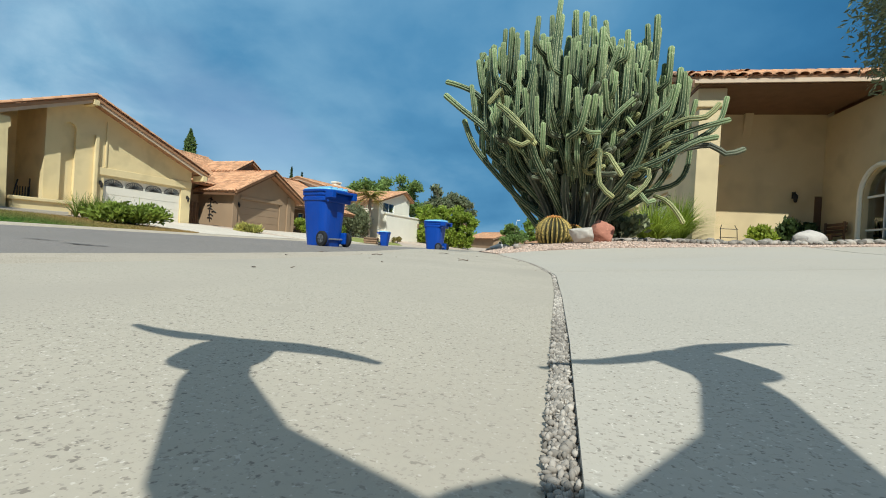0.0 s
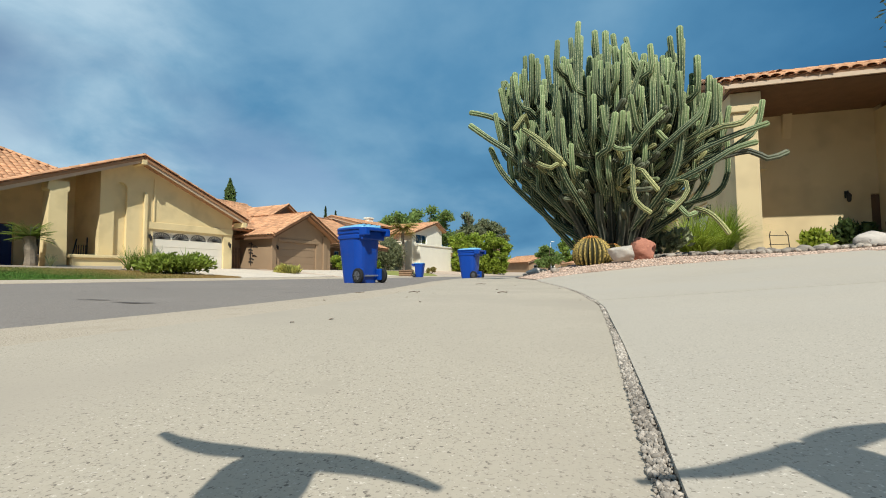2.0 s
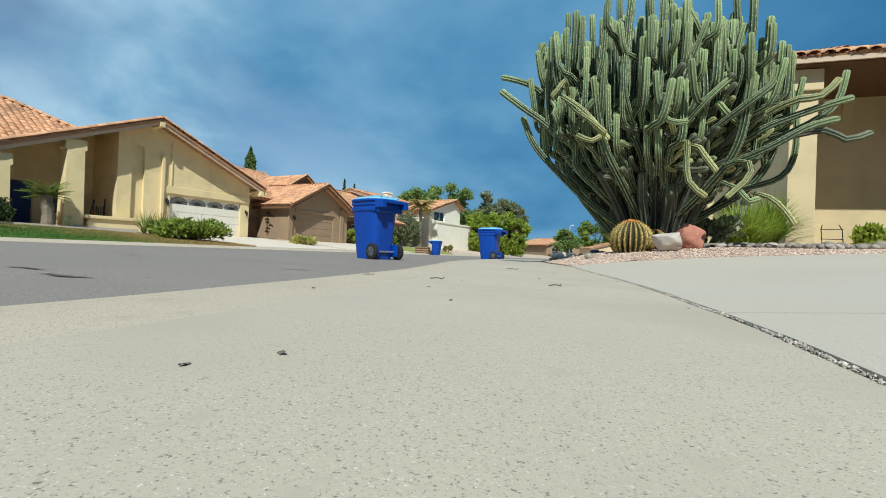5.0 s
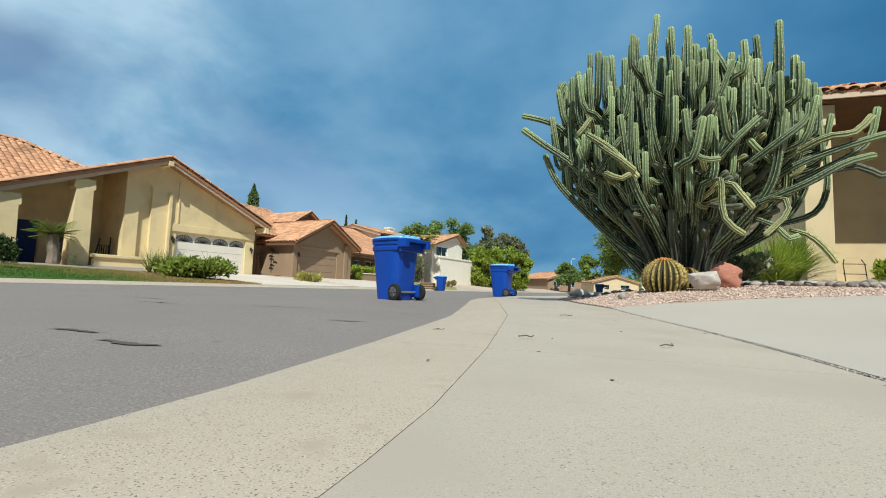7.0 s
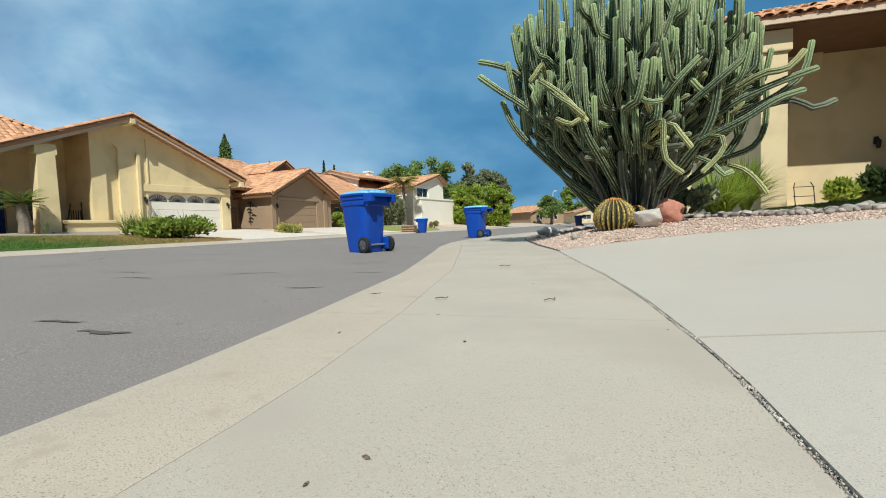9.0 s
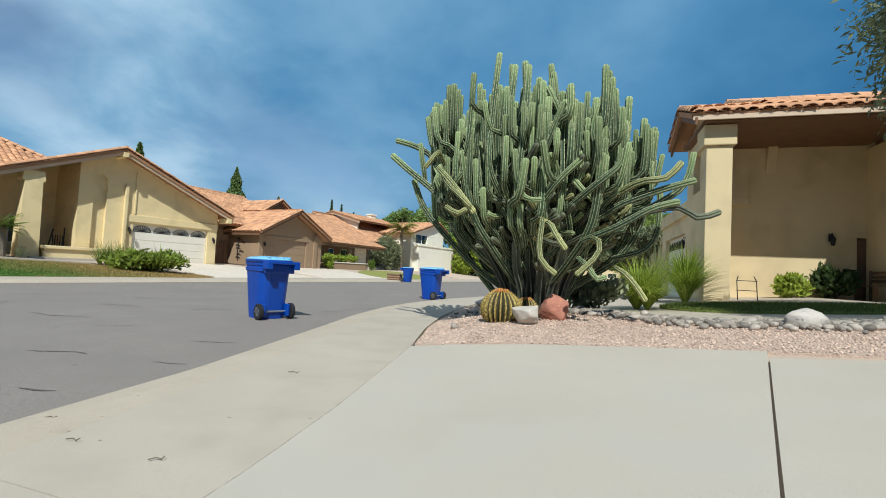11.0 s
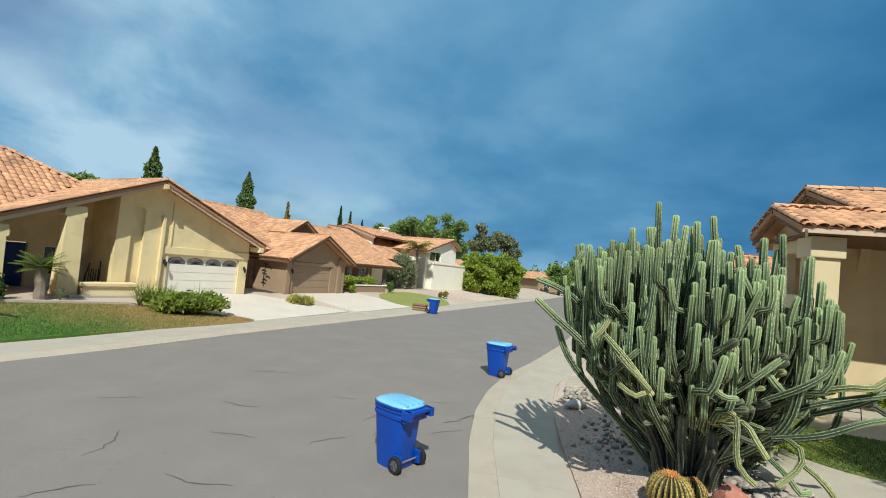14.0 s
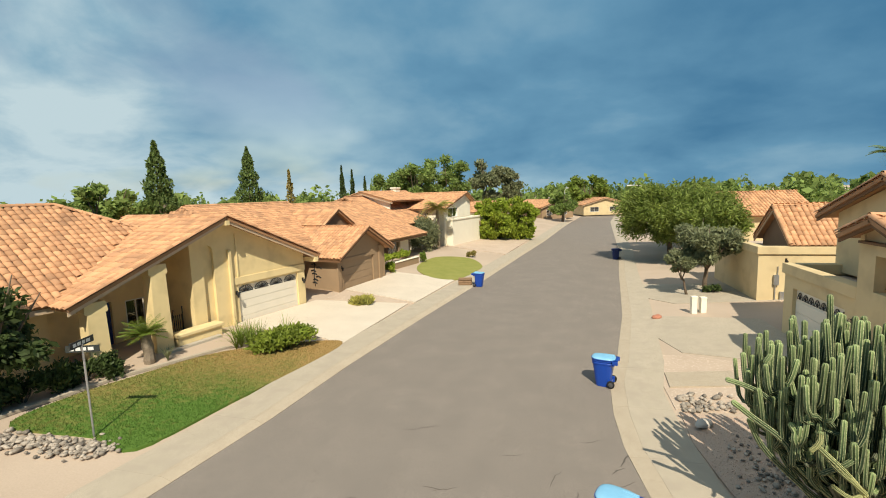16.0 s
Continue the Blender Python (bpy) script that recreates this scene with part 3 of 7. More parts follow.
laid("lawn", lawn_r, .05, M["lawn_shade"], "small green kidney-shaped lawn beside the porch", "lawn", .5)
lawn_l = smooth_loop([(-15.5, 9.3), (-14.85, 12.6), (-13.8, 18.7), (-14.9, 19.25), (-18.3, 16.3), (-19.7, 12.7), (-20.3, 10.4), (-20.0, 8.9), (-17.2, 9.3)], 5)
laid("lawn", lawn_l, .03, M["dry_lawn"], "patchy front lawn, green and burnt straw brown", "lawn", .5)
lawn_f = smooth_loop([(-16.5, 39.5), (-14.4, 36.1), (-12.0, 36.0), (-11.0, 40), (-10.95, 43.5), (-13.1, 47), (-16.3, 45.5)], 5)
laid("lawn", lawn_f, .03, M["lawn"], "rounded green lawn beside the far driveway", "lawn", 1.0)
laid("driveway_west", [(-20.4, 19.6), (-19.0, 25.6), (-13.25, 27.5), (-13.9, 18.95), (-15.0, 19.6)], .025, M["drive_warm"], "wide pale concrete driveway to a white garage", "driveway")
laid("driveway_far", [(-18.6, 29.0), (-17.4, 36.4), (-14.4, 36.3), (-12.0, 35.8), (-12.9, 28.0)], .025, M["drive_warm"], "pale concrete driveway to a brown garage", "driveway")
laid("forecourt", [(-17.9, 54), (-14.5, 66.5), (-8.0, 67.6), (-9.6, 52)], .025, M["soil"], "pinkish gravel forecourt of the white house", "driveway", 2.0)
laid("driveway_east", [(1.9, 20.6), (6.7, 18.5), (6.7, 25.5), (1.6, 27.0), (1.0, 24)], .010, M["walk"], "pale concrete driveway beside the cream house", "driveway")
laid("driveway_next", [(3.6, 29.5), (9.7, 29.2), (9.7, 34.5), (2.4, 36), (1.8, 32)], .010, M["walk"], "pale concrete driveway of the next house", "driveway")
laid("soil_bed", [(.42, 15.1), (2.3, 14.9), (3.0, 16.8), (6.6, 17.8), (2.1, 20.2), (.85, 20.4), (.42, 17)], .0, M["soil"], "bare tan planting bed with scattered stones", "soil")
laid("soil_bed", [(-18.7, 26.0), (-13.3, 27.7), (-13.0, 27.9), (-18.5, 28.8)], .0, M["soil"], "bare tan strip between two driveways", "soil")
laid("slab_cover", [(.6, 16.8), (2.9, 16.9), (3.05, 18.3), (.7, 18.2)], .05, M["gutter"], "grey concrete utility slab in the planting bed", "slab", 2.0)

edge_line = [(-20.9, 8.6), (-20.75, 9.6), (-20.5, 10.6), (-20.05, 12.7), (-18.55, 16.6), (-17.6, 17.5)]
laid("trim_lawn_edging", [(x - .07, y) for x, y in edge_line] + [(x + .07, y - .02) for x, y in edge_line[::-1]], .10, M["walk"], "low tan concrete edging behind the lawn", "edging", .5)

# ---- roofs ----
def tile_shape():
    """A barrel tile, .29 wide and .47 long, with a lip at its lower end."""
    v, f = [], []
    for y, lift in ((0, .038), (.47, 0)):
        for k in range(6):
            a = math.pi * (k / 5)
            v.append((-.142 * math.cos(a), y, lift + .086 * math.sin(a)))
    for k in range(6):
        a = math.pi * (k / 5)
        v.append((-.124 * math.cos(a), .0, .038 + .066 * math.sin(a) - .013))
    for k in range(5):
        f += [(k, k + 1, 7 + k), (k, 7 + k, 6 + k), (12 + k, 13 + k, k + 1), (12 + k, k + 1, k)]
    return np.array(v), np.array(f)


TILE_V, TILE_F = tile_shape()
tile_mesh = bpy.data.meshes.new("roof_tile")
tile_mesh.from_pydata(TILE_V.tolist(), [], TILE_F.tolist())
finish(tile_mesh, M["tile"], True)
TILE_RNG = np.random.default_rng(7)


def roof_plane(owner, o, ux, uv, poly, single=None, thick=.14, wide=.305, gauge=.40):
    """A roof slope under a thing: o the lower corner, ux along the eave, uv up the slope, poly in those two. Tiles whose place
    suits single(a, b) are pieces of their own, the rest one mesh."""
    o, ux, uv = Vector(o), Vector(ux).normalized(), Vector(uv).normalized()
    up = ux.cross(uv).normalized()
    if up.z < 0:
        up = -up
    bm = bmesh.new()
    a = [bm.verts.new(o + ux * p[0] + uv * p[1]) for p in poly]
    b = [bm.verts.new(o + ux * p[0] + uv * p[1] - up * thick) for p in poly]
    bm.faces.new(a)
    bm.faces.new(b[::-1])
    for i in range(len(poly)):
        j = (i + 1) % len(poly)
        bm.faces.new((a[i], b[i], b[j], a[j]))
    deck = part("roof", bm, M["deck"], owner)
    turn = Matrix((ux, uv, up)).transposed()
    xs, ys = [p[0] for p in poly], [p[1] for p in poly]
    blocks, many = [], 0
    y = min(ys) - .06
    while y < max(ys) - .2:
        x = min(xs) + .15
        while x < max(xs):
            if inside(poly, x, y + .22) or (inside(poly, x, y + .3) and y < min(ys)):
                p = o + ux * (x + TILE_RNG.normal(0, .006)) + uv * (y + TILE_RNG.normal(0, .012)) + up * (.005 + abs(TILE_RNG.normal(0, .004)))
                r = turn @ Matrix.Rotation(TILE_RNG.normal(0, .02), 3, "Z")
                if single and many < 290 and single(x, y):
                    many += 1
                    part("tile", tile_mesh, M["tile"], deck, at=Matrix.Translation(p) @ r.to_4x4())
                else:
                    blocks.append((TILE_V @ np.array(r).T + np.array(p), TILE_F))
            x += wide
        y += gauge
    if blocks:
        tagged(joined("tile_field", blocks, M["tile_joined"], deck, True), kind="stuff")
    return deck


def ridge_tiles(owner, a, b, r=.12):
    """A row of half-round caps along a ridge, hip or rake."""
    a, b = Vector(a), Vector(b)
    d = (b - a).normalized()
    side = d.cross(Vector((0, 0, 1))).normalized()
    up = side.cross(d)
    blocks = []
    n = max(1, int((b - a).length / .38))
    for i in range(n):
        p = a + (b - a) * (i / n)
        v = []
        for s, grow in ((0, 1.12), (.44, .95)):
            for k in range(7):
                t = math.pi * k / 6
                v.append(p + d * s + (side * math.cos(t) + up * math.sin(t)) * r * grow + up * .015)
        f = [q for k in range(6) for q in ((k, k + 1, 8 + k), (k, 8 + k, 7 + k))]
        blocks.append((np.array(v), np.array(f)))
    tagged(joined("ridge_cap", blocks, M["tile_joined"], owner, True), kind="stuff")


def beam(bm, a, b, w, h):
    """A board from a to b, w thick sideways and h deep, hanging below the line."""
    a, b = Vector(a), Vector(b)
    d = (b - a).normalized()
    s = d.cross(Vector((0, 0, 1))).normalized() * w / 2
    dn = Vector((0, 0, -h))
    q = [bm.verts.new(p) for p in (a - s, a + s, a + s + dn, a - s + dn, b - s, b + s, b + s + dn, b - s + dn)]
    for f in ((0, 1, 2, 3), (7, 6, 5, 4), (0, 4, 5, 1), (1, 5, 6, 2), (2, 6, 7, 3), (3, 7, 4, 0)):
        bm.faces.new([q[i] for i in f])
    return bm


def window(owner, x0, x1, z0, z1, y, rail=True, mullions=1, frame_mat="white", depth=.07):
    """A glazed window in an opening of a wall whose face stands at y; the house lies at greater y."""
    w = part("window", boxes((x0, x1, y + .03, y + .03 + depth, z0, z0 + .06), (x0, x1, y + .03, y + .03 + depth, z1 - .06, z1), (x0, x0 + .06, y + .03, y + .03 + depth, z0 + .06, z1 - .06), (x1 - .06, x1, y + .03, y + .03 + depth, z0 + .06, z1 - .06)), M[frame_mat], owner)
    n = mullions + 1
    for i in range(n):
        a, b = x0 + .06 + (x1 - x0 - .12) * i / n, x0 + .06 + (x1 - x0 - .12) * (i + 1) / n
        pane = part("pane", boxes((a, b, y + .06, y + .066, z0 + .06, z1 - .06)), M["glass"], w)
        pane.visible_shadow = False
        if i:
            part("mullion", boxes((a - .02, a + .02, y + .04, y + .09, z0 + .06, z1 - .06)), M[frame_mat], w)
    # board painted dark as the shade of the room behind
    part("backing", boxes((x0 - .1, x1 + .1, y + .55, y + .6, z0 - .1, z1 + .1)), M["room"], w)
    return w


def garage_door(owner, x0, x1, z0, z1, y, mat, panels=4, grille=False):
    door = part("garage_door", boxes((x0, x1, y, y + .05, z0, z1)), M[mat], owner)
    top = z1 - (.42 if grille else 0)
    h = (top - z0) / panels
    for i in range(panels):
        part("panel", boxes((x0 + .02, x1 - .02, y - .022, y - .002, z0 + i * h + .012, z0 + (i + 1) * h - .012), bevel=.008), M[mat], door)
    if grille:
        n = 4
        w = (x1 - x0) / n
        for i in range(n):
            bm = bmesh.new()
            cx = x0 + w * (i + .5)
            part("fanlight_bar", box(bmesh.new(), cx - w / 2 + .05, cx + w / 2 - .05, y - .03, y - .012, top + .02, top + .05), M["iron"], door)
            for k in range(-4, 5):
                a = k / 4 * 1.25
                tip = (cx + math.sin(a) * w * .42, y - .02, top + .05 + math.cos(a) * .30)
                part("fanlight_bar", tube(bmesh.new(), [(cx, y - .02, top + .04), tip], .014, 5), M["iron"], door)
            arc = [(cx + math.sin(a) * w * .43, y - .02, top + .05 + max(0, math.cos(a)) * .32) for a in np.linspace(-1.5, 1.5, 12)]
            tube(bm, arc, .014, 5)
            part("fanlight", bm, M["iron"], door)
    return door


def sconce(owner, x, y, z):
    bm = bmesh.new()
    box(bm, x - .05, x + .05, y - .03, y, z - .06, z + .16)
    tube(bm, [(x, y - .02, z + .12), (x, y - .1, z + .16), (x, y - .14, z + .08)], .012, 6)
    tube(bm, [(x, y - .14, z - .2), (x, y - .14, z - .16), (x, y - .14, z + .02), (x, y - .14, z + .10)], [.03, .055, .075, .01], 8)
    return part("wall_lantern", bm, M["iron"], owner)


def house_frame(o, along_dir):
    """x along the front to the right as one faces it, y into the house."""
    u = Vector((*along_dir, 0)).normalized()
    return Matrix(((u.x, -u.y, 0, o[0]), (u.y, u.x, 0, o[1]), (0, 0, 1, o[2]), (0, 0, 0, 1)))


def column(owner, x, y, z0, z1, w=.62, mat="stucco_y", flare=.25):
    """A battered stucco pier with a stepped cap."""
    bm = bmesh.new()
    for za, zb, ha, hb in ((z0, z1 - .72, w / 2 + flare, w / 2), (z1 - .72, z1 - .66, w / 2 + .05, w / 2 + .09), (z1 - .66, z1 - .26, w / 2 + .09, w / 2 + .05), (z1 - .26, z1, w / 4, w / 4)):
        a = [bm.verts.new((x + sx * ha, y + sy * w / 2 * (1 if ha > w / 3 else .5), za)) for sx, sy in ((-1, -1), (1, -1), (1, 1), (-1, 1))]
        b = [bm.verts.new((x + sx * hb, y + sy * w / 2 * (1 if ha > w / 3 else .5), zb)) for sx, sy in ((-1, -1), (1, -1), (1, 1), (-1, 1))]
        bm.faces.new(a[::-1])
        bm.faces.new(b)
        for i in range(4):
            bm.faces.new((a[i], a[(i + 1) % 4], b[(i + 1) % 4], b[i]))
    return part("pier", bm, M[mat], owner)


# ---- yellow house with the white garage ----
def yellow_house():
    h = thing("house", house_frame((-20.33, 20.0, .12), (.2138, .9769)), "yellow stucco house with clay tile roof and white garage", "house", "houses on the street")
    z0, ze, zp = .3, 3.45, 6.45
    s = (zp - ze) / 7.0
    # front wall: right part with the garage, under the gable
    bm = bmesh.new()
    wall(bm, -2.6, 4.95, z0, 3.25, 0, .3, [(0, 4.35, z0, 2.62), (-1.95, -1.35, .75, 3.25)])
    part("wall", bm, M["stucco_y"], h)
    bm = bmesh.new()
    top = lambda x: zp - abs(x + 1.0) * s - .12
    prism(bm, [(-2.6, 3.25), (-1.95, 3.25), (-1.95, top(-1.95)), (-2.6, top(-2.6))], 0, .3)
    part("gable", bm, M["stucco_y"], h)
    bm = bmesh.new()
    prism(bm, [(-1.35, 3.25), (4.95, 3.25), (4.95, top(4.95)), (-1.0, top(-1.0)), (-1.35, top(-1.35))], 0, .3)
    part("gable", bm, M["stucco_y"], h)
    bm = bmesh.new()
    arch = [(-1.65 - .3 * math.cos(a), 4.75 + .3 * math.sin(a)) for a in np.linspace(.2, math.pi - .2, 9)]
    prism(bm, [(-1.95, top(-1.95)), (-1.95, 4.75)] + arch + [(-1.35, 4.75), (-1.35, top(-1.35))], 0, .3)
    part("gable", bm, M["stucco_y"], h)
    part("niche", boxes((-2.0, -1.3, .17, .29, .7, 5.15)), M["stucco_y"], h)
    # raised band and rib on the wall
    part("band", boxes((-.35, 4.95, -.07, -.002, 2.72, 3.12), bevel=.02), M["stucco_y"], h)
    part("rib", boxes((-.02, .06, -.06, -.002, 3.14, 5.5), bevel=.015), M["stucco_y"], h)
    part("rib", boxes((-.55, -.38, -.16, -.002, .55, 4.7), bevel=.03), M["stucco_y"], h)
    garage_door(h, 0, 4.35, z0 + .12, 2.62, .14, "door_w", 4, True)
    # recessed porch behind the piers
    bm = bmesh.new()
    wall(bm, -8.0, -2.6, z0, top(-7.9), 2.6, 2.85, [(-5.9, -5.0, .5, 2.7), (-4.4, -3.4, 1.2, 2.6)])
    prism(bm, [(-8.0, top(-7.9)), (-2.6, top(-7.9)), (-2.6, top(-2.6))], 2.6, 2.85)
    part("porch_wall", bm, M["stucco_y"], h)
    part("side_wall", boxes((-2.6, -2.35, .3, 2.6, z0, top(-2.6) - .1)), M["stucco_y"], h)
    part("front_door", boxes((-5.85, -5.05, 2.66, 2.72, .5, 2.66)), M["navy"], h)
    window(h, -4.4, -3.4, 1.2, 2.6, 2.6)
    column(h, -4.55, -.3, z0, 4.80, .66, flare=.07)
    column(h, -7.1, -.3, z0, 3.68, .66, flare=.07)
    part("low_wall", boxes((-4.0, -1.75, -.75, -.2, .3, 1.0), (-4.1, -1.65, -.85, -.1, 1.0, 1.16), bevel=.03), M["stucco_y"], h)
    part("step", boxes((-4.6, -2.0, -1.05, -.76, .3, .62), bevel=.03), M["drive"], h)
    rail = part("iron_rail", tube(bmesh.new(), [(-3.3, .8, .5), (-3.35, .8, 1.2), (-3.2, .8, 2.0)], .03, 6), M["iron"], h)
    for k in range(5):
        part("bar", tube(bmesh.new(), [(-3.2 + .1 * k, .8, .5), (-3.2 + .1 * k, .8, 1.7)], .02, 6), M["iron"], rail)
    part("post", tube(bmesh.new(), [(-2.75, .8, .5), (-2.75, .8, 2.1)], .03, 6), M["iron"], rail)
    # roof of the front gable: ridge runs back from the street
    back, ov = 9.5, .85
    sl = math.hypot(7.15, 7.15 * s)
    run = Vector((7.15, 0, 7.15 * s))
    roof_plane(h, (-8.15, -ov, zp - 7.15 * s), (0, 1, 0), run, [(0, 0), (1.9, 0), (9.2, sl - .02), (9.2, sl), (0, sl)], single=lambda a, b: a < 4.6)
    er = 6.55
    slr = math.hypot(er, er * s)
    roof_plane(h, (er - 1.0, -ov, zp - er * s), (0, 1, 0), (-er, 0, er * s), [(0, 0), (back, 0), (back, slr), (0, slr)])
    ridge_tiles(h, (-1.0, -ov, zp + .04), (-1.0, 8.0, zp + .04))
    ridge_tiles(h, (er - .95, -ov + .02, zp - er * s + .04), (-1.0, -ov + .02, zp + .06), .10)
    ridge_tiles(h, (-8.2, -ov + .02, zp - 7.15 * s + .04), (-1.0, -ov + .02, zp + .06), .10)
    for e, run_e in ((er - 1.05, er), (-8.1, 7.15)):
        part("barge_board", beam(bmesh.new(), (e, -ov + .1, zp - run_e * s - .06), (-1.0, -ov + .1, zp - .06), .07, .24), M["tan_trim"], h)
    part("ridge_beam", boxes((-1.12, -.88, -ov - .06, .2, zp - .42, zp - .18), bevel=.01), M["stucco_y"], h)
    part("outlooker", boxes((5.1, 5.36, -ov - .02, .1, 3.24, 3.54), bevel=.01), M["stucco_y"], h)
    # left wing: ridge along the street
    bm = bmesh.new()
    wall(bm, -17.5, -8.0, z0, 3.4, 1.2, 1.45, [(-11.3, -9.6, 1.0, 2.55), (-15.8, -14.2, 1.0, 2.55)])
    part("wall", bm, M["stucco_y"], h)
    window(h, -11.3, -9.6, 1.0, 2.55, 1.2)
    window(h, -15.8, -14.2, 1.0, 2.55, 1.2)
    rise, runw = 3.85, 6.5
    slw = math.hypot(rise, runw)
    roof_plane(h, (-18.2, .45, 3.42), (1, 0, 0), (0, runw, rise), [(0, 0), (10.1, 0), (15.92, slw * 2.48 / rise), (13.25, slw), (0, slw)], single=lambda a, b: a > 4 and b < 3)
    ridge_tiles(h, (-18.2, .45 + runw, 7.31), (-4.9, .45 + runw, 7.31))
    roof_plane(h, (-18.2, .45 + 2 * runw, 3.42), (1, 0, 0), (0, -runw, rise), [(0, 0), (17, 0), (13.2, slw), (0, slw)])
    roof_plane(h, (-2.28, 4.64, 5.9), (0, 1, 0), (-2.67, 0, 1.37), [(0, 0), (4.62, 0), (2.31, 3.0)])
    ridge_tiles(h, (-2.28, 4.64, 5.95), (-4.95, .45 + runw, 7.33))
    part("fascia", boxes((-18.2, -8.0, .46, .52, 3.14, 3.34)), M["tan_trim"], h)
    part("wall", boxes((-17.5, 4.95, 15.5, 15.7, z0, 3.3)), M["stucco_y"], h)
    part("wall", boxes((4.7, 4.95, .3, 15.5, z0, 3.3)), M["stucco_y"], h)
    part("wall", boxes((-17.5, -17.25, 1.45, 15.5, z0, 3.3)), M["stucco_y"], h)
    sconce(h, -.22, -.08, 2.25)
    sconce(h, 4.66, -.08, 2.1)
    return h


# ---- brown house ----
def brown_house():
    h = thing("house", house_frame((-18.7, 28.1, .1), (.155, .988)), "brown stucco house with clay tile roof and brown garage", "house", "houses on the street")
    z0 = .3
    s = (4.95 - 3.1) / 3.6
    bm = bmesh.new()
    wall(bm, 0, 6.5, z0, 2.95, 0, .25, [(.75, 4.75, z0, 2.62)])
    prism(bm, [(0, 2.95), (6.5, 2.95), (6.5, 3.05), (3.25, 3.05 + 3.25 * s), (0, 3.05)], 0, .25)
    part("wall", bm, M["stucco_b"], h)
    garage_door(h, .75, 4.75, z0 + .2, 2.62, .12, "door_b", 4)
    part("pilaster", boxes((-.06, .34, -.12, -.002, z0, 3.0), bevel=.02), M["stucco_b"], h)
    part("pilaster", boxes((5.5, 5.9, -.12, -.002, z0, 3.3), bevel=.02), M["stucco_b"], h)
    part("lintel", boxes((.6, 4.9, -.05, -.002, 2.64, 2.86), bevel=.015), M["stucco_b"], h)
    part("side_wall", boxes((0, .25, .25, 12, z0, 3.05)), M["stucco_b"], h)
    part("side_wall", boxes((6.25, 6.5, .25, 6, z0, 3.05)), M["stucco_b"], h)
    # iron wall art and a gate on the side wall
    art = part("wall_art", tube(bmesh.new(), [(-.03, 2.0, .9), (-.04, 2.05, 1.6), (-.03, 1.95, 2.6)], .03, 6), M["iron"], h, "wrought-iron wall ornament")
    for k in range(7):
        a = k * .9
        cy, cz = 2.0 + .22 * math.cos(a * 2.1) * (k % 3), 1.1 + .22 * k
        part("iron_leaf", tube(bmesh.new(), [(-.03, cy - .2, cz), (-.05, cy, cz + .12), (-.03, cy + .22, cz + .05)], .035, 6), M["iron"], art)
    gate = part("gate", boxes((-2.3, -.1, 3.05, 3.11, .62, .74), (-2.3, -.1, 3.05, 3.11, 1.86, 1.98)), M["wood"], h, "slatted wooden side gate")
    for k in range(15):
        part("slat", boxes((-2.28 + .146 * k, -2.16 + .146 * k, 3.0, 3.048, z0 + .1, 2.2 + .05 * (k % 2)), bevel=.008), M["wood"], gate)
    part("gate_pier", boxes((-2.75, -2.32, 2.85, 3.25, z0, 2.35), bevel=.02), M["stucco_b"], h)
    sl = math.hypot(3.75, 3.75 * s)
    zr, ze = 4.95, 4.95 - 3.75 * s
    roof_plane(h, (-.5, -.7, ze), (0, 1, 0), (3.75, 0, 3.75 * s), [(0, 0), (14, 0), (14, sl), (0, sl)])
    roof_plane(h, (7.0, -.7, ze), (0, 1, 0), (-3.75, 0, 3.75 * s), [(0, 0), (7, 0), (7, sl), (0, sl)])
    ridge_tiles(h, (3.25, -.7, zr + .04), (3.25, 3.6, zr + .04))
    for e in (-.45, 6.95):
        ridge_tiles(h, (e, -.68, ze + .05), (3.25, -.68, zr + .06), .1)
    for e in (-.4, 6.9):
        part("barge_board", beam(bmesh.new(), (e, -.6, ze - .04), (3.25, -.6, zr - .04), .07, .22), M["trim"], h)
    part("fascia", boxes((-.46, -.40, -.6, 12, ze - .26, ze - .06)), M["trim"], h)
    # main roof behind: ridge along the street, small gable vent
    rr = math.hypot(8.5, 3.4)
    roof_plane(h, (-5.5, 2.0, 3.5), (1, 0, 0), (0, 8.5, 3.4), [(0, 0), (14.5, 0), (12.5, rr), (2.0, rr)])
    ridge_tiles(h, (-3.5, 10.5, 6.95), (7.0, 10.5, 6.95))
    roof_plane(h, (-5.5, 19, 3.5), (1, 0, 0), (0, -8.5, 3.4), [(0, 0), (14.5, 0), (12.5, rr), (2.0, rr)])
    roof_plane(h, (-5.5, 2.0, 3.5), (0, 1, 0), (2.0, 0, 3.4), [(0, 0), (17, 0), (8.5, 3.94)])
    bm = bmesh.new()
    prism(bm, [(3.3, 4.9), (7.4, 4.9), (5.35, 6.1)], 3.9, 4.1)
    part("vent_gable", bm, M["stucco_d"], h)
    for a, b in ((3.0, 5.35), (7.7, 5.35)):
        d = (b - a)
        roof_plane(h, (a, 3.6, 4.78), (0, 1, 0), (d, 0, 1.45), [(0, 0), (3.4, 0), (4.8, math.hypot(d, 1.45)), (0, math.hypot(d, 1.45))])
        ridge_tiles(h, (a, 3.62, 4.84), (b, 3.62, 6.28), .09)
    part("wall", boxes((-5, 0, 3.2, 3.45, z0, 3.5)), M["stucco_b"], h)
    part("wall", boxes((-5, 9, 17, 17.25, z0, 3.4)), M["stucco_b"], h)
    part("wall", boxes((-5, -4.75, 3.45, 17, z0, 3.4)), M["stucco_b"], h)
    sconce(h, .45, -.02, 2.2)
    return h


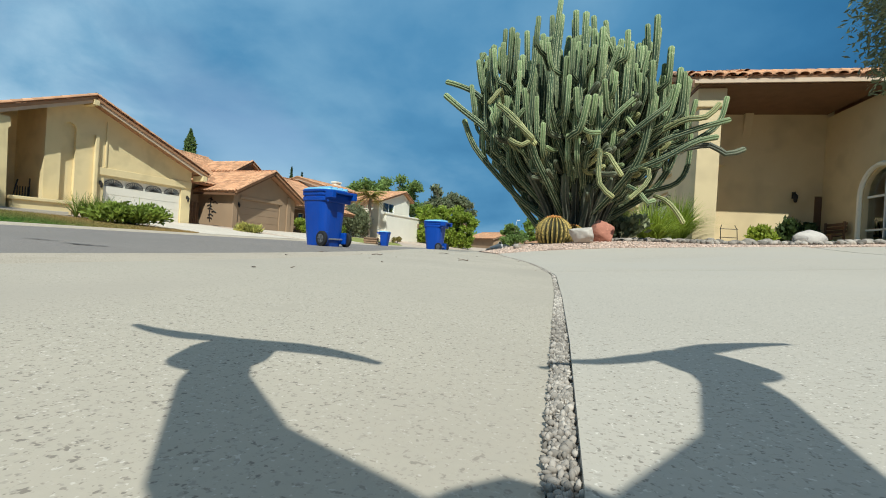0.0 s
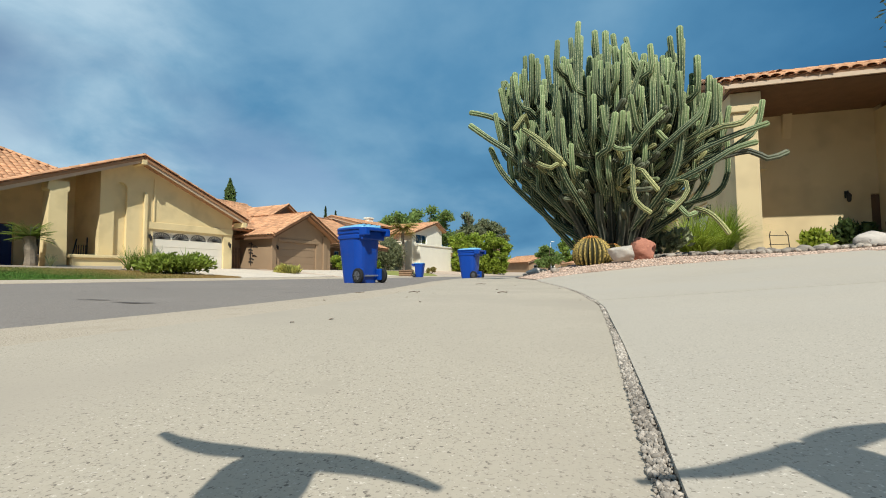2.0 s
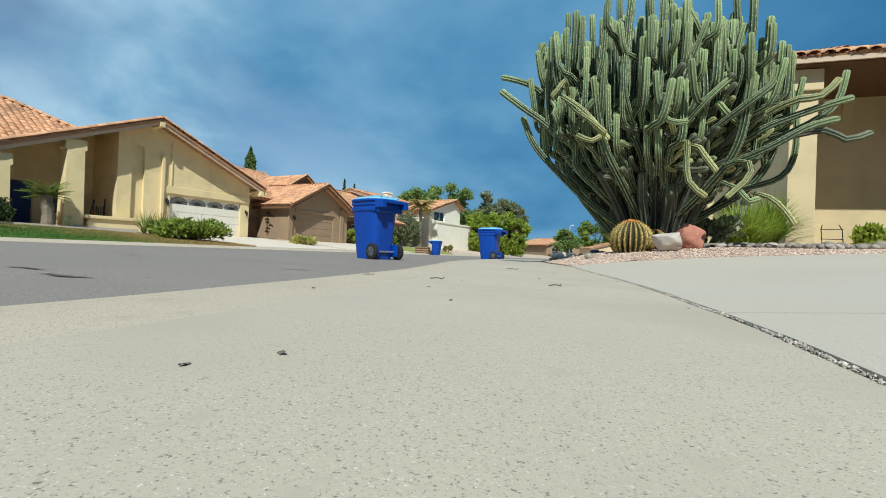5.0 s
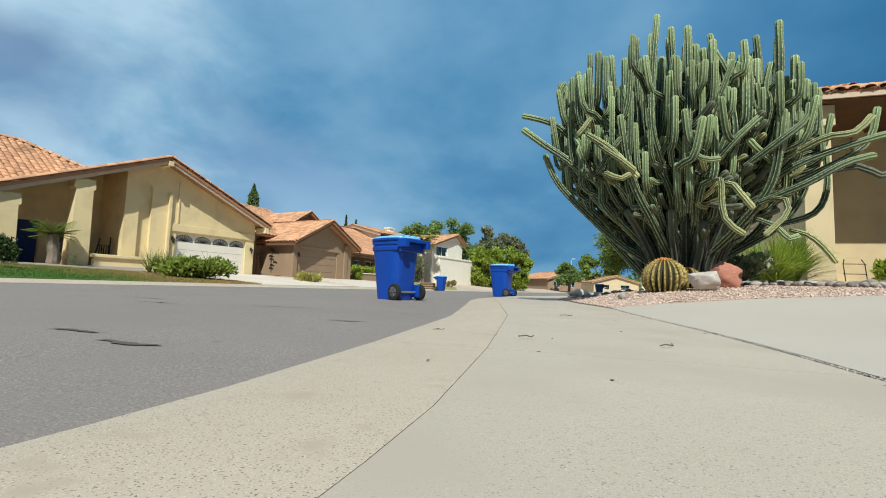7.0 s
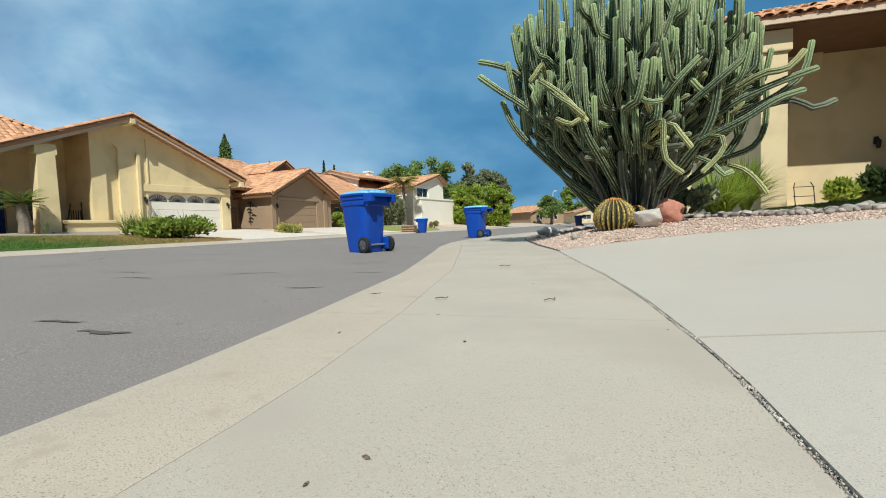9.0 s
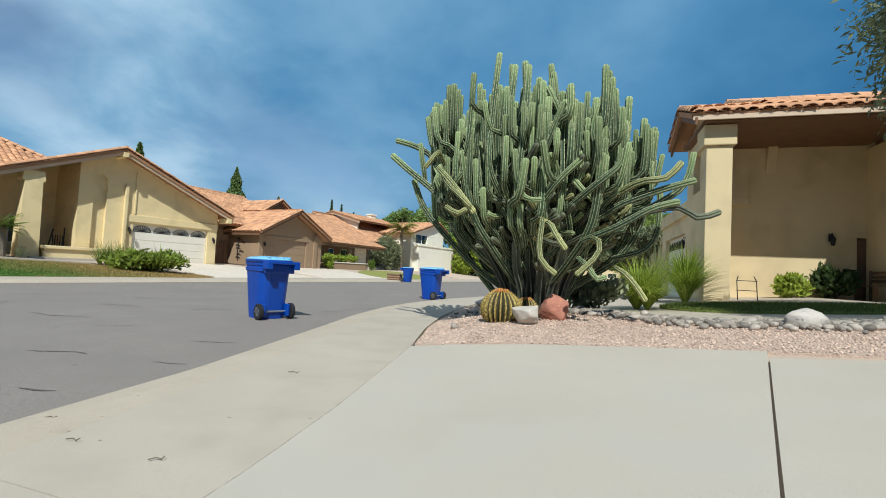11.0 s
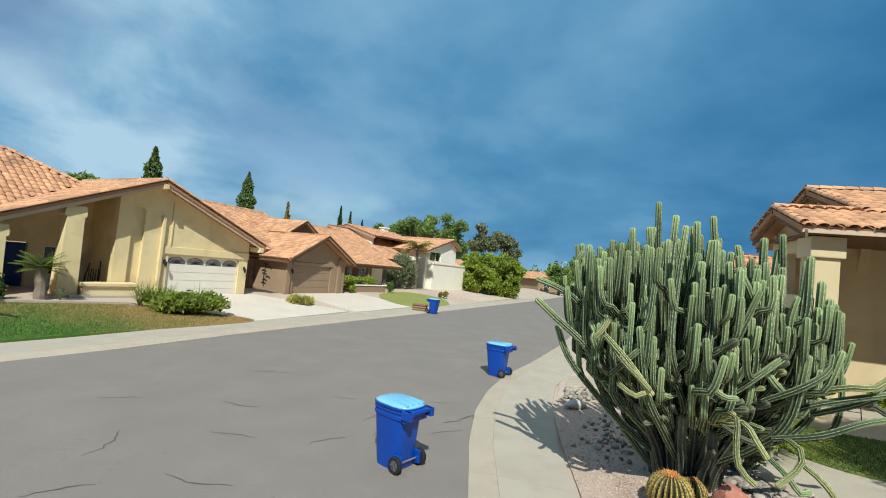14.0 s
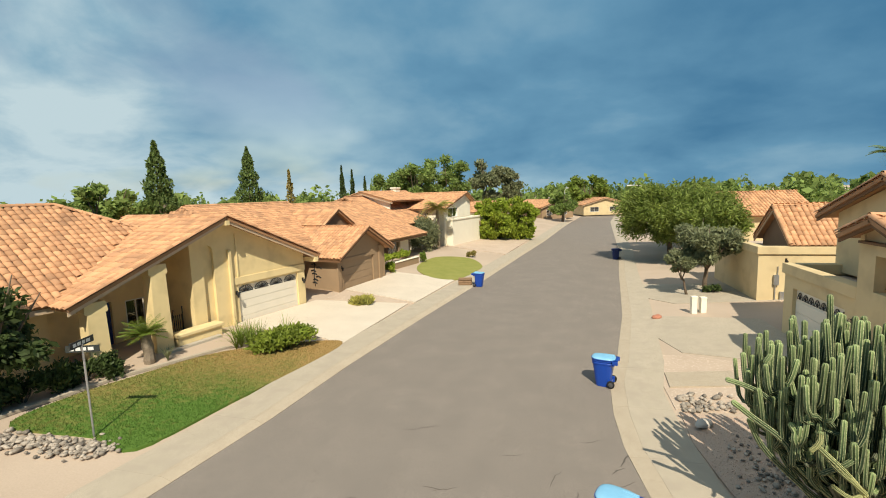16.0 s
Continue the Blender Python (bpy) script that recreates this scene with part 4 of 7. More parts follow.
# ---- dark brown house with the planter ----
def planter_house():
    h = thing("house", house_frame((-21.3, 38.2, .1), (.17, .985)), "dark brown stucco house with low clay tile roof", "house", "houses on the street")
    z0 = .3
    bm = bmesh.new()
    wall(bm, -1.0, 9.0, z0, 3.0, 0, .25, [(.6, 1.7, .9, 2.6), (2.6, 3.4, .5, 2.6), (4.4, 6.2, .9, 2.6)])
    part("wall", bm, M["stucco_d"], h)
    window(h, .6, 1.7, .9, 2.6, 0)
    window(h, 2.6, 3.4, .5, 2.6, 0, mullions=0)
    window(h, 4.4, 6.2, .9, 2.6, 0)
    part("panel", boxes((6.6, 8.6, -.08, -.002, z0, 2.9), bevel=.02), M["stucco_w"], h)
    part("post", boxes((3.7, 4.0, -1.7, -1.4, z0, 3.0), bevel=.02), M["stucco_b"], h)
    rr = math.hypot(9.6, 3.6)
    roof_plane(h, (-2.0, -2.0, 3.05), (1, 0, 0), (0, 9.6, 3.6), [(0, 0), (11.5, 0), (11.5, rr), (0, rr)])
    roof_plane(h, (-2.0, 17.2, 3.05), (1, 0, 0), (0, -9.6, 3.6), [(0, 0), (11.5, 0), (11.5, rr), (0, rr)])
    ridge_tiles(h, (-2, 7.6, 6.7), (9.5, 7.6, 6.7))
    part("fascia", boxes((-2.0, 9.5, -1.96, -1.9, 2.75, 2.98)), M["trim"], h)
    part("wall", boxes((-1, -.75, .25, 15, z0, 3.0)), M["stucco_d"], h)
    part("wall", boxes((8.75, 9, .25, 15, z0, 3.0)), M["stucco_d"], h)
    part("wall", boxes((-1, 9, 15, 15.25, z0, 3)), M["stucco_d"], h)
    return h


# ---- white two-storey house ----
def white_house():
    h = thing("house", house_frame((-16.6, 54.8, .1), (.225, .974)), "white two-storey stucco house with clay tile roof", "house", "houses on the street")
    z0 = .3
    # garage block with parapet, in front
    bm = bmesh.new()
    wall(bm, 0, 12.6, z0, 3.9, 0, .3, [(8.6, 11.6, z0, 2.6)])
    part("garage_wall", bm, M["stucco_w"], h)
    part("coping", boxes((-.1, 12.7, -.1, .4, 3.9, 4.1), bevel=.03), M["stucco_w"], h)
    part("side_wall", boxes((0, .3, .3, 7, z0, 3.9)), M["stucco_w"], h)
    part("side_wall", boxes((12.3, 12.6, .3, 7, z0, 3.9)), M["stucco_w"], h)
    part("flat_roof", boxes((.3, 12.3, .3, 7, 3.5, 3.6)), M["soil"], h)
    garage_door(h, 8.6, 11.6, z0 + .2, 2.6, .15, "door_w", 4)
    part("vent_panel", boxes((8.4, 11.0, -.05, -.002, 2.72, 3.3), bevel=.02), M["stucco_b"], h)
    # upper storey
    bm = bmesh.new()
    wall(bm, -.5, 7.4, z0, 5.55, .9, 1.2, [(.5, 3.3, 4.25, 5.45)])
    prism(bm, [(-.5, 5.55), (7.4, 5.55), (7.4, 6.3), (5.4, 7.25), (-.5, 5.6)], .9, 1.2)
    part("upper_wall", bm, M["stucco_w"], h)
    window(h, .5, 3.3, 4.25, 5.45, .9)
    part("side_wall", boxes((-.5, -.2, 1.2, 14, z0, 5.4)), M["stucco_w"], h)
    part("side_wall", boxes((7.1, 7.4, 1.2, 14, z0, 6.2)), M["stucco_w"], h)
    part("side_wall", boxes((-.5, 7.4, 13.8, 14, z0, 5.5)), M["stucco_w"], h)
    for e, ez, run in ((-1.1, 5.42, 6.5), (7.9, 6.2, -2.5)):
        sl = math.hypot(run, 7.35 - ez)
        roof_plane(h, (e, .4, ez), (0, 1, 0), (run, 0, 7.35 - ez), [(0, 0), (14, 0), (14, sl), (0, sl)])
        ridge_tiles(h, (e, .42, ez + .06), (5.4, .42, 7.43), .1)
    ridge_tiles(h, (5.4, .4, 7.42), (5.4, 14.4, 7.42))
    # long roof to the left with a dormer end
    rr = math.hypot(7.5, 3.3)
    roof_plane(h, (-8.5, 2.6, 3.9), (1, 0, 0), (0, 7.5, 3.3), [(0, 0), (9.4, 0), (11, rr), (0, rr)])
    roof_plane(h, (-8.5, 17.6, 3.9), (1, 0, 0), (0, -7.5, 3.3), [(0, 0), (11, 0), (11, rr), (0, rr)])
    ridge_tiles(h, (-8.5, 10.1, 7.28), (2.3, 10.1, 7.28))
    # raised middle roof with a white wall under its south end
    bm = bmesh.new()
    vs = [[bm.verts.new((x, *p)) for p in ((6.2, 4.6), (14, 4.6), (14, 6.75), (10.1, 7.7), (6.2, 6.7))] for x in (-4.8, -4.55)]
    bm.faces.new(vs[0])
    bm.faces.new(vs[1][::-1])
    for i in range(5):
        bm.faces.new((vs[0][i], vs[1][i], vs[1][(i + 1) % 5], vs[0][(i + 1) % 5]))
    part("clerestory_wall", bm, M["stucco_w"], h)
    sl = math.hypot(4.6, 1.2)
    for y, d in ((5.5, 1), (14.7, -1)):
        roof_plane(h, (-5.3, y, 6.6), (1, 0, 0), (0, 4.6 * d, 1.2), [(0, 0), (10.5, 0), (10.5, sl), (0, sl)])
        ridge_tiles(h, (-5.25, y, 6.66), (-5.25, 10.1, 7.86), .1)
        part("barge_board", beam(bmesh.new(), (-5.22, y, 6.5), (-5.22, 10.1, 7.7), .07, .22), M["tan_trim"], h)
    ridge_tiles(h, (-5.3, 10.1, 7.84), (5.2, 10.1, 7.84))
    part("chimney", boxes((1.8, 2.8, 9.6, 10.4, 6.2, 8.2), (1.7, 2.9, 9.5, 10.5, 8.2, 8.4), bevel=.02), M["stucco_w"], h)
    part("wall", boxes((-8, -.5, 4.0, 4.25, z0, 4.1)), M["stucco_w"], h)
    part("right_roof_wall", boxes((5.2, 13, 7, 7.25, z0, 4.6)), M["stucco_w"], h)
    roof_plane(h, (5.3, 5.8, 4.5), (1, 0, 0), (0, 5, 1.6), [(0, 0), (8.4, 0), (8.4, 5.25), (0, 5.25)])
    return h


# ---- cream house with the tall porch ----
def cream_house():
    h = thing("house", pose(0, 0, 0), "cream stucco house with tall shaded porch and clay roof", "house", "houses on the street")
    zf = .35
    zc = 5.3
    # porch pier with its cap
    bm = boxes((6.5, 7.12, 15.05, 15.7, zf - .2, 4.75), bevel=.02)
    part("pier", bm, M["stucco_c"], h)
    part("pier_cap", boxes((6.42, 7.2, 14.97, 15.78, 4.75, zc), bevel=.03), M["stucco_c"], h)
    # side wall of the porch, with an opening at its top, and the wall behind
    for a in ((6.6, 6.9, 15.7, 17.6, zf - .2, 3.75), (6.6, 6.9, 17.0, 17.6, 3.75, 4.95), (6.6, 6.9, 15.7, 17.6, 4.95, zc)):
        part("porch_side_wall", boxes(a), M["stucco_c"], h)
    bm = bmesh.new()
    wall(bm, 6.6, 11.4, zf - .2, 6.2, 17.6, 17.85, [(10.98, 11.38, zf - .1, 2.6)])
    part("porch_back_wall", bm, M["stucco_c"], h)
    # raised stucco added to imitate the edge of an opening, which isn't cut
    part("mock_opening_edge", boxes((6.92, 8.2, 17.45, 17.598, 3.55, 3.75), (7.5, 8.2, 17.52, 17.598, 3.75, 4.9), bevel=.01), M["stucco_c"], h)
    part("front_door", boxes((11.0, 11.36, 17.68, 17.74, zf - .1, 2.58), bevel=.01), M["trim"], h)
    sconce(h, 10.35, 17.6, 2.55)
    part("porch_ceiling", boxes((6.4, 11.2, 14.75, 17.6, zc + .02, zc + .1)), M["trim"], h)
    # projecting wing with the arched window
    ax, aw = 0, .68

    def turned(bm):
        """From a wall that faces the street's near end to the porch side of the wing."""
        bmesh.ops.transform(bm, matrix=Matrix.Translation((11.2, 15.0, 0)) @ Matrix.Rotation(-math.pi / 2, 4, "Z") @ Matrix.Translation((0, -13.2, 0)), verts=bm.verts)
        return bm

    bm = bmesh.new()
    wall(bm, 11.2, 18.5, zf - .2, 5.2, 13.2, 13.5, [])
    part("wing_wall", bm, M["stucco_c"], h)
    bm = bmesh.new()
    wall(bm, -2.6, 1.5, zf - .2, 5.2, 13.2, 13.5, [(ax - aw, ax + aw, .55, 3.1)])
    part("wing_side_wall", turned(bm), M["stucco_c"], h)
    for sgn in (-1, 1):
        bm = bmesh.new()
        pts = [(ax + sgn * aw, 3.1)] + [(ax + sgn * aw * math.cos(a), 2.35 + .75 * math.sin(a)) for a in np.linspace(math.pi / 2, 0, 8)]
        prism(bm, pts, 13.21, 13.49)
        part("arch_spandrel", turned(bm), M["stucco_c"], h)
    arc = [(ax + (aw + .09) * math.cos(a), 13.17, 2.35 + (.75 + .09) * math.sin(a)) for a in np.linspace(0, math.pi, 14)]
    bm = tube(bmesh.new(), [(ax + aw + .09, 13.17, .55)] + arc + [(ax - aw - .09, 13.17, .55)], .07, 6)
    part("arch_trim", turned(bm), M["stucco_w"], h)
    win = part("window", turned(boxes((ax - .02, ax + .02, 13.3, 13.36, .55, 3.1), (ax - aw, ax + aw, 13.3, 13.36, 1.35, 1.4), (ax - aw, ax + aw, 13.3, 13.36, 2.3, 2.36), (ax - aw, ax + aw, 13.3, 13.36, .55, .62))), M["white"], h)
    for k in range(6):
        part("pane", turned(boxes((ax - aw + (k % 2) * aw + .02, ax - .02 + (k % 2) * aw, 13.33, 13.336, (.62, 1.4, 2.36)[k // 2], (1.35, 2.3, 3.1)[k // 2]))), M["glass"], win).visible_shadow = False
    # dark board painted as room shade behind the arched window
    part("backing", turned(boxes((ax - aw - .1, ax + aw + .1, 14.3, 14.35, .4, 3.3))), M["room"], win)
    # south slope: the porch tier and the upper roof
    rise = .38
    u = Vector((0, 1, rise))
    part_len = lambda dy: dy * math.sqrt(1 + rise * rise)
    roof_plane(h, (6.05, 14.6, 5.5), (1, 0, 0), u, [(0, 0), (12.8, 0), (12.8, part_len(1.9)), (0, part_len(1.9))], single=lambda a, b: a < 9)
    roof_plane(h, (8.15, 16.3, 6.2), (1, 0, 0), u, [(0, 0), (10.7, 0), (10.7, part_len(3.5)), (0, part_len(3.5))])
    ridge_tiles(h, (8.15, 19.8, 7.58), (18.8, 19.8, 7.58))
    ridge_tiles(h, (6.05, 16.5, 6.28), (8.2, 16.5, 6.28), .1)
    n = Vector((0, -1, rise))
    roof_plane(h, (6.05, 18.2, 5.55), (1, 0, 0), n, [(0, 0), (2.2, 0), (2.2, part_len(1.7)), (0, part_len(1.7))])
    roof_plane(h, (8.15, 24.2, 5.86), (1, 0, 0), n, [(0, 0), (10.7, 0), (10.7, part_len(4.4)), (0, part_len(4.4))])
    for x, a, b, c in ((6.1, (14.6, 5.5), (16.5, 6.22), (18.2, 5.57)), (8.2, (16.3, 6.2), (19.8, 7.53), (24.2, 5.88))):
        ridge_tiles(h, (x, a[0], a[1] + .05), (x, b[0], b[1] + .05), .1)
        ridge_tiles(h, (x, c[0], c[1] + .05), (x, b[0], b[1] + .05), .1)
        for e in (a, c):
            part("barge_board", beam(bmesh.new(), (x + .06, e[0], e[1] - .1), (x + .06, b[0], b[1] - .1), .06, .2), M["trim"], h)
    bm = bmesh.new()
    vs = [[bm.verts.new((x, *p)) for p in ((17.85, 3.4), (23.4, 3.4), (23.4, 6.0), (19.8, 7.3), (17.2, 6.35))] for x in (8.7, 8.95)]
    bm.faces.new(vs[0]); bm.faces.new(vs[1][::-1])
    for i in range(5):
        bm.faces.new((vs[0][i], vs[1][i], vs[1][(i + 1) % 5], vs[0][(i + 1) % 5]))
    part("gable_wall", bm, M["stucco_c"], h)
    bm = bmesh.new()
    vs = [[bm.verts.new((x, *p)) for p in ((15.2, zc), (17.85, zc), (17.6, 5.72), (16.5, 6.1), (15.0, 5.55))] for x in (6.62, 6.88)]
    bm.faces.new(vs[0]); bm.faces.new(vs[1][::-1])
    for i in range(5):
        bm.faces.new((vs[0][i], vs[1][i], vs[1][(i + 1) % 5], vs[0][(i + 1) % 5]))
    part("porch_gable", bm, M["stucco_c"], h)
    part("fascia", boxes((6.08, 18.8, 14.62, 14.68, 5.33, 5.47)), M["tan_trim"], h)
    # garage block with its parapet
    for a in ((6.7, 7.0, 17.85, 18.6, 0, 3.3), (6.7, 7.0, 22.4, 23.2, 0, 3.3), (6.7, 7.0, 18.6, 22.4, 2.75, 3.3), (7.0, 12, 22.9, 23.2, 0, 3.3)):
        part("garage_wall", boxes(a), M["stucco_c"], h)
    part("parapet", boxes((6.6, 7.1, 17.86, 23.3, 3.3, 3.75), bevel=.02), M["stucco_c"], h)
    part("parapet", boxes((7.1, 12, 22.85, 23.3, 3.3, 3.75), bevel=.02), M["stucco_c"], h)
    part("flat_roof", boxes((7.0, 12, 17.85, 22.85, 3.15, 3.25)), M["soil"], h)
    door = part("garage_door", boxes((6.86, 6.92, 18.6, 22.4, .2, 2.75)), M["door_w"], h)
    for i in range(4):
        part("panel", boxes((6.83, 6.858, 18.63, 22.37, .22 + i * .5, .70 + i * .5), bevel=.008), M["door_w"], door)
    for i in range(8):
        cy = 18.83 + .46 * i
        part("fanlight", tube(bmesh.new(), [(6.83, cy + .2 * math.sin(a), 2.3 + .3 * math.cos(a)) for a in np.linspace(-1.57, 1.57, 9)], .014, 5), M["iron"], door)
        for a in (-1.5, -.9, -.3, .3, .9, 1.5):
            part("fanlight_bar", tube(bmesh.new(), [(6.83, cy, 2.31), (6.83, cy + .19 * math.sin(a), 2.31 + .28 * math.cos(a))], .013, 5), M["iron"], door)
    part("wall", boxes((18.2, 18.5, 13.5, 23, 0, 5.6)), M["stucco_c"], h)
    part("wall", boxes((8.95, 18.5, 23.2, 23.4, 0, 5.8)), M["stucco_c"], h)
    part("wall", boxes((11.5, 18.2, 13.5, 17.6, 5.15, 5.2)), M["stucco_c"], h)
    lamp = bmesh.new()
    box(lamp, 6.66, 6.699, 18.05, 18.15, 2.3, 2.55)
    tube(lamp, [(6.67, 18.1, 2.5), (6.58, 18.1, 2.56), (6.54, 18.1, 2.48)], .012, 6)
    tube(lamp, [(6.54, 18.1, 2.16), (6.54, 18.1, 2.2), (6.54, 18.1, 2.4), (6.54, 18.1, 2.48)], [.03, .06, .08, .01], 8)
    part("wall_lantern", lamp, M["iron"], h)
    return h


# ---- cream garage house beyond, and far roofs ----
def next_house():
    h = thing("house", pose(0, 0, 0), "cream stucco house with flat garage and clay tile gable", "house", "houses on the street")
    for a in ((7.9, 18, 29.4, 29.7, 0, 3.3), (7.9, 8.2, 29.7, 37, 0, 3.3), (8.2, 18, 36.7, 37, 0, 3.3)):
        part("garage_wall", boxes(a), M["stucco_c"], h)
    part("parapet", boxes((7.8, 18, 29.3, 29.8, 3.3, 3.75), bevel=.03), M["stucco_c"], h)
    part("parapet", boxes((7.8, 8.3, 29.8, 37.1, 3.3, 3.75), bevel=.03), M["stucco_c"], h)
    part("flat_roof", boxes((8.2, 18, 29.7, 36.7, 3.2, 3.28)), M["soil"], h)
    # gable end towards the street, ridge running back from it
    bm = bmesh.new()
    vs = [[bm.verts.new((x, *p)) for p in ((29.8, 3.3), (34.2, 3.3), (34.2, 3.95), (32, 5.75), (29.8, 3.95))] for x in (9.9, 10.15)]
    bm.faces.new(vs[0])
    bm.faces.new(vs[1][::-1])
    for i in range(5):
        bm.faces.new((vs[0][i], vs[1][i], vs[1][(i + 1) % 5], vs[0][(i + 1) % 5]))
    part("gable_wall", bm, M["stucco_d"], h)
    sl = math.hypot(2.6, 2.15)
    for y, d in ((29.4, 1), (34.6, -1)):
        roof_plane(h, (9.45, y, 3.8), (1, 0, 0), (0, 2.6 * d, 2.15), [(0, 0), (10, 0), (10, sl), (0, sl)], single=lambda a, b: a < 4 and d == 1)
        ridge_tiles(h, (9.5, y, 3.86), (9.5, 32, 6.01), .1)
        part("barge_board", beam(bmesh.new(), (9.52, y, 3.72), (9.52, 32, 5.87), .07, .22), M["tan_trim"], h)
    ridge_tiles(h, (9.45, 32, 6.0), (19.4, 32, 6.0))
    sconce(h, 9.3, 29.4, 2.9)
    bm = bmesh.new()
    box(bm, 8.7, 8.95, 29.25, 29.398, 1.5, 2.1)
    tube(bm, [(8.8, 29.33, 1.5), (8.8, 29.33, .5)], .03, 6)
    tube(bm, [(8.9, 29.33, 2.1), (8.9, 29.33, 2.6)], .025, 6)
    box(bm, 9.05, 9.3, 29.28, 29.398, .6, 1.1)
    part("meter_box", bm, M["steel"], h)
    return h


def plain_house(m, w, d, eave, rise, mat, label):
    h = thing("house", m, label, "house", "houses on the street")
    bm = bmesh.new()
    wall(bm, 0, w, 0, eave, 0, .25, [(w * .15, w * .35, .9, 2.2), (w * .6, w * .8, .9, 2.2)])
    part("wall", bm, M[mat], h)
    window(h, w * .15, w * .35, .9, 2.2, 0)
    window(h, w * .6, w * .8, .9, 2.2, 0)
    for a in ((0, .25, .25, d, 0, eave), (w - .25, w, .25, d, 0, eave), (0, w, d, d + .25, 0, eave)):
        part("wall", boxes(a), M[mat], h)
    for y in (.0, d):
        bm = bmesh.new()
        prism(bm, [(0, eave), (w, eave), (w / 2, eave + rise * (w / 2) / (w / 2 + .6))], y, y + .25)
        part("gable", bm, M[mat], h)
    hw = w / 2 + .6
    sl = math.hypot(hw, rise)
    for e, q in ((-.6, 1), (w + .6, -1)):
        roof_plane(h, (e, -.6, eave - .05), (0, 1, 0), (hw * q, 0, rise), [(0, 0), (d + 1.2, 0), (d + 1.2, sl), (0, sl)], wide=.34, gauge=.45)
        ridge_tiles(h, (e, -.58, eave), (w / 2, -.58, eave + rise), .1)
    ridge_tiles(h, (w / 2, -.6, eave + rise), (w / 2, d + .6, eave + rise))
    for e in (-.55, w + .55):
        part("barge_board", beam(bmesh.new(), (e, -.5, eave - .12), (w / 2, -.5, eave + rise - .12), .08, .22), M["tan_trim"], h)
    return h

yellow_house()
brown_house()
planter_house()
white_house()
cream_house()
next_house()


def on(x, y, lift=0.0, rz=0.0):
    return pose(x, y, ground_z(x, y) + lift, 0, 0, rz)


# ---- wheeled bins ----
def wheeled_bin(m, label, body_mat="blue", lid_mat="lid"):
    """Front towards -y, handle and wheels at +y."""
    b = thing("wheeled_bin", m @ Matrix.Diagonal((1, 1, 1.07, 1)), label, "bin", "wheeled bins on the street")
    bm = bmesh.new()
    levels = [(0, .50, .52, .03), (.10, .52, .56, .03), (.90, .62, .74, .0), (.905, .65, .78, .0), (.965, .65, .78, .0)]
    rings = []
    for z, w, d, sh in levels:
        ring = []
        for k in range(24):
            a = k * math.tau / 24
            c, s = math.cos(a), math.sin(a)
            e = .52
            ring.append(bm.verts.new((w / 2 * math.copysign(abs(c) ** e, c), d / 2 * math.copysign(abs(s) ** e, s) + sh, z)))
        rings.append(ring)
    for p, q in zip(rings, rings[1:]):
        for k in range(24):
            bm.faces.new((p[k], p[(k + 1) % 24], q[(k + 1) % 24], q[k]))
    bm.faces.new(rings[0][::-1])
    bm.faces.new(rings[-1])
    part("body", bm, M[body_mat], b)
    # collar under the rim, and a domed oval lid that reaches back over the handle
    def ring_stack(rows, power):
        bm = bmesh.new()
        rings = []
        for z, g in rows:
            ring = []
            for k in range(32):
                a = k * math.tau / 32
                c, s = math.cos(a), math.sin(a)
                y = .39 * g * math.copysign(abs(s) ** power, s)
                ring.append(bm.verts.new((.33 * g * math.copysign(abs(c) ** power, c), y + .05 * g * max(0, s) ** .5, z)))
            rings.append(ring)
        for p, q in zip(rings, rings[1:]):
            for k in range(32):
                bm.faces.new((p[k], p[(k + 1) % 32], q[(k + 1) % 32], q[k]))
        bm.faces.new(rings[-1])
        bm.faces.new(rings[0][::-1])
        return bm

    part("collar", ring_stack(((.80, .93), (.81, .965), (.86, .975), (.87, .95)), .5), M[body_mat], b)
    lid = part("lid", ring_stack(((1.003, 1.045), (1.022, 1.0), (1.045, .84), (1.058, .5), (1.06, .1)), .66), M[lid_mat], b, smooth=True)
    part("lid_rim", ring_stack(((.966, 1.03), (.972, 1.06), (.996, 1.065), (1.002, 1.05)), .66), M[body_mat], lid)
    for x in (-.2, -.07, .07, .2):
        part("lid_rib", boxes((x - .02, x + .02, .05, .40, 1.03, 1.062), bevel=.008), M[lid_mat], lid)
    bm = boxes((-.30, .30, .39, .55, .935, .985), (-.32, -.22, .36, .56, .85, .985), (.22, .32, .36, .56, .85, .985), bevel=.015)
    part("handle", bm, M[body_mat], b)
    part("handle_bracket", boxes((-.29, .29, .375, .43, .78, .93), bevel=.02), M[body_mat], b)
    for x in (-.31, .31):
        bm = tube(bmesh.new(), [(x - .035, .33, .135), (x - .025, .33, .135), (x + .025, .33, .135), (x + .035, .33, .135)], [.12, .135, .135, .12], 20)
        wh = part("wheel", bm, M["rubber"], b, smooth=False)
        s = 1 if x > 0 else -1
        part("hub", tube(bmesh.new(), [(x + s * .034, .33, .135), (x + s * .042, .33, .135)], [.085, .06], 14), M["hub"], wh)
        for k in range(6):
            a = k * math.tau / 6
            part("spoke", tube(bmesh.new(), [(x + s * .045, .33, .135), (x + s * .042, .33 + .08 * math.cos(a), .135 + .08 * math.sin(a))], .009, 5), M["hub"], wh)
    part("axle", tube(bmesh.new(), [(-.3, .33, .135), (.3, .33, .135)], .015, 8), M["steel"], b)
    for x in (-.26, .2):
        part("wheel_housing", boxes((x, x + .06, .22, .40, .05, .26), bevel=.02), M[body_mat], b)
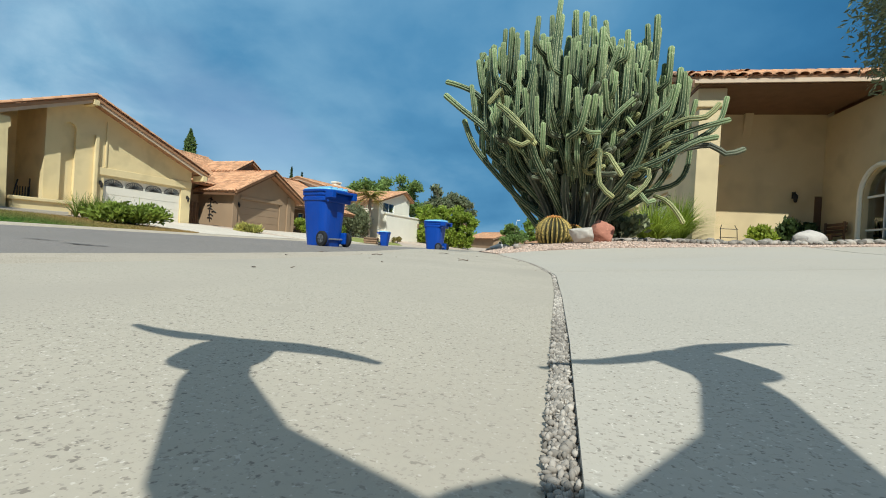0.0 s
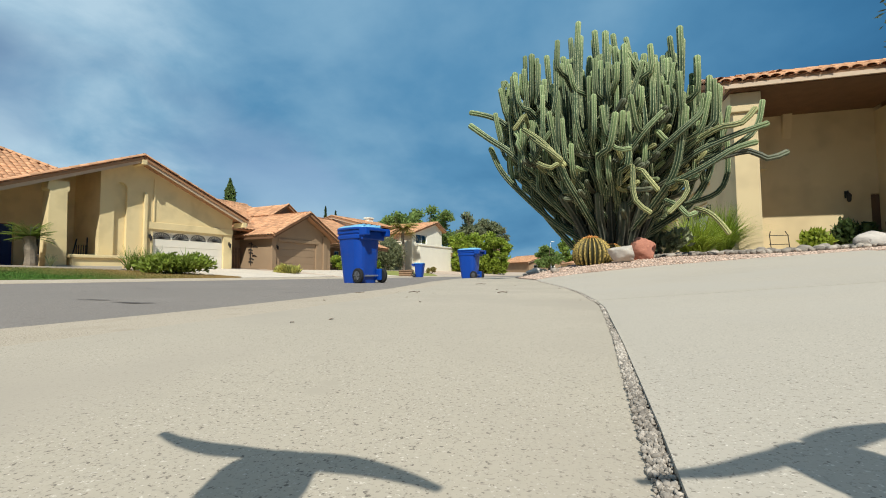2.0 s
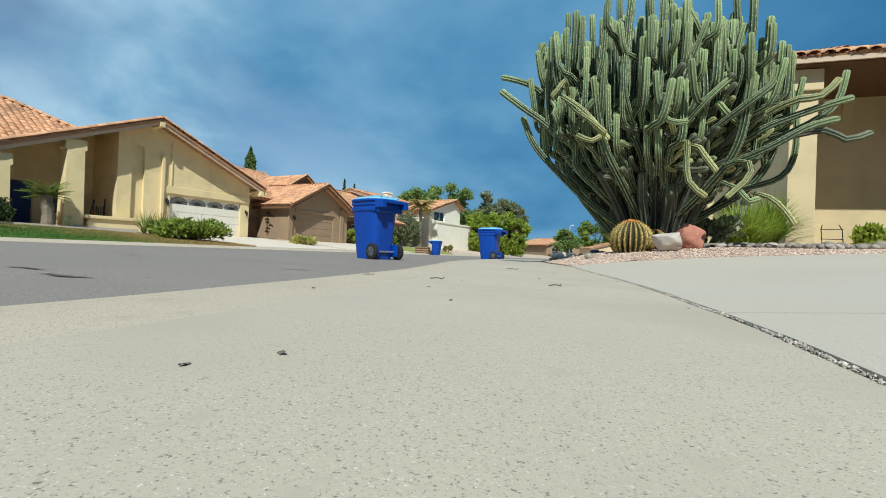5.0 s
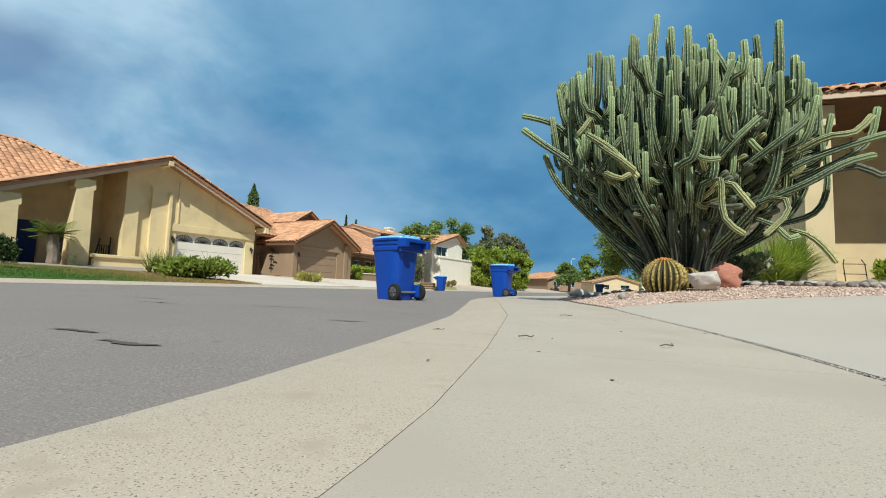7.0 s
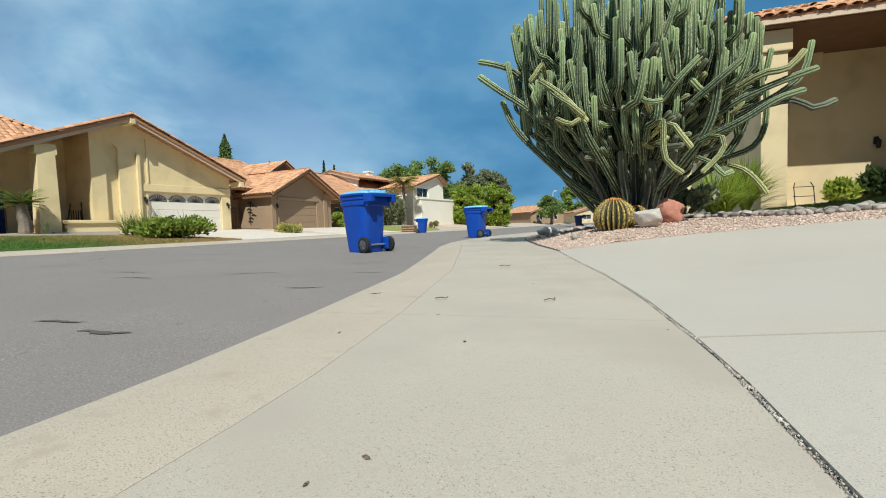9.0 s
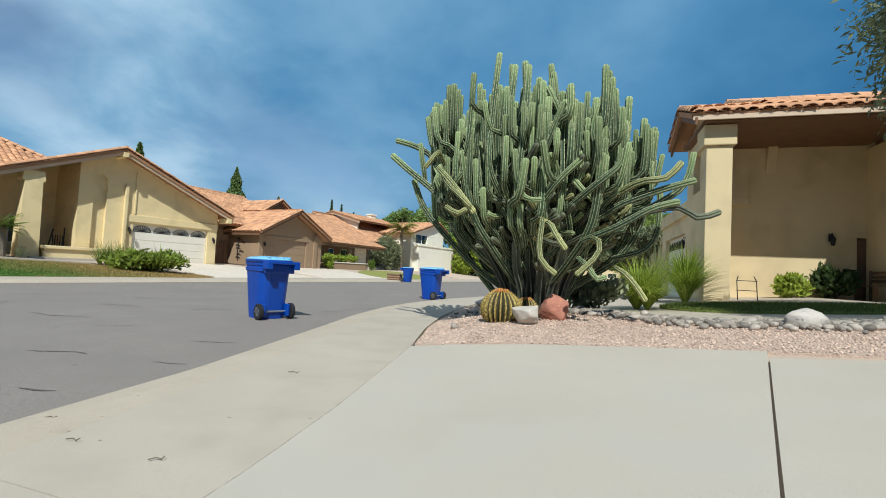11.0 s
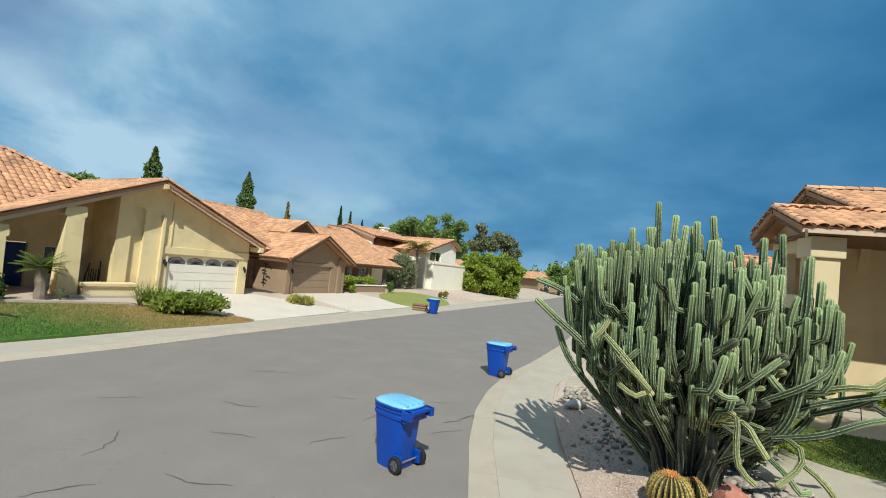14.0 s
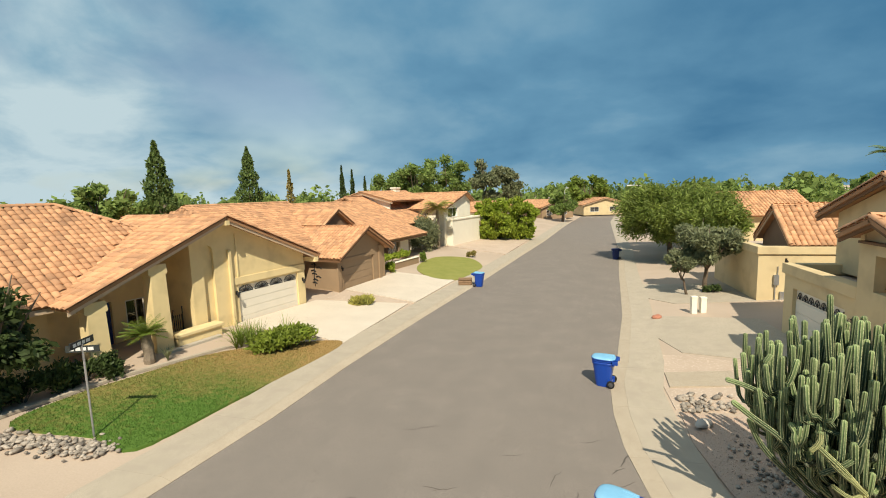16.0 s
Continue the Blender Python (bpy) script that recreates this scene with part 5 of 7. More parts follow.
    # unreadable print on the front
    for x, z, w in ((-.05, .84, .16), (-.05, .80, .16), (-.05, .76, .10)):
        part("print", boxes((x - w / 2, x + w / 2, -.372 + (.9 - z) * .12, -.362 + (.9 - z) * .12, z - .012, z + .012)), M["mark"], b)
    part("arrow_mark", tube(bmesh.new(), [(.16 + .05 * math.cos(a), -.372 + .02, .82 + .05 * math.sin(a)) for a in np.linspace(0, 5.4, 9)], .008, 4), M["mark"], b)
    return b


wheeled_bin(pose(-2.14, 8.68, 0.012, 0, 0, -112), "bright blue plastic wheeled bin standing on the asphalt")
wheeled_bin(pose(-1.72, 16.85, 0.012, 0, 0, -104), "bright blue plastic wheeled bin close to the kerb")
wheeled_bin(pose(-9.55, 34.1, .03, 0, 0, 80), "bright blue plastic wheeled bin beside stacked wood")
wheeled_bin(pose(2.2, 49.2, 0.015, 0, 0, -80), "dark navy plastic wheeled bin at the shaded kerb", "navy", "navy")


# ---- cactus ----
def stem_mesh(pts, r, ribs=8, per=4, tip=.0):
    """A ribbed stem along points; attributes: rib (1 on a crest), young (1 at the tip)."""
    pts = [Vector(p) for p in pts]
    cum = [0.0]
    for a, b in zip(pts, pts[1:]):
        cum.append(cum[-1] + (b - a).length)
    total = cum[-1]
    n = max(6, int(total / .13))
    rings, ribv, young = [], [], []
    vs, fs = [], []
    side = None
    k_all = ribs * per

    def at(s):
        i = 0
        while i < len(cum) - 2 and cum[i + 1] < s:
            i += 1
        f = (s - cum[i]) / max(1e-6, cum[i + 1] - cum[i])
        p0, p1, p2, p3 = pts[max(0, i - 1)], pts[i], pts[i + 1], pts[min(len(pts) - 1, i + 2)]
        return .5 * (2 * p1 + (p2 - p0) * f + (2 * p0 - 5 * p1 + 4 * p2 - p3) * f * f + (3 * p1 - p0 - 3 * p2 + p3) * f ** 3)
    for j in range(n + 4):
        if j <= n:
            s = total * j / n
            g = 1.0
            lift = 0
        else:
            s, q = total, (j - n) / 3
            g, lift = math.cos(q * 1.45), math.sin(q * 1.45) * r * .9
        p = at(min(s, total))
        d = (at(min(s + .03, total)) - at(max(s - .03, 0))).normalized()
        if side is None:
            side = d.orthogonal().normalized()
        side = (side - d * side.dot(d)).normalized()
        up = d.cross(side)
        p = p + d * lift
        base = .82 + .18 * min(1, s / .35)
        pinch = 1 + .05 * noise.noise(Vector((s * 2.2, total * 7, r * 50)))
        for k in range(k_all):
            a = k * math.tau / k_all
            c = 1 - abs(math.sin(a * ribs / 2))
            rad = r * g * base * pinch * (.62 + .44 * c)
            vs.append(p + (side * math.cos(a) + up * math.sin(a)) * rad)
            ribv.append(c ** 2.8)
            young.append(min(1, max(0, (s - total + .55) / .6)))
    for j in range(n + 3):
        for k in range(k_all):
            fs.append((j * k_all + k, j * k_all + (k + 1) % k_all, (j + 1) * k_all + (k + 1) % k_all, (j + 1) * k_all + k))
    fs.append([(n + 3) * k_all + k for k in range(k_all)])
    me = bpy.data.meshes.new("stem")
    me.from_pydata([tuple(v) for v in vs], [], fs)
    for nm, data in (("rib", ribv), ("young", young)):
        at_ = me.attributes.new(nm, "FLOAT", "POINT")
        at_.data.foreach_set("value", data)
    for p in me.polygons:
        p.use_smooth = True
    return me


def great_cactus():
    base = Vector((2.7, 9.75, ground_z(2.7, 9.75) + .02))
    c = thing("columnar_cactus", Matrix.Translation(base), "huge many-stemmed columnar cactus, grey-green with yellowed arms", "cactus")
    rng = np.random.default_rng(11)

    def stem(pts, r, mat="cactus", ribs=6, label=""):
        pts = [(p[0] * (1.07 if p[0] < 0 else .94), p[1], p[2]) for p in pts]
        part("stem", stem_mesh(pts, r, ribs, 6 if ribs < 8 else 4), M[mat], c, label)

    def edge(x):
        """Height of the crown over its width: highest just left of the middle, falling away towards the porch."""
        return float(np.interp(x, [-2.0, -1.7, -1.1, -.5, .1, .6, 1.2, 1.5, 1.85, 2.2], [3.15, 3.6, 3.85, 4.1, 4.0, 3.65, 3.85, 3.1, 2.55, 2.2]))

    def floor_of(u):
        """Height at which the limbs leave the fan and turn upright, by the share of the crown's radius."""
        return .55 + .35 * u + 1.15 * u ** 2.2

    # the crown: columns on a loose grid; the outer and every third one grow from the foot, the others from a limb below
    places = []
    while len(places) < 165:
        x, y = rng.uniform(-1.8, 1.75), rng.uniform(-1.45, 1.5)
        u = math.hypot(x / 1.82, y / 1.5)
        if u < 1 and all((x - p[0]) ** 2 + (y - p[1]) ** 2 > .024 for p in places):
            places.append((x, y, u))
    for i, (x, y, u) in enumerate(places):
        a = math.atan2(y, x)
        zl = floor_of(u) + rng.normal(0, .1)
        short = rng.random() < (.42 if y < -.6 else .22)
        top = edge(x) - .30 * u * u * (1.6 if y < 0 else .8) + rng.normal(-.12, .25) - (rng.uniform(.5, 1.5) if short else 0)
        top = max(top, zl + .55)
        lean = rng.normal(0, .05, 2) + np.array([x, y]) * .03
        j = rng.normal(0, .05, 6)
        up = [(x * .97 + j[0], y * .97 + j[1], zl + .28), (x + lean[0] * .4 + j[2] * .5, y + lean[1] * .4 + j[3] * .5, (zl + .28 + top) / 2), (x + lean[0] + j[4], y + lean[1] + j[5], top)]
        foot = (math.cos(a) * (.08 + .30 * u), math.sin(a) * (.08 + .26 * u), rng.uniform(-.05, .1))
        low = [foot, (x * .40 + j[2], y * .40 + j[3], .12 + zl * .50), (x * .78 + j[4], y * .78 + j[5], zl * .86)]
        if not (u > .72 or i % 3 == 0):
            low = [(x * .62 + j[2], y * .62 + j[3], zl * .78), (x * .84 + j[4], y * .84 + j[5], zl * .95)]
        stem(low + up, rng.uniform(.044, .060), "cactus", 6 + int(rng.integers(0, 2)))
    # leaders that stand above the rest
    for x, y, z in ((-.46, -.3, 4.35), (.12, -.1, 4.4), (-.2, .4, 4.25), (-1.05, -.2, 4.1), (1.2, -.2, 4.15), (1.32, .1, 3.95), (-.75, .3, 4.2), (.35, .5, 4.1), (-1.72, -.1, 3.75)):
        w = rng.normal(0, .05, 4)
        stem([(x * .3, y * .3, .1), (x * .7, y * .7, 1.0), (x * .95, y, 2.0), (x + w[0], y + w[1], 3.1), (x + w[2] * .6, y, z)], rng.uniform(.050, .058), "cactus", 7)
    # short side columns that spring from the flanks and crowd the face
    for i in range(190):
        a = rng.uniform(-3.5, .35) if i % 4 else rng.uniform(0, math.tau)
        u = rng.uniform(.72, 1.03)
        z = floor_of(u) + rng.uniform(-.25, 1.15)
        o = Vector((math.cos(a) * 1.82, math.sin(a) * 1.5, 0)) * u
        d = Vector((math.cos(a + rng.normal(0, .7)), math.sin(a + rng.normal(0, .7)), 0))
        p = o + Vector((0, 0, min(z, edge(o.x) - .7)))
        h = rng.uniform(.28, .95)
        k = rng.uniform(.05, .24)
        stem([p - o * .14 - Vector((0, 0, .2)), p, p + d * k + Vector((0, 0, .12 * h)), p + d * k * rng.uniform(.9, 1.6) + Vector((0, 0, h))], rng.uniform(.038, .054))
    # stout corky trunks packed at the foot
    for i in range(34):
        a = i * 2.39996
        q = .10 + .36 * ((i + .5) / 34) ** .5
        h = rng.uniform(.8, 1.35)
        g = rng.uniform(1.7, 2.5)
        stem([(math.cos(a) * q, math.sin(a) * q, -.12), (math.cos(a) * q * 1.25, math.sin(a) * q * 1.25, .4 * h), (math.cos(a) * q * 1.7, math.sin(a) * q * 1.7, .8 * h), (math.cos(a) * q * g, math.sin(a) * q * g, 1.2 * h)], rng.uniform(.075, .105), "cactus_old")
    # long bare limbs that sweep out low over the street side, with open air under them
    for pts, r in ((((-.3, -.15, .25), (-.95, -.25, .72), (-1.52, -.35, 1.3), (-1.92, -.4, 1.8), (-2.12, -.4, 2.28)), .062),
                   (((-.3, .0, .4), (-.85, -.45, .95), (-1.35, -.55, 1.5), (-1.62, -.6, 2.0), (-2.15, -.6, 2.45), (-2.46, -.6, 2.72)), .066),
                   (((-1.3, -.2, 2.1), (-1.7, -.3, 2.6), (-1.95, -.35, 2.85), (-2.25, -.35, 3.0), (-2.5, -.35, 3.08)), .06),
                   (((-.25, .3, .3), (-.85, .6, .85), (-1.4, .8, 1.55), (-1.75, .85, 2.4), (-1.85, .9, 3.2)), .066),
                   (((-.2, -.4, .4), (-.55, -.95, 1.0), (-.85, -1.3, 1.6), (-1.0, -1.45, 2.5)), .068),
                   (((.2, -.4, .4), (.65, -.95, .95), (.95, -1.3, 1.5), (1.05, -1.45, 2.4)), .068),
                   (((.35, .1, .35), (1.0, .0, .72), (1.45, -.2, 1.05), (1.75, -.3, 1.6), (1.82, -.3, 2.2)), .066),
                   (((.3, .3, .3), (1.0, .5, .7), (1.55, .6, 1.3), (1.85, .6, 2.2)), .066)):
        stem(pts, r * .86, "cactus", 7)
        for k in range(3):
            i = int(rng.integers(len(pts) // 2, len(pts) - 1))
            q = Vector(pts[i]).lerp(Vector(pts[i + 1]), rng.uniform(0, 1))
            if q.x < -1.9:
                continue
            d = Vector((rng.normal(0, .06), rng.normal(0, .08), 0))
            stem([q, q + d + Vector((0, 0, .2)), q + d * 1.5 + Vector((0, 0, rng.uniform(.5, 1.1)))], rng.uniform(.042, .054))
    # forked young shoots at the outer end of the street side
    for pts in (((-1.8, -.3, 2.75), (-1.85, -.35, 3.1), (-1.9, -.35, 3.45), (-1.83, -.35, 3.62)), ((-1.72, -.3, 2.6), (-1.5, -.35, 3.1), (-1.4, -.35, 3.55)), ((-1.9, -.4, 2.2), (-1.98, -.45, 2.7), (-2.02, -.45, 2.95))):
        stem(pts, .05, "cactus", 6)
    # arms that reach sideways towards the porch and turn up
    for pts, m in ((((.95, -1.0, 1.5), (1.35, -1.15, 1.75), (1.9, -1.2, 1.95), (2.35, -1.2, 2.08)), "cactus"), (((1.4, -.9, 1.55), (2.0, -1.0, 1.85), (2.28, -1.0, 2.1), (2.38, -1.0, 2.5)), "cactus"),
                   (((1.5, -.6, 1.65), (2.2, -.75, 1.78), (2.5, -.8, 1.62), (2.78, -.8, 1.7)), "cactus_old"), (((1.2, -1.1, 1.85), (1.6, -1.3, 2.05), (1.95, -1.3, 2.1), (2.15, -1.3, 2.3)), "cactus_yellow"),
                   (((.8, -1.2, 1.2), (1.3, -1.4, 1.4), (1.75, -1.45, 1.65), (2.1, -1.4, 1.75)), "cactus"), (((1.3, -.3, 1.0), (1.8, -.4, 1.15), (2.0, -.4, 1.5), (2.02, -.4, 2.05)), "cactus"),
                   (((.6, -1.3, 1.7), (1.0, -1.5, 2.0), (1.3, -1.5, 2.25), (1.35, -1.5, 2.45)), "cactus")):
        stem(pts, .046, m, 6)
    # slanting stems across the face
    for x0, z0, x1, z1, y in ((-.15, 1.5, .45, 3.2, -1.4), (.6, 2.6, .2, 3.5, -1.3), (-1.45, 2.35, -.8, 1.6, -1.45), (.05, 1.6, .75, 2.35, -1.5), (-.5, 1.9, -.05, 2.6, -1.4), (-1.3, 1.75, -.85, 2.35, -1.4), (-.15, 3.1, .35, 2.9, -1.25), (.45, 2.5, .25, 3.85, -1.0)):
        stem([(x0, y * .85, z0), ((x0 + x1) / 2, y, (z0 + z1) / 2 + .04), (x1, y, z1)], .046, "cactus_yellow" if z1 < z0 else "cactus", 7)
    # yellowed arms that droop on the sunny side
    for i, pts in enumerate((((.1, -1.3, 1.45), (.24, -1.6, 1.5), (.22, -1.75, 1.0), (.28, -1.8, .72), (.52, -1.8, .52)), ((.2, -1.3, 1.4), (.36, -1.65, 1.42), (.5, -1.75, 1.2), (.66, -1.75, .98)), ((.9, -1.2, 1.25), (1.08, -1.5, 1.18), (1.06, -1.6, .92), (.72, -1.68, .58)),
                             ((-.25, -1.3, 1.75), (-.12, -1.6, 1.92), (.05, -1.7, 1.75), (.28, -1.7, 1.75)), ((-1.35, -1.1, 2.35), (-1.42, -1.4, 2.62), (-1.5, -1.5, 2.45), (-1.62, -1.5, 2.3)), ((-1.4, -1.2, 2.3), (-1.15, -1.5, 1.95), (-.9, -1.6, 1.72), (-.7, -1.6, 1.52)),
                             ((1.3, -.9, .85), (1.5, -1.15, .72), (1.7, -1.2, .5), (1.85, -1.2, .28)), ((.75, -1.3, .95), (.95, -1.55, .78), (1.1, -1.6, .58), (1.24, -1.6, .62)), ((-1.1, -1.2, 1.55), (-1.25, -1.5, 1.7), (-1.0, -1.6, 1.55), (-.85, -1.6, 1.62)))):
        a = Vector(pts[0])
        pts = [a] + [a + (Vector(p) - a) * .80 for p in pts[1:]]
        stem(pts, .038, "cactus" if i in (3, 7) else "cactus_yellow", 7, "" if i in (3, 7) else "yellowed drooping arm")
    # knobbly old joints, dried stubs and broken ends between the limbs
    for i in range(120):
        a = rng.uniform(-2.2, .2) if i % 3 else rng.uniform(0, math.tau)
        u = rng.uniform(.55, 1.0)
        z = floor_of(u) * rng.uniform(.75, 1.2) + rng.uniform(-.1, .4)
        p = Vector((math.cos(a) * 1.75 * u, math.sin(a) * 1.5 * u, z))
        d = Vector((math.cos(a + rng.normal(0, .9)), math.sin(a + rng.normal(0, .9)), rng.uniform(-.5, .7))) * rng.uniform(.12, .30)
        stem([p - d * .5, p + d * .4 + Vector((0, 0, .02)), p + d + Vector((0, 0, .07))], rng.uniform(.04, .056), ("cactus_old", "cactus", "cactus_yellow", "cactus_old")[i % 4])
    return c


great_cactus()


def barrel_cactus(x, y, r, label):
    b = thing("barrel_cactus", on(x, y), label, "cactus")
    ribs, per = 22, 4
    vs, fs, rb, yg = [], [], [], []
    rows = 14
    for j in range(rows + 1):
        t = j / rows
        a = -.42 * math.pi / 2 + t * (math.pi / 2 * 1.40)
        for k in range(ribs * per):
            q = k * math.tau / (ribs * per)
            c = .5 + .5 * math.cos(q * ribs)
            rad = r * max(.02, math.cos(a)) * (.70 + .32 * c)
            vs.append((math.cos(q) * rad, math.sin(q) * rad, r * .95 * (math.sin(a) + .62)))
            rb.append(min(1, c ** 3.6))
            yg.append(max(0, (t - .80) * 5))
    w = ribs * per
    for j in range(rows):
        for k in range(w):
            fs.append((j * w + k, j * w + (k + 1) % w, (j + 1) * w + (k + 1) % w, (j + 1) * w + k))
    fs.append([rows * w + k for k in range(w)])
    me = bpy.data.meshes.new("barrel_body")
    me.from_pydata(vs, [], fs)
    for nm, data in (("rib", rb), ("young", yg)):
        me.attributes.new(nm, "FLOAT", "POINT").data.foreach_set("value", data)
    part("barrel_body", me, M["barrel"], b, smooth=True)
    # spine clusters along the ribs
    rng = np.random.default_rng(int(r * 1000))
    blocks = []
    for k in range(ribs):
        q = k * math.tau / ribs
        for j in range(12):
            a = -.3 + j * .15
            p = Vector((math.cos(q) * r * 1.01 * math.cos(a), math.sin(q) * r * 1.01 * math.cos(a), r * .95 * (math.sin(a) + .62)))
            nrm = Vector((math.cos(q) * math.cos(a), math.sin(q) * math.cos(a), math.sin(a)))
            for _ in range(3):
                d = (nrm + Vector(rng.normal(0, .55, 3))).normalized() * r * .10
                s = d.orthogonal().normalized() * .0025
                blocks.append((np.array([p - s, p + s, p + d]), np.array([[0, 1, 2]])))
    part_spines = joined("spine_cover", blocks, M["spine"], b)
    tagged(part_spines, "golden spines", kind="stuff")
    # a tuft of rust-orange buds on the crown
    blocks = []
    bud_v = np.array([(0, 0, 1.5), (1, 0, 0), (0, 1, 0), (-1, 0, 0), (0, -1, 0), (0, 0, -.6)])
    bud_f = np.array([(0, 1, 2), (0, 2, 3), (0, 3, 4), (0, 4, 1), (5, 2, 1), (5, 3, 2), (5, 4, 3), (5, 1, 4)])
    for k in range(46):
        q, d = rng.uniform(0, math.tau), .42 * r * rng.random() ** .6
        p = np.array((math.cos(q) * d, math.sin(q) * d, r * .95 * (math.sqrt(max(0, 1 - (d / r) ** 2)) + .62) - .01 * r))
        blocks.append((bud_v * r * rng.uniform(.05, .09) + p, bud_f))
    tagged(joined("bud_cluster", blocks, M["bud"], b), "rust-orange buds on the crown", kind="stuff")
    return b


barrel_cactus(2.27, 8.72, .32, "golden barrel cactus with yellow spines in the gravel")
barrel_cactus(2.63, 9.0, .21, "smaller golden barrel cactus beside a larger one")


def rock(x, y, sx, sy, sz, mat, label, seed, rz=0, name="rock", group="", sink=.25, lift=0.0, cut=0.0):
    rng = np.random.default_rng(seed)
    bm = pebble(rng, 4 if cut else 3)
    chips = [Vector(rng.normal(0, 1, 3)).normalized() for _ in range(9)]
    for v in bm.verts:
        v.co += v.co.normalized() * .12 * noise.noise(v.co * 3.1 + Vector((seed, 0, 0)))
        if cut:
            for c in chips:
                over = v.co.dot(c) - cut
                if over > 0:
                    v.co -= c * over * .9
            v.co += v.co.normalized() * (.05 * noise.noise(v.co * 5 + Vector((0, seed, 0))) + .03 * noise.noise(v.co * 13))
        v.co = Vector((v.co.x * sx, v.co.y * sy, v.co.z * sz))
    ob = part(name, bm, M[mat], smooth=True)
    ob.matrix_basis = on(x, y, sz * (1 - sink) + lift, rz)
    return tagged(ob, label, "rock", group)


rock(2.72, 8.35, .25, .20, .19, "white_rock", "angular white rock at the edge of the gravel", 3, 20, cut=.64)
rock(3.08, 8.8, .235, .225, .245, "red_rock", "rust-red boulder beside the barrel cactus", 8, 0, cut=.72)
rock(6.45, 9.1, .27, .17, .15, "boulder", "pale rounded boulder at the rock border", 12, 10)
rock(.95, 14.0, .34, .2, .13, "boulder", "flat grey boulder in the gravel", 21, 40)
rock(1.95, 26.4, .30, .2, .12, "red_rock", "low reddish rock in the gravel verge", 23, 40)


# ---- plants ----
def blob_points(rng, blobs, n, shell=.55):
    """Leaf places in ellipsoid clumps (centre, radii), thicker towards the outside."""
    vol = np.array([b[1][0] * b[1][1] * b[1][2] for b in blobs]) ** .75
    pick = rng.choice(len(blobs), n, p=vol / vol.sum())
    d = rng.normal(size=(n, 3))
    d /= np.linalg.norm(d, axis=1, keepdims=True)
    r = (shell + (1 - shell) * rng.random((n, 1))) * (1 + .12 * rng.normal(size=(n, 1)))
    c = np.array([b[0] for b in blobs])[pick]
    s = np.array([b[1] for b in blobs])[pick]
    return c + d * r * s


def tree(name, x, y, height, spread, leaves, size, mat, label, seed, trunk=.16, low=.35, forks=4, category="tree", clumps=26, aspect=2.2, squash=.8, lean=(0, 0), bark="bark", droop=0.0):
    """A tapered trunk with limbs and a crown of many leaves in uneven clumps."""
    rng = np.random.default_rng(seed)
    t = thing(name, on(x, y), label, category)
    bm = bmesh.new()
    top = Vector((lean[0], lean[1], height * (low + .08)))
    tube(bm, [(0, 0, -.15), (lean[0] * .2 + rng.normal(0, .05), lean[1] * .2, top.z * .4), (lean[0] * .6, lean[1] * .6, top.z * .75), top], [trunk * 1.35, trunk, trunk * .9, trunk * .75], 9)
    blobs = []
    for k in range(forks):
        a = k * math.tau / forks + rng.uniform(-.4, .4)
        q = spread * rng.uniform(.45, .75)
        e = Vector((top.x + math.cos(a) * q, top.y + math.sin(a) * q, height * rng.uniform(.62, .88)))
        m = top.lerp(e, .5) + Vector((0, 0, -.1 * height * rng.uniform(-.3, .6)))
        tube(bm, [top - Vector((0, 0, .2)), m, e], [trunk * .6, trunk * .36, trunk * .1], 6)
        for _ in range(2):
            f = m + Vector((rng.normal(0, spread * .3), rng.normal(0, spread * .3), height * .22))
            tube(bm, [m, m.lerp(f, .6) + Vector((0, 0, .1)), f], [trunk * .3, trunk * .18, trunk * .05], 5)
    part("trunk", bm, M[bark], t, smooth=True)
    zc = height * (low + (1 - low) * .52)
    for k in range(clumps):
        a, q = rng.uniform(0, math.tau), spread * rng.random() ** .5 * .78
        z = zc + (height * (1 - low) * .36) * rng.uniform(-1, 1) * math.sqrt(max(.1, 1 - (q / spread) ** 2)) - droop * q
        s = spread * rng.uniform(.2, .36)
        blobs.append(((top.x + math.cos(a) * q, top.y + math.sin(a) * q, z), (s, s, s * squash)))
    pts = blob_points(rng, blobs, leaves, .35)
    cards("crown", pts, size, M[mat], rng, aspect, parent=t, out_from=(0, 0, zc))
    return t


def bush(name, x, y, rx, ry, h, leaves, size, mat, label, seed, clumps=12, aspect=2.4, category="bush", up=.4, rz=0):
    rng = np.random.default_rng(seed)
    t = thing(name, on(x, y, 0, rz), label, category)
    blobs = []
    for k in range(clumps):
        a, q = rng.uniform(0, math.tau), rng.random() ** .5
        s = rng.uniform(.28, .45)
        blobs.append(((math.cos(a) * q * rx * .72, math.sin(a) * q * ry * .72, h * rng.uniform(.3, .72)), (rx * s, ry * s, h * s * .9)))
    pts = blob_points(rng, blobs, leaves, .4)
    pts[:, 2] = np.abs(pts[:, 2])
    bm = bmesh.new()
    for k in range(5):
        b = blobs[k][0]
        tube(bm, [(b[0] * .1, b[1] * .1, -.05), (b[0] * .5, b[1] * .5, b[2] * .5), b], [.03, .022, .01], 5)
    part("twig_frame", bm, M["bark"], t)
    cards("foliage", pts, size, M[mat], rng, aspect, up=up, parent=t, out_from=(0, 0, 0))
    return t


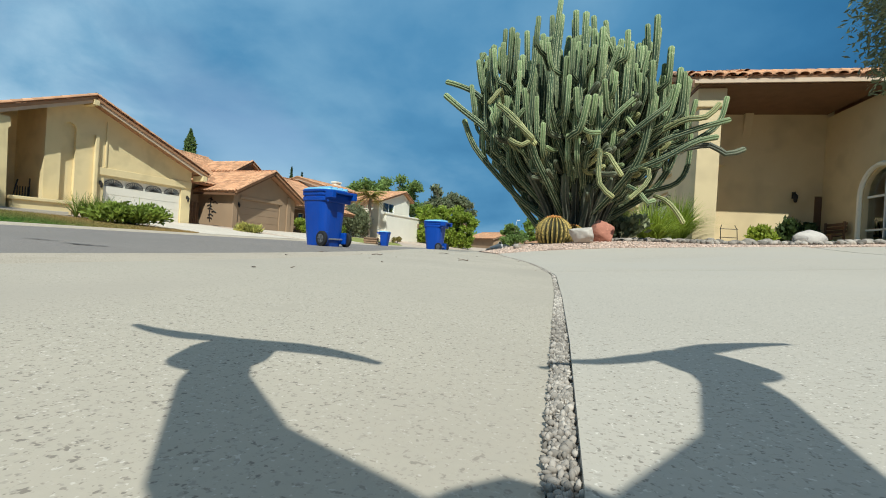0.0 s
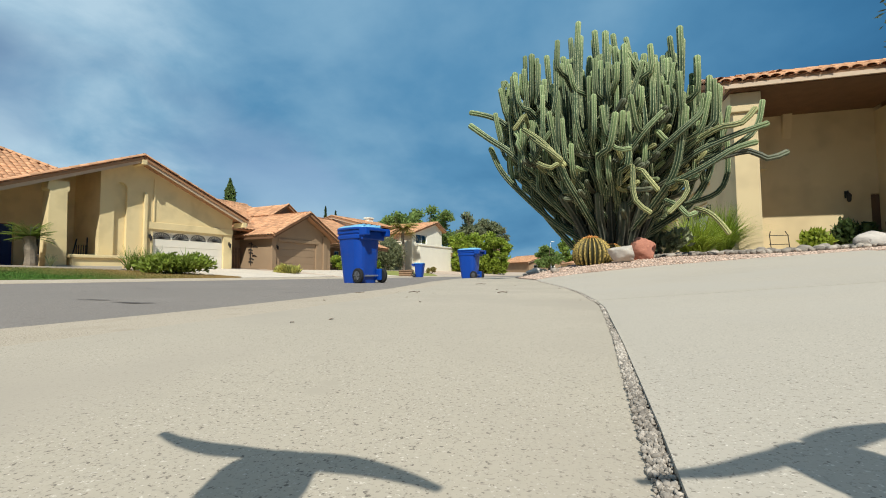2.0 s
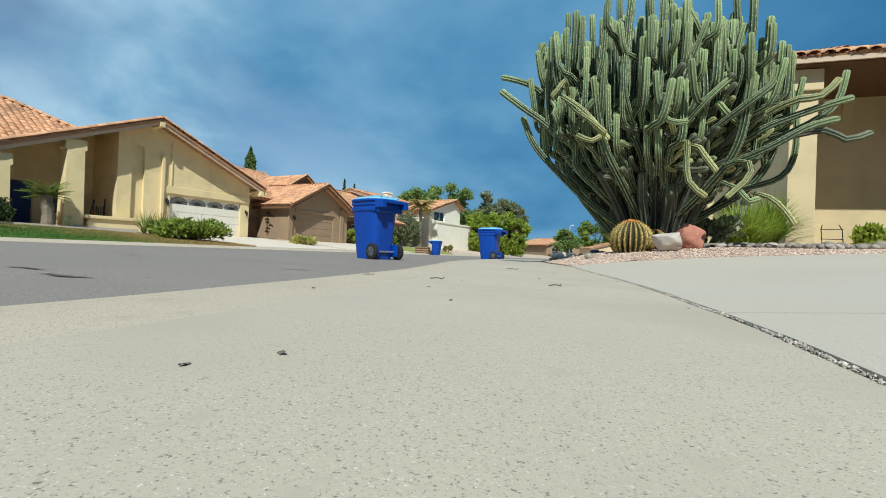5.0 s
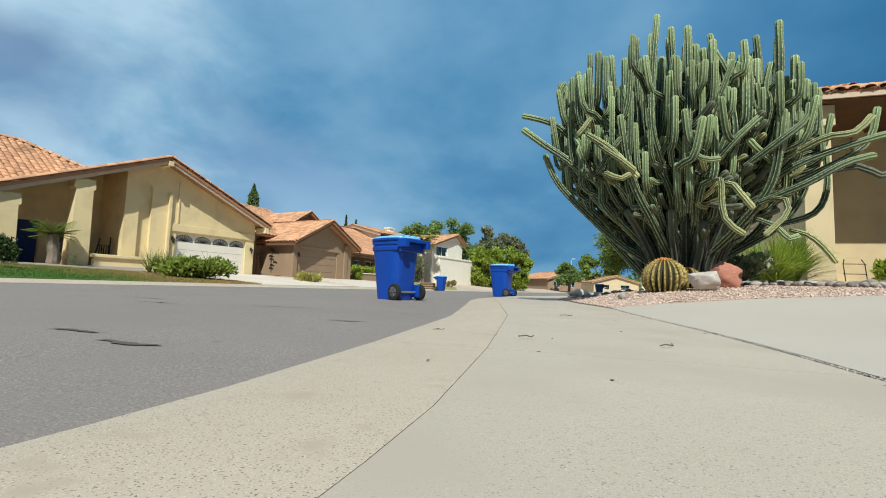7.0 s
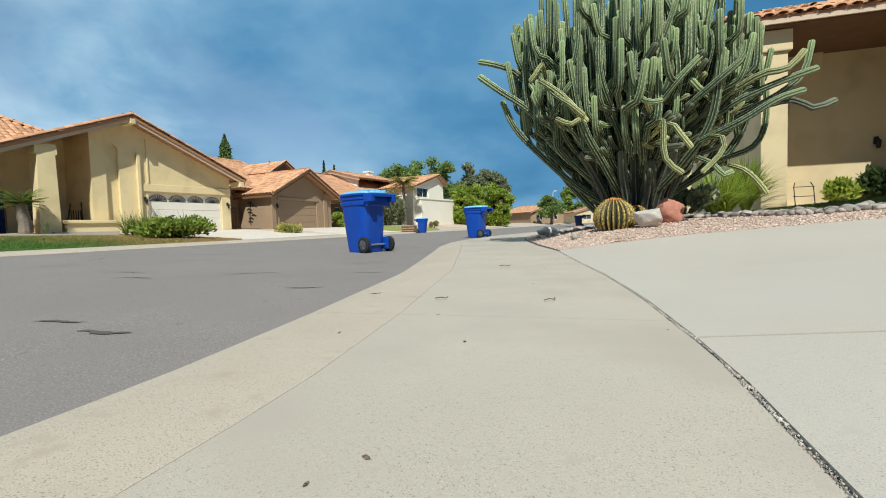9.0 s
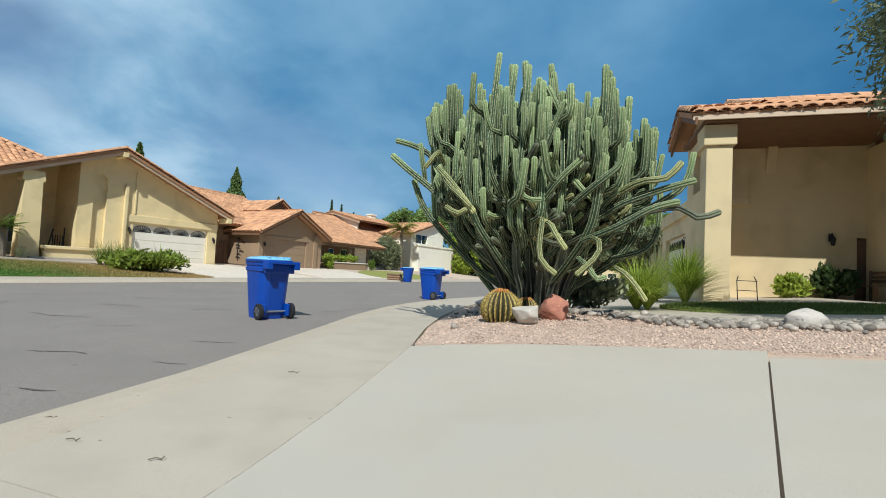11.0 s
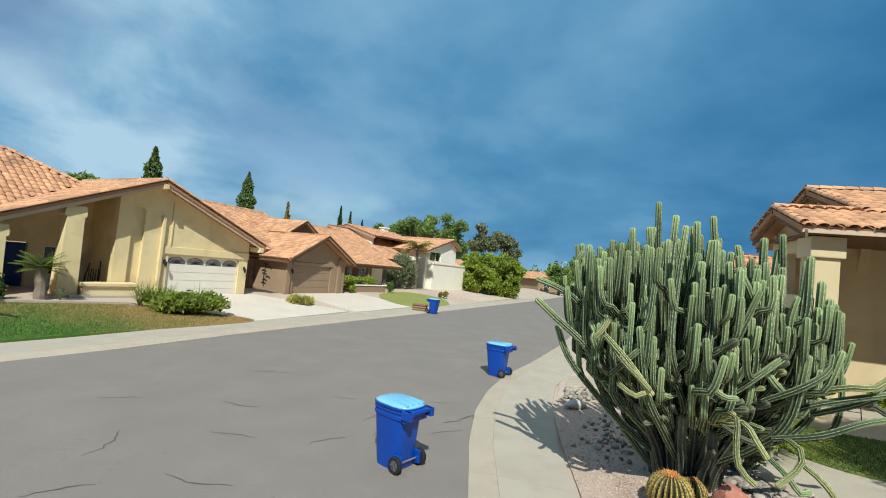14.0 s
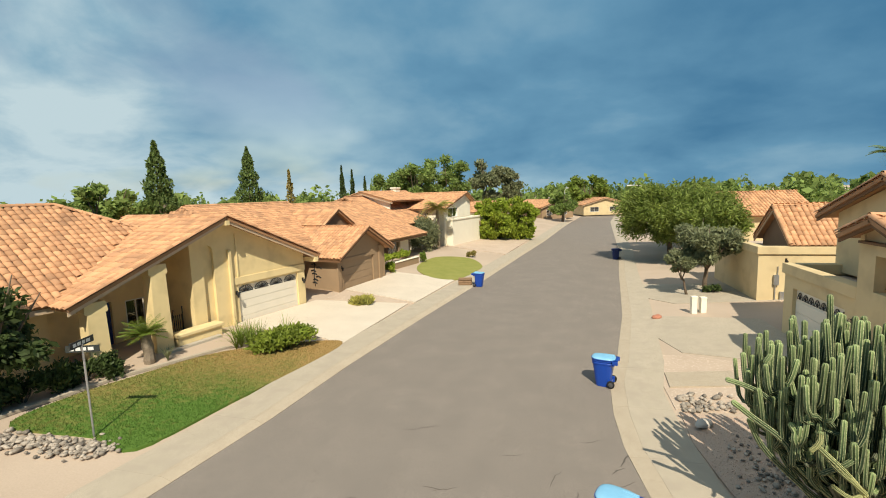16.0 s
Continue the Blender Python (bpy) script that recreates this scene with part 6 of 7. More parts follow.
def blades(rng, foot, tip_len, spread, n, width, arch=.5):
    """Arching strap leaves from one foot, as vertex and face blocks."""
    out = []
    for _ in range(n):
        a = rng.uniform(0, math.tau)
        l = tip_len * rng.uniform(.65, 1.15)
        s = spread * rng.uniform(.25, 1.0)
        d = np.array([math.cos(a), math.sin(a), 0])
        side = np.array([-math.sin(a), math.cos(a), 0]) * width * rng.uniform(.7, 1.3) / 2
        v = []
        for k in range(5):
            t = k / 4
            z = l * (t * (1.25 - arch * t * s / max(spread, .01)) * .9)
            p = np.array(foot) + d * s * l * t ** 1.4 + np.array([0, 0, z])
            w = (1 - t * .92)
            v += [p - side * w, p + side * w]
        out.append((np.array(v), np.array([(2 * k, 2 * k + 1, 2 * k + 3, 2 * k + 2) for k in range(4)])))
    return out


def grass_clump(name, x, y, h, spread, n, width, mat, label, seed, feet=1, area=.2, category="grass", arch=.7):
    rng = np.random.default_rng(seed)
    t = thing(name, on(x, y), label, category)
    bl = []
    for k in range(feet):
        bl += blades(rng, (rng.normal(0, area), rng.normal(0, area), 0), h, spread, n // feet, width, arch)
    tagged(joined("blade_tuft", bl, M[mat], t), kind="stuff")
    return t


def feather_palm(name, x, y, trunk_h, r, fronds, length, mat, label, seed, stiff=.5, trunk_mat="palm_bark", category="palm"):
    """A trunk with a head of arching feather fronds."""
    rng = np.random.default_rng(seed)
    t = thing(name, on(x, y), label, category)
    bm = bmesh.new()
    n = max(3, int(trunk_h / .25))
    tube(bm, [(.05 * math.sin(k * .7), .04 * math.cos(k * .5), -.1 + (trunk_h + .1) * k / n) for k in range(n + 1)], [r * (1.15 if k % 2 else .98) for k in range(n + 1)], 9)
    part("trunk", bm, M[trunk_mat], t)
    for f in range(fronds):
        a = f * 2.39996 + rng.normal(0, .15)
        pitch = rng.uniform(-.25, 1.25)
        l = length * rng.uniform(.8, 1.1)
        d = Vector((math.cos(a), math.sin(a), 0))
        side = Vector((-math.sin(a), math.cos(a), 0))
        spine = []
        for k in range(8):
            s = k / 7
            spine.append(Vector((0, 0, trunk_h)) + d * (l * s * math.cos(pitch * (1 - .3 * s))) + Vector((0, 0, l * (s * math.sin(pitch) - (1 - stiff) * s * s * .9))))
        bl = []
        for k in range(1, 30):
            s = k / 30
            i = min(6, int(s * 7))
            p = spine[i].lerp(spine[i + 1], s * 7 - i)
            w = l * .30 * math.sin(math.pi * min(1, s * .92 + .08)) ** .6
            for sg in (-1, 1):
                tip = p + side * sg * w + d * w * .45 + Vector((0, 0, -w * .22))
                e = d * l * .017
                bl.append((np.array([p - e, p + e, tip]), np.array([[0, 1, 2]])))
        tagged(joined("frond", bl, M[mat], t), kind="stuff")
    return t


# front garden of the yellow house
bush("hedge_shrub", -16.3, 17.9, 2.0, 1.25, 1.0, 4200, .10, "leaf_shrub", "low green shrub mound by the driveway", 31, 16, rz=35)
grass_clump("strap_plant", -17.8, 17.2, 1.25, 1.0, 420, .05, "leaf", "dark green arching strap-leaved plant at the drive", 32, 9, .55, "plant")
feather_palm("sago_palm", -20.25, 14.1, 1.3, .2, 34, 1.0, "leaf", "small sago palm with a shaggy trunk by the porch", 33, .75, category="palm")
for i, (x, y, s) in enumerate(((-20.9, 12.0, .75), (-20.9, 11.0, .8), (-21.3, 10.1, .85), (-21.6, 9.2, .8), (-21.8, 8.4, .85), (-20.2, 12.6, .5))):
    bush("hedge_bush", x, y, s, s, 1.1, 1300, .075, "leaf_dark", "dark clipped bush under the front window", 40 + i, 9)
grass_clump("yucca", -19.75, 14.6, .55, .8, 60, .04, "leaf_olive", "small spiky yucca beside the low porch wall", 47, 1, .02, "plant", .2)
tree("shade_tree", -21.2, 9.2, 5.3, 2.1, 6500, .13, "leaf_dark", "dense dark green tree at the street corner", 50, .14, .12, 5, clumps=26)

# verge planting further along
bush("low_grass", -15.75, 26.0, .95, .75, .5, 1500, .10, "leaf_frond", "low mound of straw-green ornamental grass", 52, 14, 4.5, "grass", 1.2)
bush("ball_bush", -12.9, 47.8, .55, .55, .75, 700, .08, "leaf_dry", "small round yellow-green bush", 53)
bush("olive_bush", -19.3, 50.6, 2.3, 2.3, 4.2, 9000, .12, "leaf_olive", "large rounded grey-green bush by the white house", 54, 26)
feather_palm("queen_palm", -17.7, 51.7, 5.0, .17, 42, 2.5, "leaf_frond", "queen palm with yellowing arching fronds", 55, .3)
for i, (x, y, h) in enumerate(((-13.4, 65.2, 4.2), (-11.9, 66.2, 5.4), (-10.2, 67.0, 4.6), (-8.9, 67.8, 4.0), (-12.6, 64.0, 3.2))):
    tree("hedge_tree", x, y, h + 2.0, 2.5, 5200, .19, "leaf_bright", "bushy bright green tree in a row by the street", 56 + i, .1, .02, 4, clumps=24)
for i, (x, y) in enumerate(((-13.2, 64.0), (-12.2, 65.2), (-10.8, 66.3), (-9.4, 67.2), (-8.6, 68.2))):
    bush("hedge_bush", x, y, 1.6, 1.5, 2.4, 2600, .17, "leaf_bright", "bushy green undergrowth below a row of trees", 64 + i, 16)
planter = thing("planter", house_frame((-18.05, 36.8, .3), (.22, .975)), "low brown stucco garden planter beside the lawn", "planter")
for a in ((0, 4.9, 0, .25, 0, .95), (0, .25, .25, 2.6, 0, .95), (4.65, 4.9, .25, 2.6, 0, .95)):
    part("planter_wall", boxes(a, bevel=.02), M["stucco_b"], planter)
part("coping", boxes((-.06, 4.96, -.06, .31, .95, 1.03), bevel=.02), M["stucco_w"], planter)
part("planter_soil", boxes((.25, 4.65, .25, 2.6, .3, .78)), M["soil"], planter)
for i in range(4):
    bush("planter_bush", -18.3 + .24 * i - .5, 37.5 + 1.1 * i, .65, .6, .75, 600, .08, "leaf_bright", "low bright bush growing in the planter", 70 + i).location.z += .6
bush("entry_bush", -17.9, 36.1, .55, .5, .95, 700, .09, "leaf_bright", "bright green bush beside the garage corner", 75)
bush("entry_bush", -16.7, 42.0, .45, .45, 1.1, 600, .08, "leaf", "narrow green bush at the end of the planter", 76)

# stacked firewood by the far bin
pile = thing("firewood_stack", on(-10.75, 34.4, 0, 10), "small stack of weathered split firewood", "firewood")
rngw = np.random.default_rng(5)
for i in range(14):
    r, c = divmod(i, 5)
    part("log", tube(bmesh.new(), [(-.5 + rngw.normal(0, .03), -.45 + c * .2, .1 + r * .17), (.5 + rngw.normal(0, .03), -.45 + c * .2 + rngw.normal(0, .02), .1 + r * .17)], .085, 7), M["wood"], pile)

# right-hand verge
tree("mesquite_tree", 6.9, 47.5, 7.4, 4.9, 38000, .10, "leaf_mesquite", "spreading mesquite tree with feathery green crown", 80, .17, .16, 5, clumps=52, aspect=5)
tree("mesquite_tree", 8.9, 43.0, 6.8, 3.6, 20000, .10, "leaf_mesquite", "feathery grey-green tree behind the verge", 81, .15, .16, 4, clumps=30, aspect=3.5)
tree("mesquite_tree", 8.8, 56.0, 7.8, 4.6, 12000, .18, "leaf_mesquite", "tall feathery tree further up the street", 82, .17, .3, 4, clumps=30, aspect=3.5)
ol = tree("olive_tree", 6.1, 32.6, 5.0, 2.2, 13000, .10, "leaf_olive", "grey-green olive tree with a forked trunk", 83, .14, .26, 3, clumps=30, aspect=3.2)
tree("olive_tree", 4.8, 31.9, 3.1, 1.15, 5000, .09, "leaf_olive", "small rounded olive tree beside a larger one", 84, .07, .3, 3, clumps=14, aspect=3.2, lean=(-.35, 0))
bush("low_bush", 6.3, 32.2, .6, .6, .6, 500, .09, "leaf_dark", "low dark bush at the foot of an olive", 85)
for x, y, h in ((4.0, 27.2, 1.0), (4.5, 27.3, .9)):
    ped = thing("utility_pedestal", on(x, y, -.02, 12), "pale square utility pedestal in the verge", "pedestal", "utility pedestals")
    part("post", boxes((-.15, .15, -.12, .12, 0, h - .1), bevel=.015), M["stucco_w"], ped)
    part("cap", boxes((-.17, .17, -.14, .14, h - .1, h), bevel=.025), M["stucco_w"], ped)

# planting by the porch
grass_clump("fountain_plant", 4.6, 12.0, 1.25, 1.15, 900, .028, "leaf_bright", "low yellow-green fountain plant with arching blades", 90, 3, .10, "plant", .95)
grass_clump("fountain_plant", 6.0, 14.5, 1.6, .85, 1000, .030, "leaf_bright", "tall arching green fountain plant near the porch pier", 91, 3, .10, "plant", .85)
grass_clump("yucca", 5.7, 15.6, 1.5, .45, 70, .05, "leaf_olive", "spiky grey-green yucca beside the pier", 92, 2, .1, "plant", .25)
bush("porch_bush", 9.0, 16.6, .55, .45, .62, 900, .10, "leaf_bright", "low bright green bush under the porch wall", 93)
bush("porch_bush", 10.2, 17.0, .7, .5, .95, 1200, .10, "leaf_dark", "dark leafy bush under the porch wall", 94)
bush("ground_bush", 3.75, 10.6, .6, .5, .75, 900, .07, "leaf_olive", "grey-green bush at the foot of the cactus", 95)
tree("olive_tree", 9.95, 8.1, 7.2, 2.8, 90000, .036, "leaf_olive", "large olive tree with hanging grey-green branches", 96, .2, .30, 5, clumps=52, aspect=3.4, lean=(-.45, .1), droop=.42)


def porch_bench(x, y, rz):
    """A small slatted bench on four legs with a low back."""
    b = thing("bench", on(x, y) @ Matrix.Rotation(rz, 4, "Z"), "small dark wooden bench by the porch wall", "bench")
    for k in range(4):
        part("seat_slat", boxes((-.5, .5, -.2 + .1 * k, -.12 + .1 * k, .40, .43), bevel=.006), M["trim"], b)
    for k in range(3):
        part("back_slat", boxes((-.5, .5, .19, .22, .52 + .11 * k, .60 + .11 * k), bevel=.006), M["trim"], b)
    for sx in (-.45, .45):
        part("leg", boxes((sx - .03, sx + .03, -.2, -.14, 0, .40), bevel=.006), M["trim"], b)
        part("leg", boxes((sx - .03, sx + .03, .14, .188, 0, .85), bevel=.006), M["trim"], b)


porch_bench(10.85, 16.55, -math.pi / 2)


# ---- iron porch furniture ----
def iron_chair(m):
    c = thing("iron_chair", m, "dark wrought-iron garden chair on the porch", "chair", "porch chairs")
    part("seat", boxes((-.22, .22, -.22, .22, .42, .45), bevel=.01), M["iron"], c)
    for x in (-.2, .2):
        for y in (-.2, .2):
            part("leg", tube(bmesh.new(), [(x, y, 0), (x * .95, y * .95, .42)], .014, 6), M["iron"], c)
    bm = tube(bmesh.new(), [(-.21, .21, .43), (-.21, .27, .7), (-.15, .3, .92), (0, .31, .97), (.15, .3, .92), (.21, .27, .7), (.21, .21, .43)], .014, 6)
    part("back_frame", bm, M["iron"], c)
    for x in (-.12, -.04, .04, .12):
        part("back_bar", tube(bmesh.new(), [(x, .21, .44), (x, .28, .7), (x, .305, .93)], .009, 5), M["iron"], c)
    return c


iron_chair(on(11.9, 16.2, .03) @ pose(0, 0, 0, 0, 0, 120))
iron_chair(on(12.0, 15.2, .03) @ pose(0, 0, 0, 0, 0, 60))
rack = thing("plant_stand", on(7.5, 15.1, .03), "thin rusty iron plant stand beside the porch pier", "stand")
for x in (-.22, .22):
    part("leg", tube(bmesh.new(), [(x, -.1, 0), (x, 0, .5), (x * .8, .05, .62)], .012, 5), M["iron"], rack)
for z in (.25, .5):
    part("rail", tube(bmesh.new(), [(-.24, -.02, z), (.24, -.02, z)], .01, 5), M["iron"], rack)


# ---- street furniture ----
sign = thing("street_sign", pose(-17.15, 9.35, .12, 0, 0, 20), "street name sign on a thin galvanised pole", "sign")
part("pole", tube(bmesh.new(), [(0, 0, 0), (0, 0, 3.15)], .03, 8), M["steel"], sign)
for ang, z in ((0, 3.0), (88, 3.2)):
    m = Matrix.Rotation(radians(ang), 4, "Z")
    bm = boxes((-.48, .48, -.012, .012, z - .1, z + .1))
    bm.transform(m)
    blade = part("sign_blade", bm, M["sign"], sign)
    for k, w in ((-.3, .12), (-.12, .14), (.06, .1), (.24, .16)):
        for yy in (-.016, .016):
            b = boxes((k - w / 2, k + w / 2, yy - .002, yy + .002, z - .05, z + .05))
            b.transform(m)
            part("print", b, M["sign_bar"], blade)


def street_lamp(x, y, h, arm, label):
    s = thing("street_lamp", on(x, y), label, "street lamp", "street lamps")
    part("pole", tube(bmesh.new(), [(0, 0, -.1), (0, 0, h * .5), (0, 0, h)], [.1, .085, .06], 8), M["white"], s)
    part("arm", tube(bmesh.new(), [(0, 0, h - .1), (arm * .25, 0, h + .35), (arm * .6, 0, h + .5), (arm, 0, h + .5)], .045, 6), M["white"], s)
    part("lantern", boxes((arm - .45, arm + .3, -.15, .15, h + .42, h + .58), bevel=.04), M["white"], s)
    return s


street_lamp(9.3, 76, 7.0, -2.2, "white street lamp with a curved arm over trees")
street_lamp(-2.6, 108, 7.2, .6, "white street lamp pole at the far bend")

# ---- far houses ----
plain_house(house_frame((-13.4, 84, .5), (.2, .98)), 9, 12, 3.2, 1.9, "stucco_w", "white stucco house far along the street")
plain_house(house_frame((-8.0, 112, .4), (.75, .66)), 10, 12, 2.9, 1.8, "stucco_b", "pale house with clay roof at the bend")
plain_house(house_frame((2.5, 128, .3), (.95, .3)), 12, 12, 2.9, 1.8, "stucco_c", "cream house with clay roof at the bend")
plain_house(house_frame((11.5, 60, .6), (.1, -.99)), 8, 9, 3.6, 2.3, "stucco_c", "cream house with clay roof behind the trees")
plain_house(house_frame((-38, 34, .6), (.2, .98)), 11, 12, 3.3, 2.4, "stucco_b", "house with clay roof in the next street")
plain_house(house_frame((-42, 56, .6), (.2, .98)), 12, 12, 3.3, 2.4, "stucco_w", "house with clay roof in the next street")
plain_house(house_frame((-46, 14, .6), (.2, .98)), 12, 12, 3.0, 2.2, "stucco_c", "house with clay roof in the next street")

# ---- far trees that stand out on the skyline ----
def cypress(x, y, h, r, mat, label, seed, leaves=5200):
    rng = np.random.default_rng(seed)
    t = thing("cypress", on(x, y), label, "tree")
    part("trunk", tube(bmesh.new(), [(0, 0, -.1), (0, 0, h * .3), (0, 0, h * .9)], [.2, .15, .03], 7), M["bark"], t)
    z = h * (.06 + .94 * rng.random(leaves) ** 1.25)
    a0 = rng.uniform(0, math.tau)
    rr = r * np.clip(1 - z / h, 0, 1) ** .8 * np.minimum(1, .35 + z / (.16 * h)) * (.5 + .55 * rng.random(leaves)) * (1 + .18 * np.sin(z * 2.7 + a0))
    a = rng.uniform(0, math.tau, leaves)
    cards("crown", np.stack([np.cos(a) * rr, np.sin(a) * rr, z], 1), .20, M[mat], rng, 2.4, up=1.5, parent=t)
    return t


cypress(-47.5, 56.6, 14.2, 3.2, "leaf_conifer", "pointed conifer on the skyline", 110)
cypress(-47.0, 40.6, 13.4, 3.0, "leaf_conifer", "tall ragged conifer on the skyline", 111)
cypress(-41.5, 74, 12.2, 1.15, "leaf_dark", "slim dark cypress on the skyline", 112, 1500)
cypress(-40.0, 75, 11.4, 1.0, "leaf_dark", "slim dark cypress on the skyline", 113, 1300)
cypress(-38.0, 76, 10.2, .85, "leaf_dark", "slim dark cypress on the skyline", 114, 1200)
cypress(-47.0, 66.0, 11.5, 1.3, "leaf_dry", "slim yellowing conifer on the skyline", 115, 1200)
tree("skyline_tree", -46, 33.5, 9.4, 3.0, 3200, .3, "leaf_far", "round green tree behind the roofs", 116, .2, .25, 4, clumps=18)
tree("skyline_tree", -48, 38, 6.8, 3.2, 2600, .3, "leaf_far", "round green tree behind the roofs", 117, .2, .15, 4, clumps=16)
for i, (x, y, h, s) in enumerate(((-33, 90, 15.5, 5.4), (-27, 94, 16.0, 5.2), (-38, 92, 13.0, 5.0), (-20, 104, 17.0, 4.6), (-15.5, 108, 13.5, 3.8))):
    tree("skyline_tree", x, y, h, s, 6000, .30, "leaf_far" if i < 3 else "leaf_olive", "tall leafy tree behind the white house", 120 + i, .25, .2, 4, clumps=22)
for i, (x, y, h) in enumerate(((-66, 30, 9.5), (-68, 31, 9.8), (-52, 46, 7.2), (16.5, 34, 8.2))):
    feather_palm("fan_palm", x, y, h, .2, 26, 1.5, "leaf_far", "tall palm on the skyline", 130 + i, .35)
tree("skyline_tree", 4.0, 140, 12, 6.0, 3600, .42, "leaf", "large green tree at the end of the street", 140, .3, .15, 4, clumps=20)
tree("skyline_tree", -3.0, 108, 7, 3.6, 4200, .3, "leaf_far", "leafy green tree by the far bend", 141, .3, .15, 4, clumps=16)

# the tree line along the horizon
rngf = np.random.default_rng(77)
pts = []
for i in range(430):
    a = rngf.uniform(-1.9, 1.15)
    d = rngf.uniform(120, 330)
    x, y = math.sin(a) * d, math.cos(a) * d
    if -12 < x - (along(R_EDGE, y) + along(L_EDGE, y)) / 2 < 12 and y < 150:
        continue
    h = rngf.uniform(4.5, 10.5)
    s = rngf.uniform(2.5, 6.0)
    n = 150
    q = rngf.normal(size=(n, 3))
    q /= np.linalg.norm(q, axis=1, keepdims=True)
    lump = 1 + .25 * np.sin(q[:, :1] * 5 + i) * np.cos(q[:, 1:2] * 4 + i)
    pts.append(np.array([x, y, .5 + h * .5]) + q * lump * np.array([s, s, h * .52]) * (.6 + .45 * rngf.random((n, 1))))
far = cards("far_woods", np.concatenate(pts), 1.25, M["leaf_far"], rngf, 1.5)
tagged(far, "belt of distant green trees along the horizon", "trees", kind="stuff")

# ---- stones ----
stone_meshes = []
for k in range(7):
    bm = pebble(np.random.default_rng(200 + k), 2)
    me = bpy.data.meshes.new("river_stone")
    bm.to_mesh(me)
    bm.free()
    finish(me, M["river"], True)
    stone_meshes.append(me)
rs = np.random.default_rng(21)


stone_arrays = [arrays(pebble(np.random.default_rng(200 + k), 2)) for k in range(7)]


def stones(n, single, place, lo, hi, group, label):
    """The first ones are things of their own, the rest lie joined between them."""
    rest = []
    for i in range(n):
        x, y = place()
        s = rs.uniform(lo, hi) * (1.5 if rs.random() < .12 else 1)
        kind = int(rs.integers(0, 7))
        m = Matrix.LocRotScale((x, y, ground_z(x, y) + .03 + s * .28), Euler((rs.uniform(-.3, .3), rs.uniform(-.3, .3), rs.uniform(0, 6.3))), (s * rs.uniform(.8, 1.3), s * rs.uniform(.7, 1.1), s * rs.uniform(.5, .8)))
        if i >= single:
            v, f = stone_arrays[kind]
            rest.append((v @ np.array(m.to_3x3()).T + np.array(m.translation), f))
            continue
        ob = new("stone", stone_meshes[kind])
        ob.matrix_basis = m
        tagged(ob, label, "stone", group)
    tagged(joined("small_stones", rest, M["river_joined"], smooth=True), "small river stones lying between larger ones", "stones", kind="stuff")


border = [(3.3, 10.3), (3.75, 9.75), (4.9, 9.0), (6.6, 8.95), (8.4, 9.2), (9.9, 9.5)]


def along_border():
    t = rs.uniform(0, 1) * (len(border) - 1)
    i = min(int(t), len(border) - 2)
    a, b = border[i], border[i + 1]
    return a[0] + (b[0] - a[0]) * (t - i) + rs.normal(0, .1), a[1] + (b[1] - a[1]) * (t - i) + rs.normal(0, .24)


stones(620, 130, along_border, .028, .075, "river stones in the border", "rounded grey and tan river stone in the border")
stones(60, 40, lambda: (rs.uniform(.6, 2.3), rs.uniform(14.85, 16.2)), .05, .11, "river stones in the bed", "rounded pale river stone in the planting bed")
stones(120, 50, lambda: (1.9 + rs.normal(0, .45), 12.0 + rs.normal(0, .9)), .03, .065, "river stones behind the cactus", "rounded grey river stone behind the cactus")


def by_sign():
    t = rs.uniform(0, 1)
    return -20.2 + 4.1 * t + rs.normal(0, .12), 8.15 + .75 * t + rs.normal(0, .24)


stones(330, 130, by_sign, .04, .085, "stones at the corner", "pale rounded stone heaped at the street corner")

# crushed gravel: loose stones on the bed
chips = []
shapes = [arrays(pebble(np.random.default_rng(300 + k), 1)) for k in range(5)]
rg = np.random.default_rng(31)
while len(chips) < 15000:
    x, y = rg.uniform(.6, 11.5), rg.uniform(6.5, 14.6)
    if not inside(gravel_poly, x, y) or rg.random() > (1.0 if y < 9.6 else .35):
        continue
    v, f = shapes[int(rg.integers(0, 5))]
    s = rg.uniform(.007, .018)
    a = rg.uniform(0, 6.3)
    c_, s_ = math.cos(a), math.sin(a)
    w = v * np.array([s * rg.uniform(.8, 1.5), s, s * .7])
    w = np.stack([w[:, 0] * c_ - w[:, 1] * s_, w[:, 0] * s_ + w[:, 1] * c_, w[:, 2]], 1) + np.array([x, y, ground_z(x, y) + .016])
    chips.append((w, f))
tagged(joined("gravel", chips, M["stone_bit"]), "loose pink crushed gravel stones on the bed", "gravel", kind="stuff")
# grit that fills the joint by the start
grit = []
for k in range(13000):
    yy = rg.uniform(.3, 1.6) if k < 9000 else rg.uniform(1.6, 6.9)
    x = along(P_EDGE, yy) + min(max(rg.normal(.0035, .004), -.004), .011)
    v, f = shapes[int(rg.integers(0, 5))]
    s = rg.uniform(.0007, .0023) * (1 if yy < 2 else 1.7)
    grit.append((v * s * rg.uniform(.5, 1.5, 3) + np.array([x, yy, ground_z(x, yy) + .0125 + rg.uniform(0, .0045)]), f))
tagged(joined("grit", grit, M["grit"]), "loose grit lying in the pavement joint", "grit", kind="stuff")


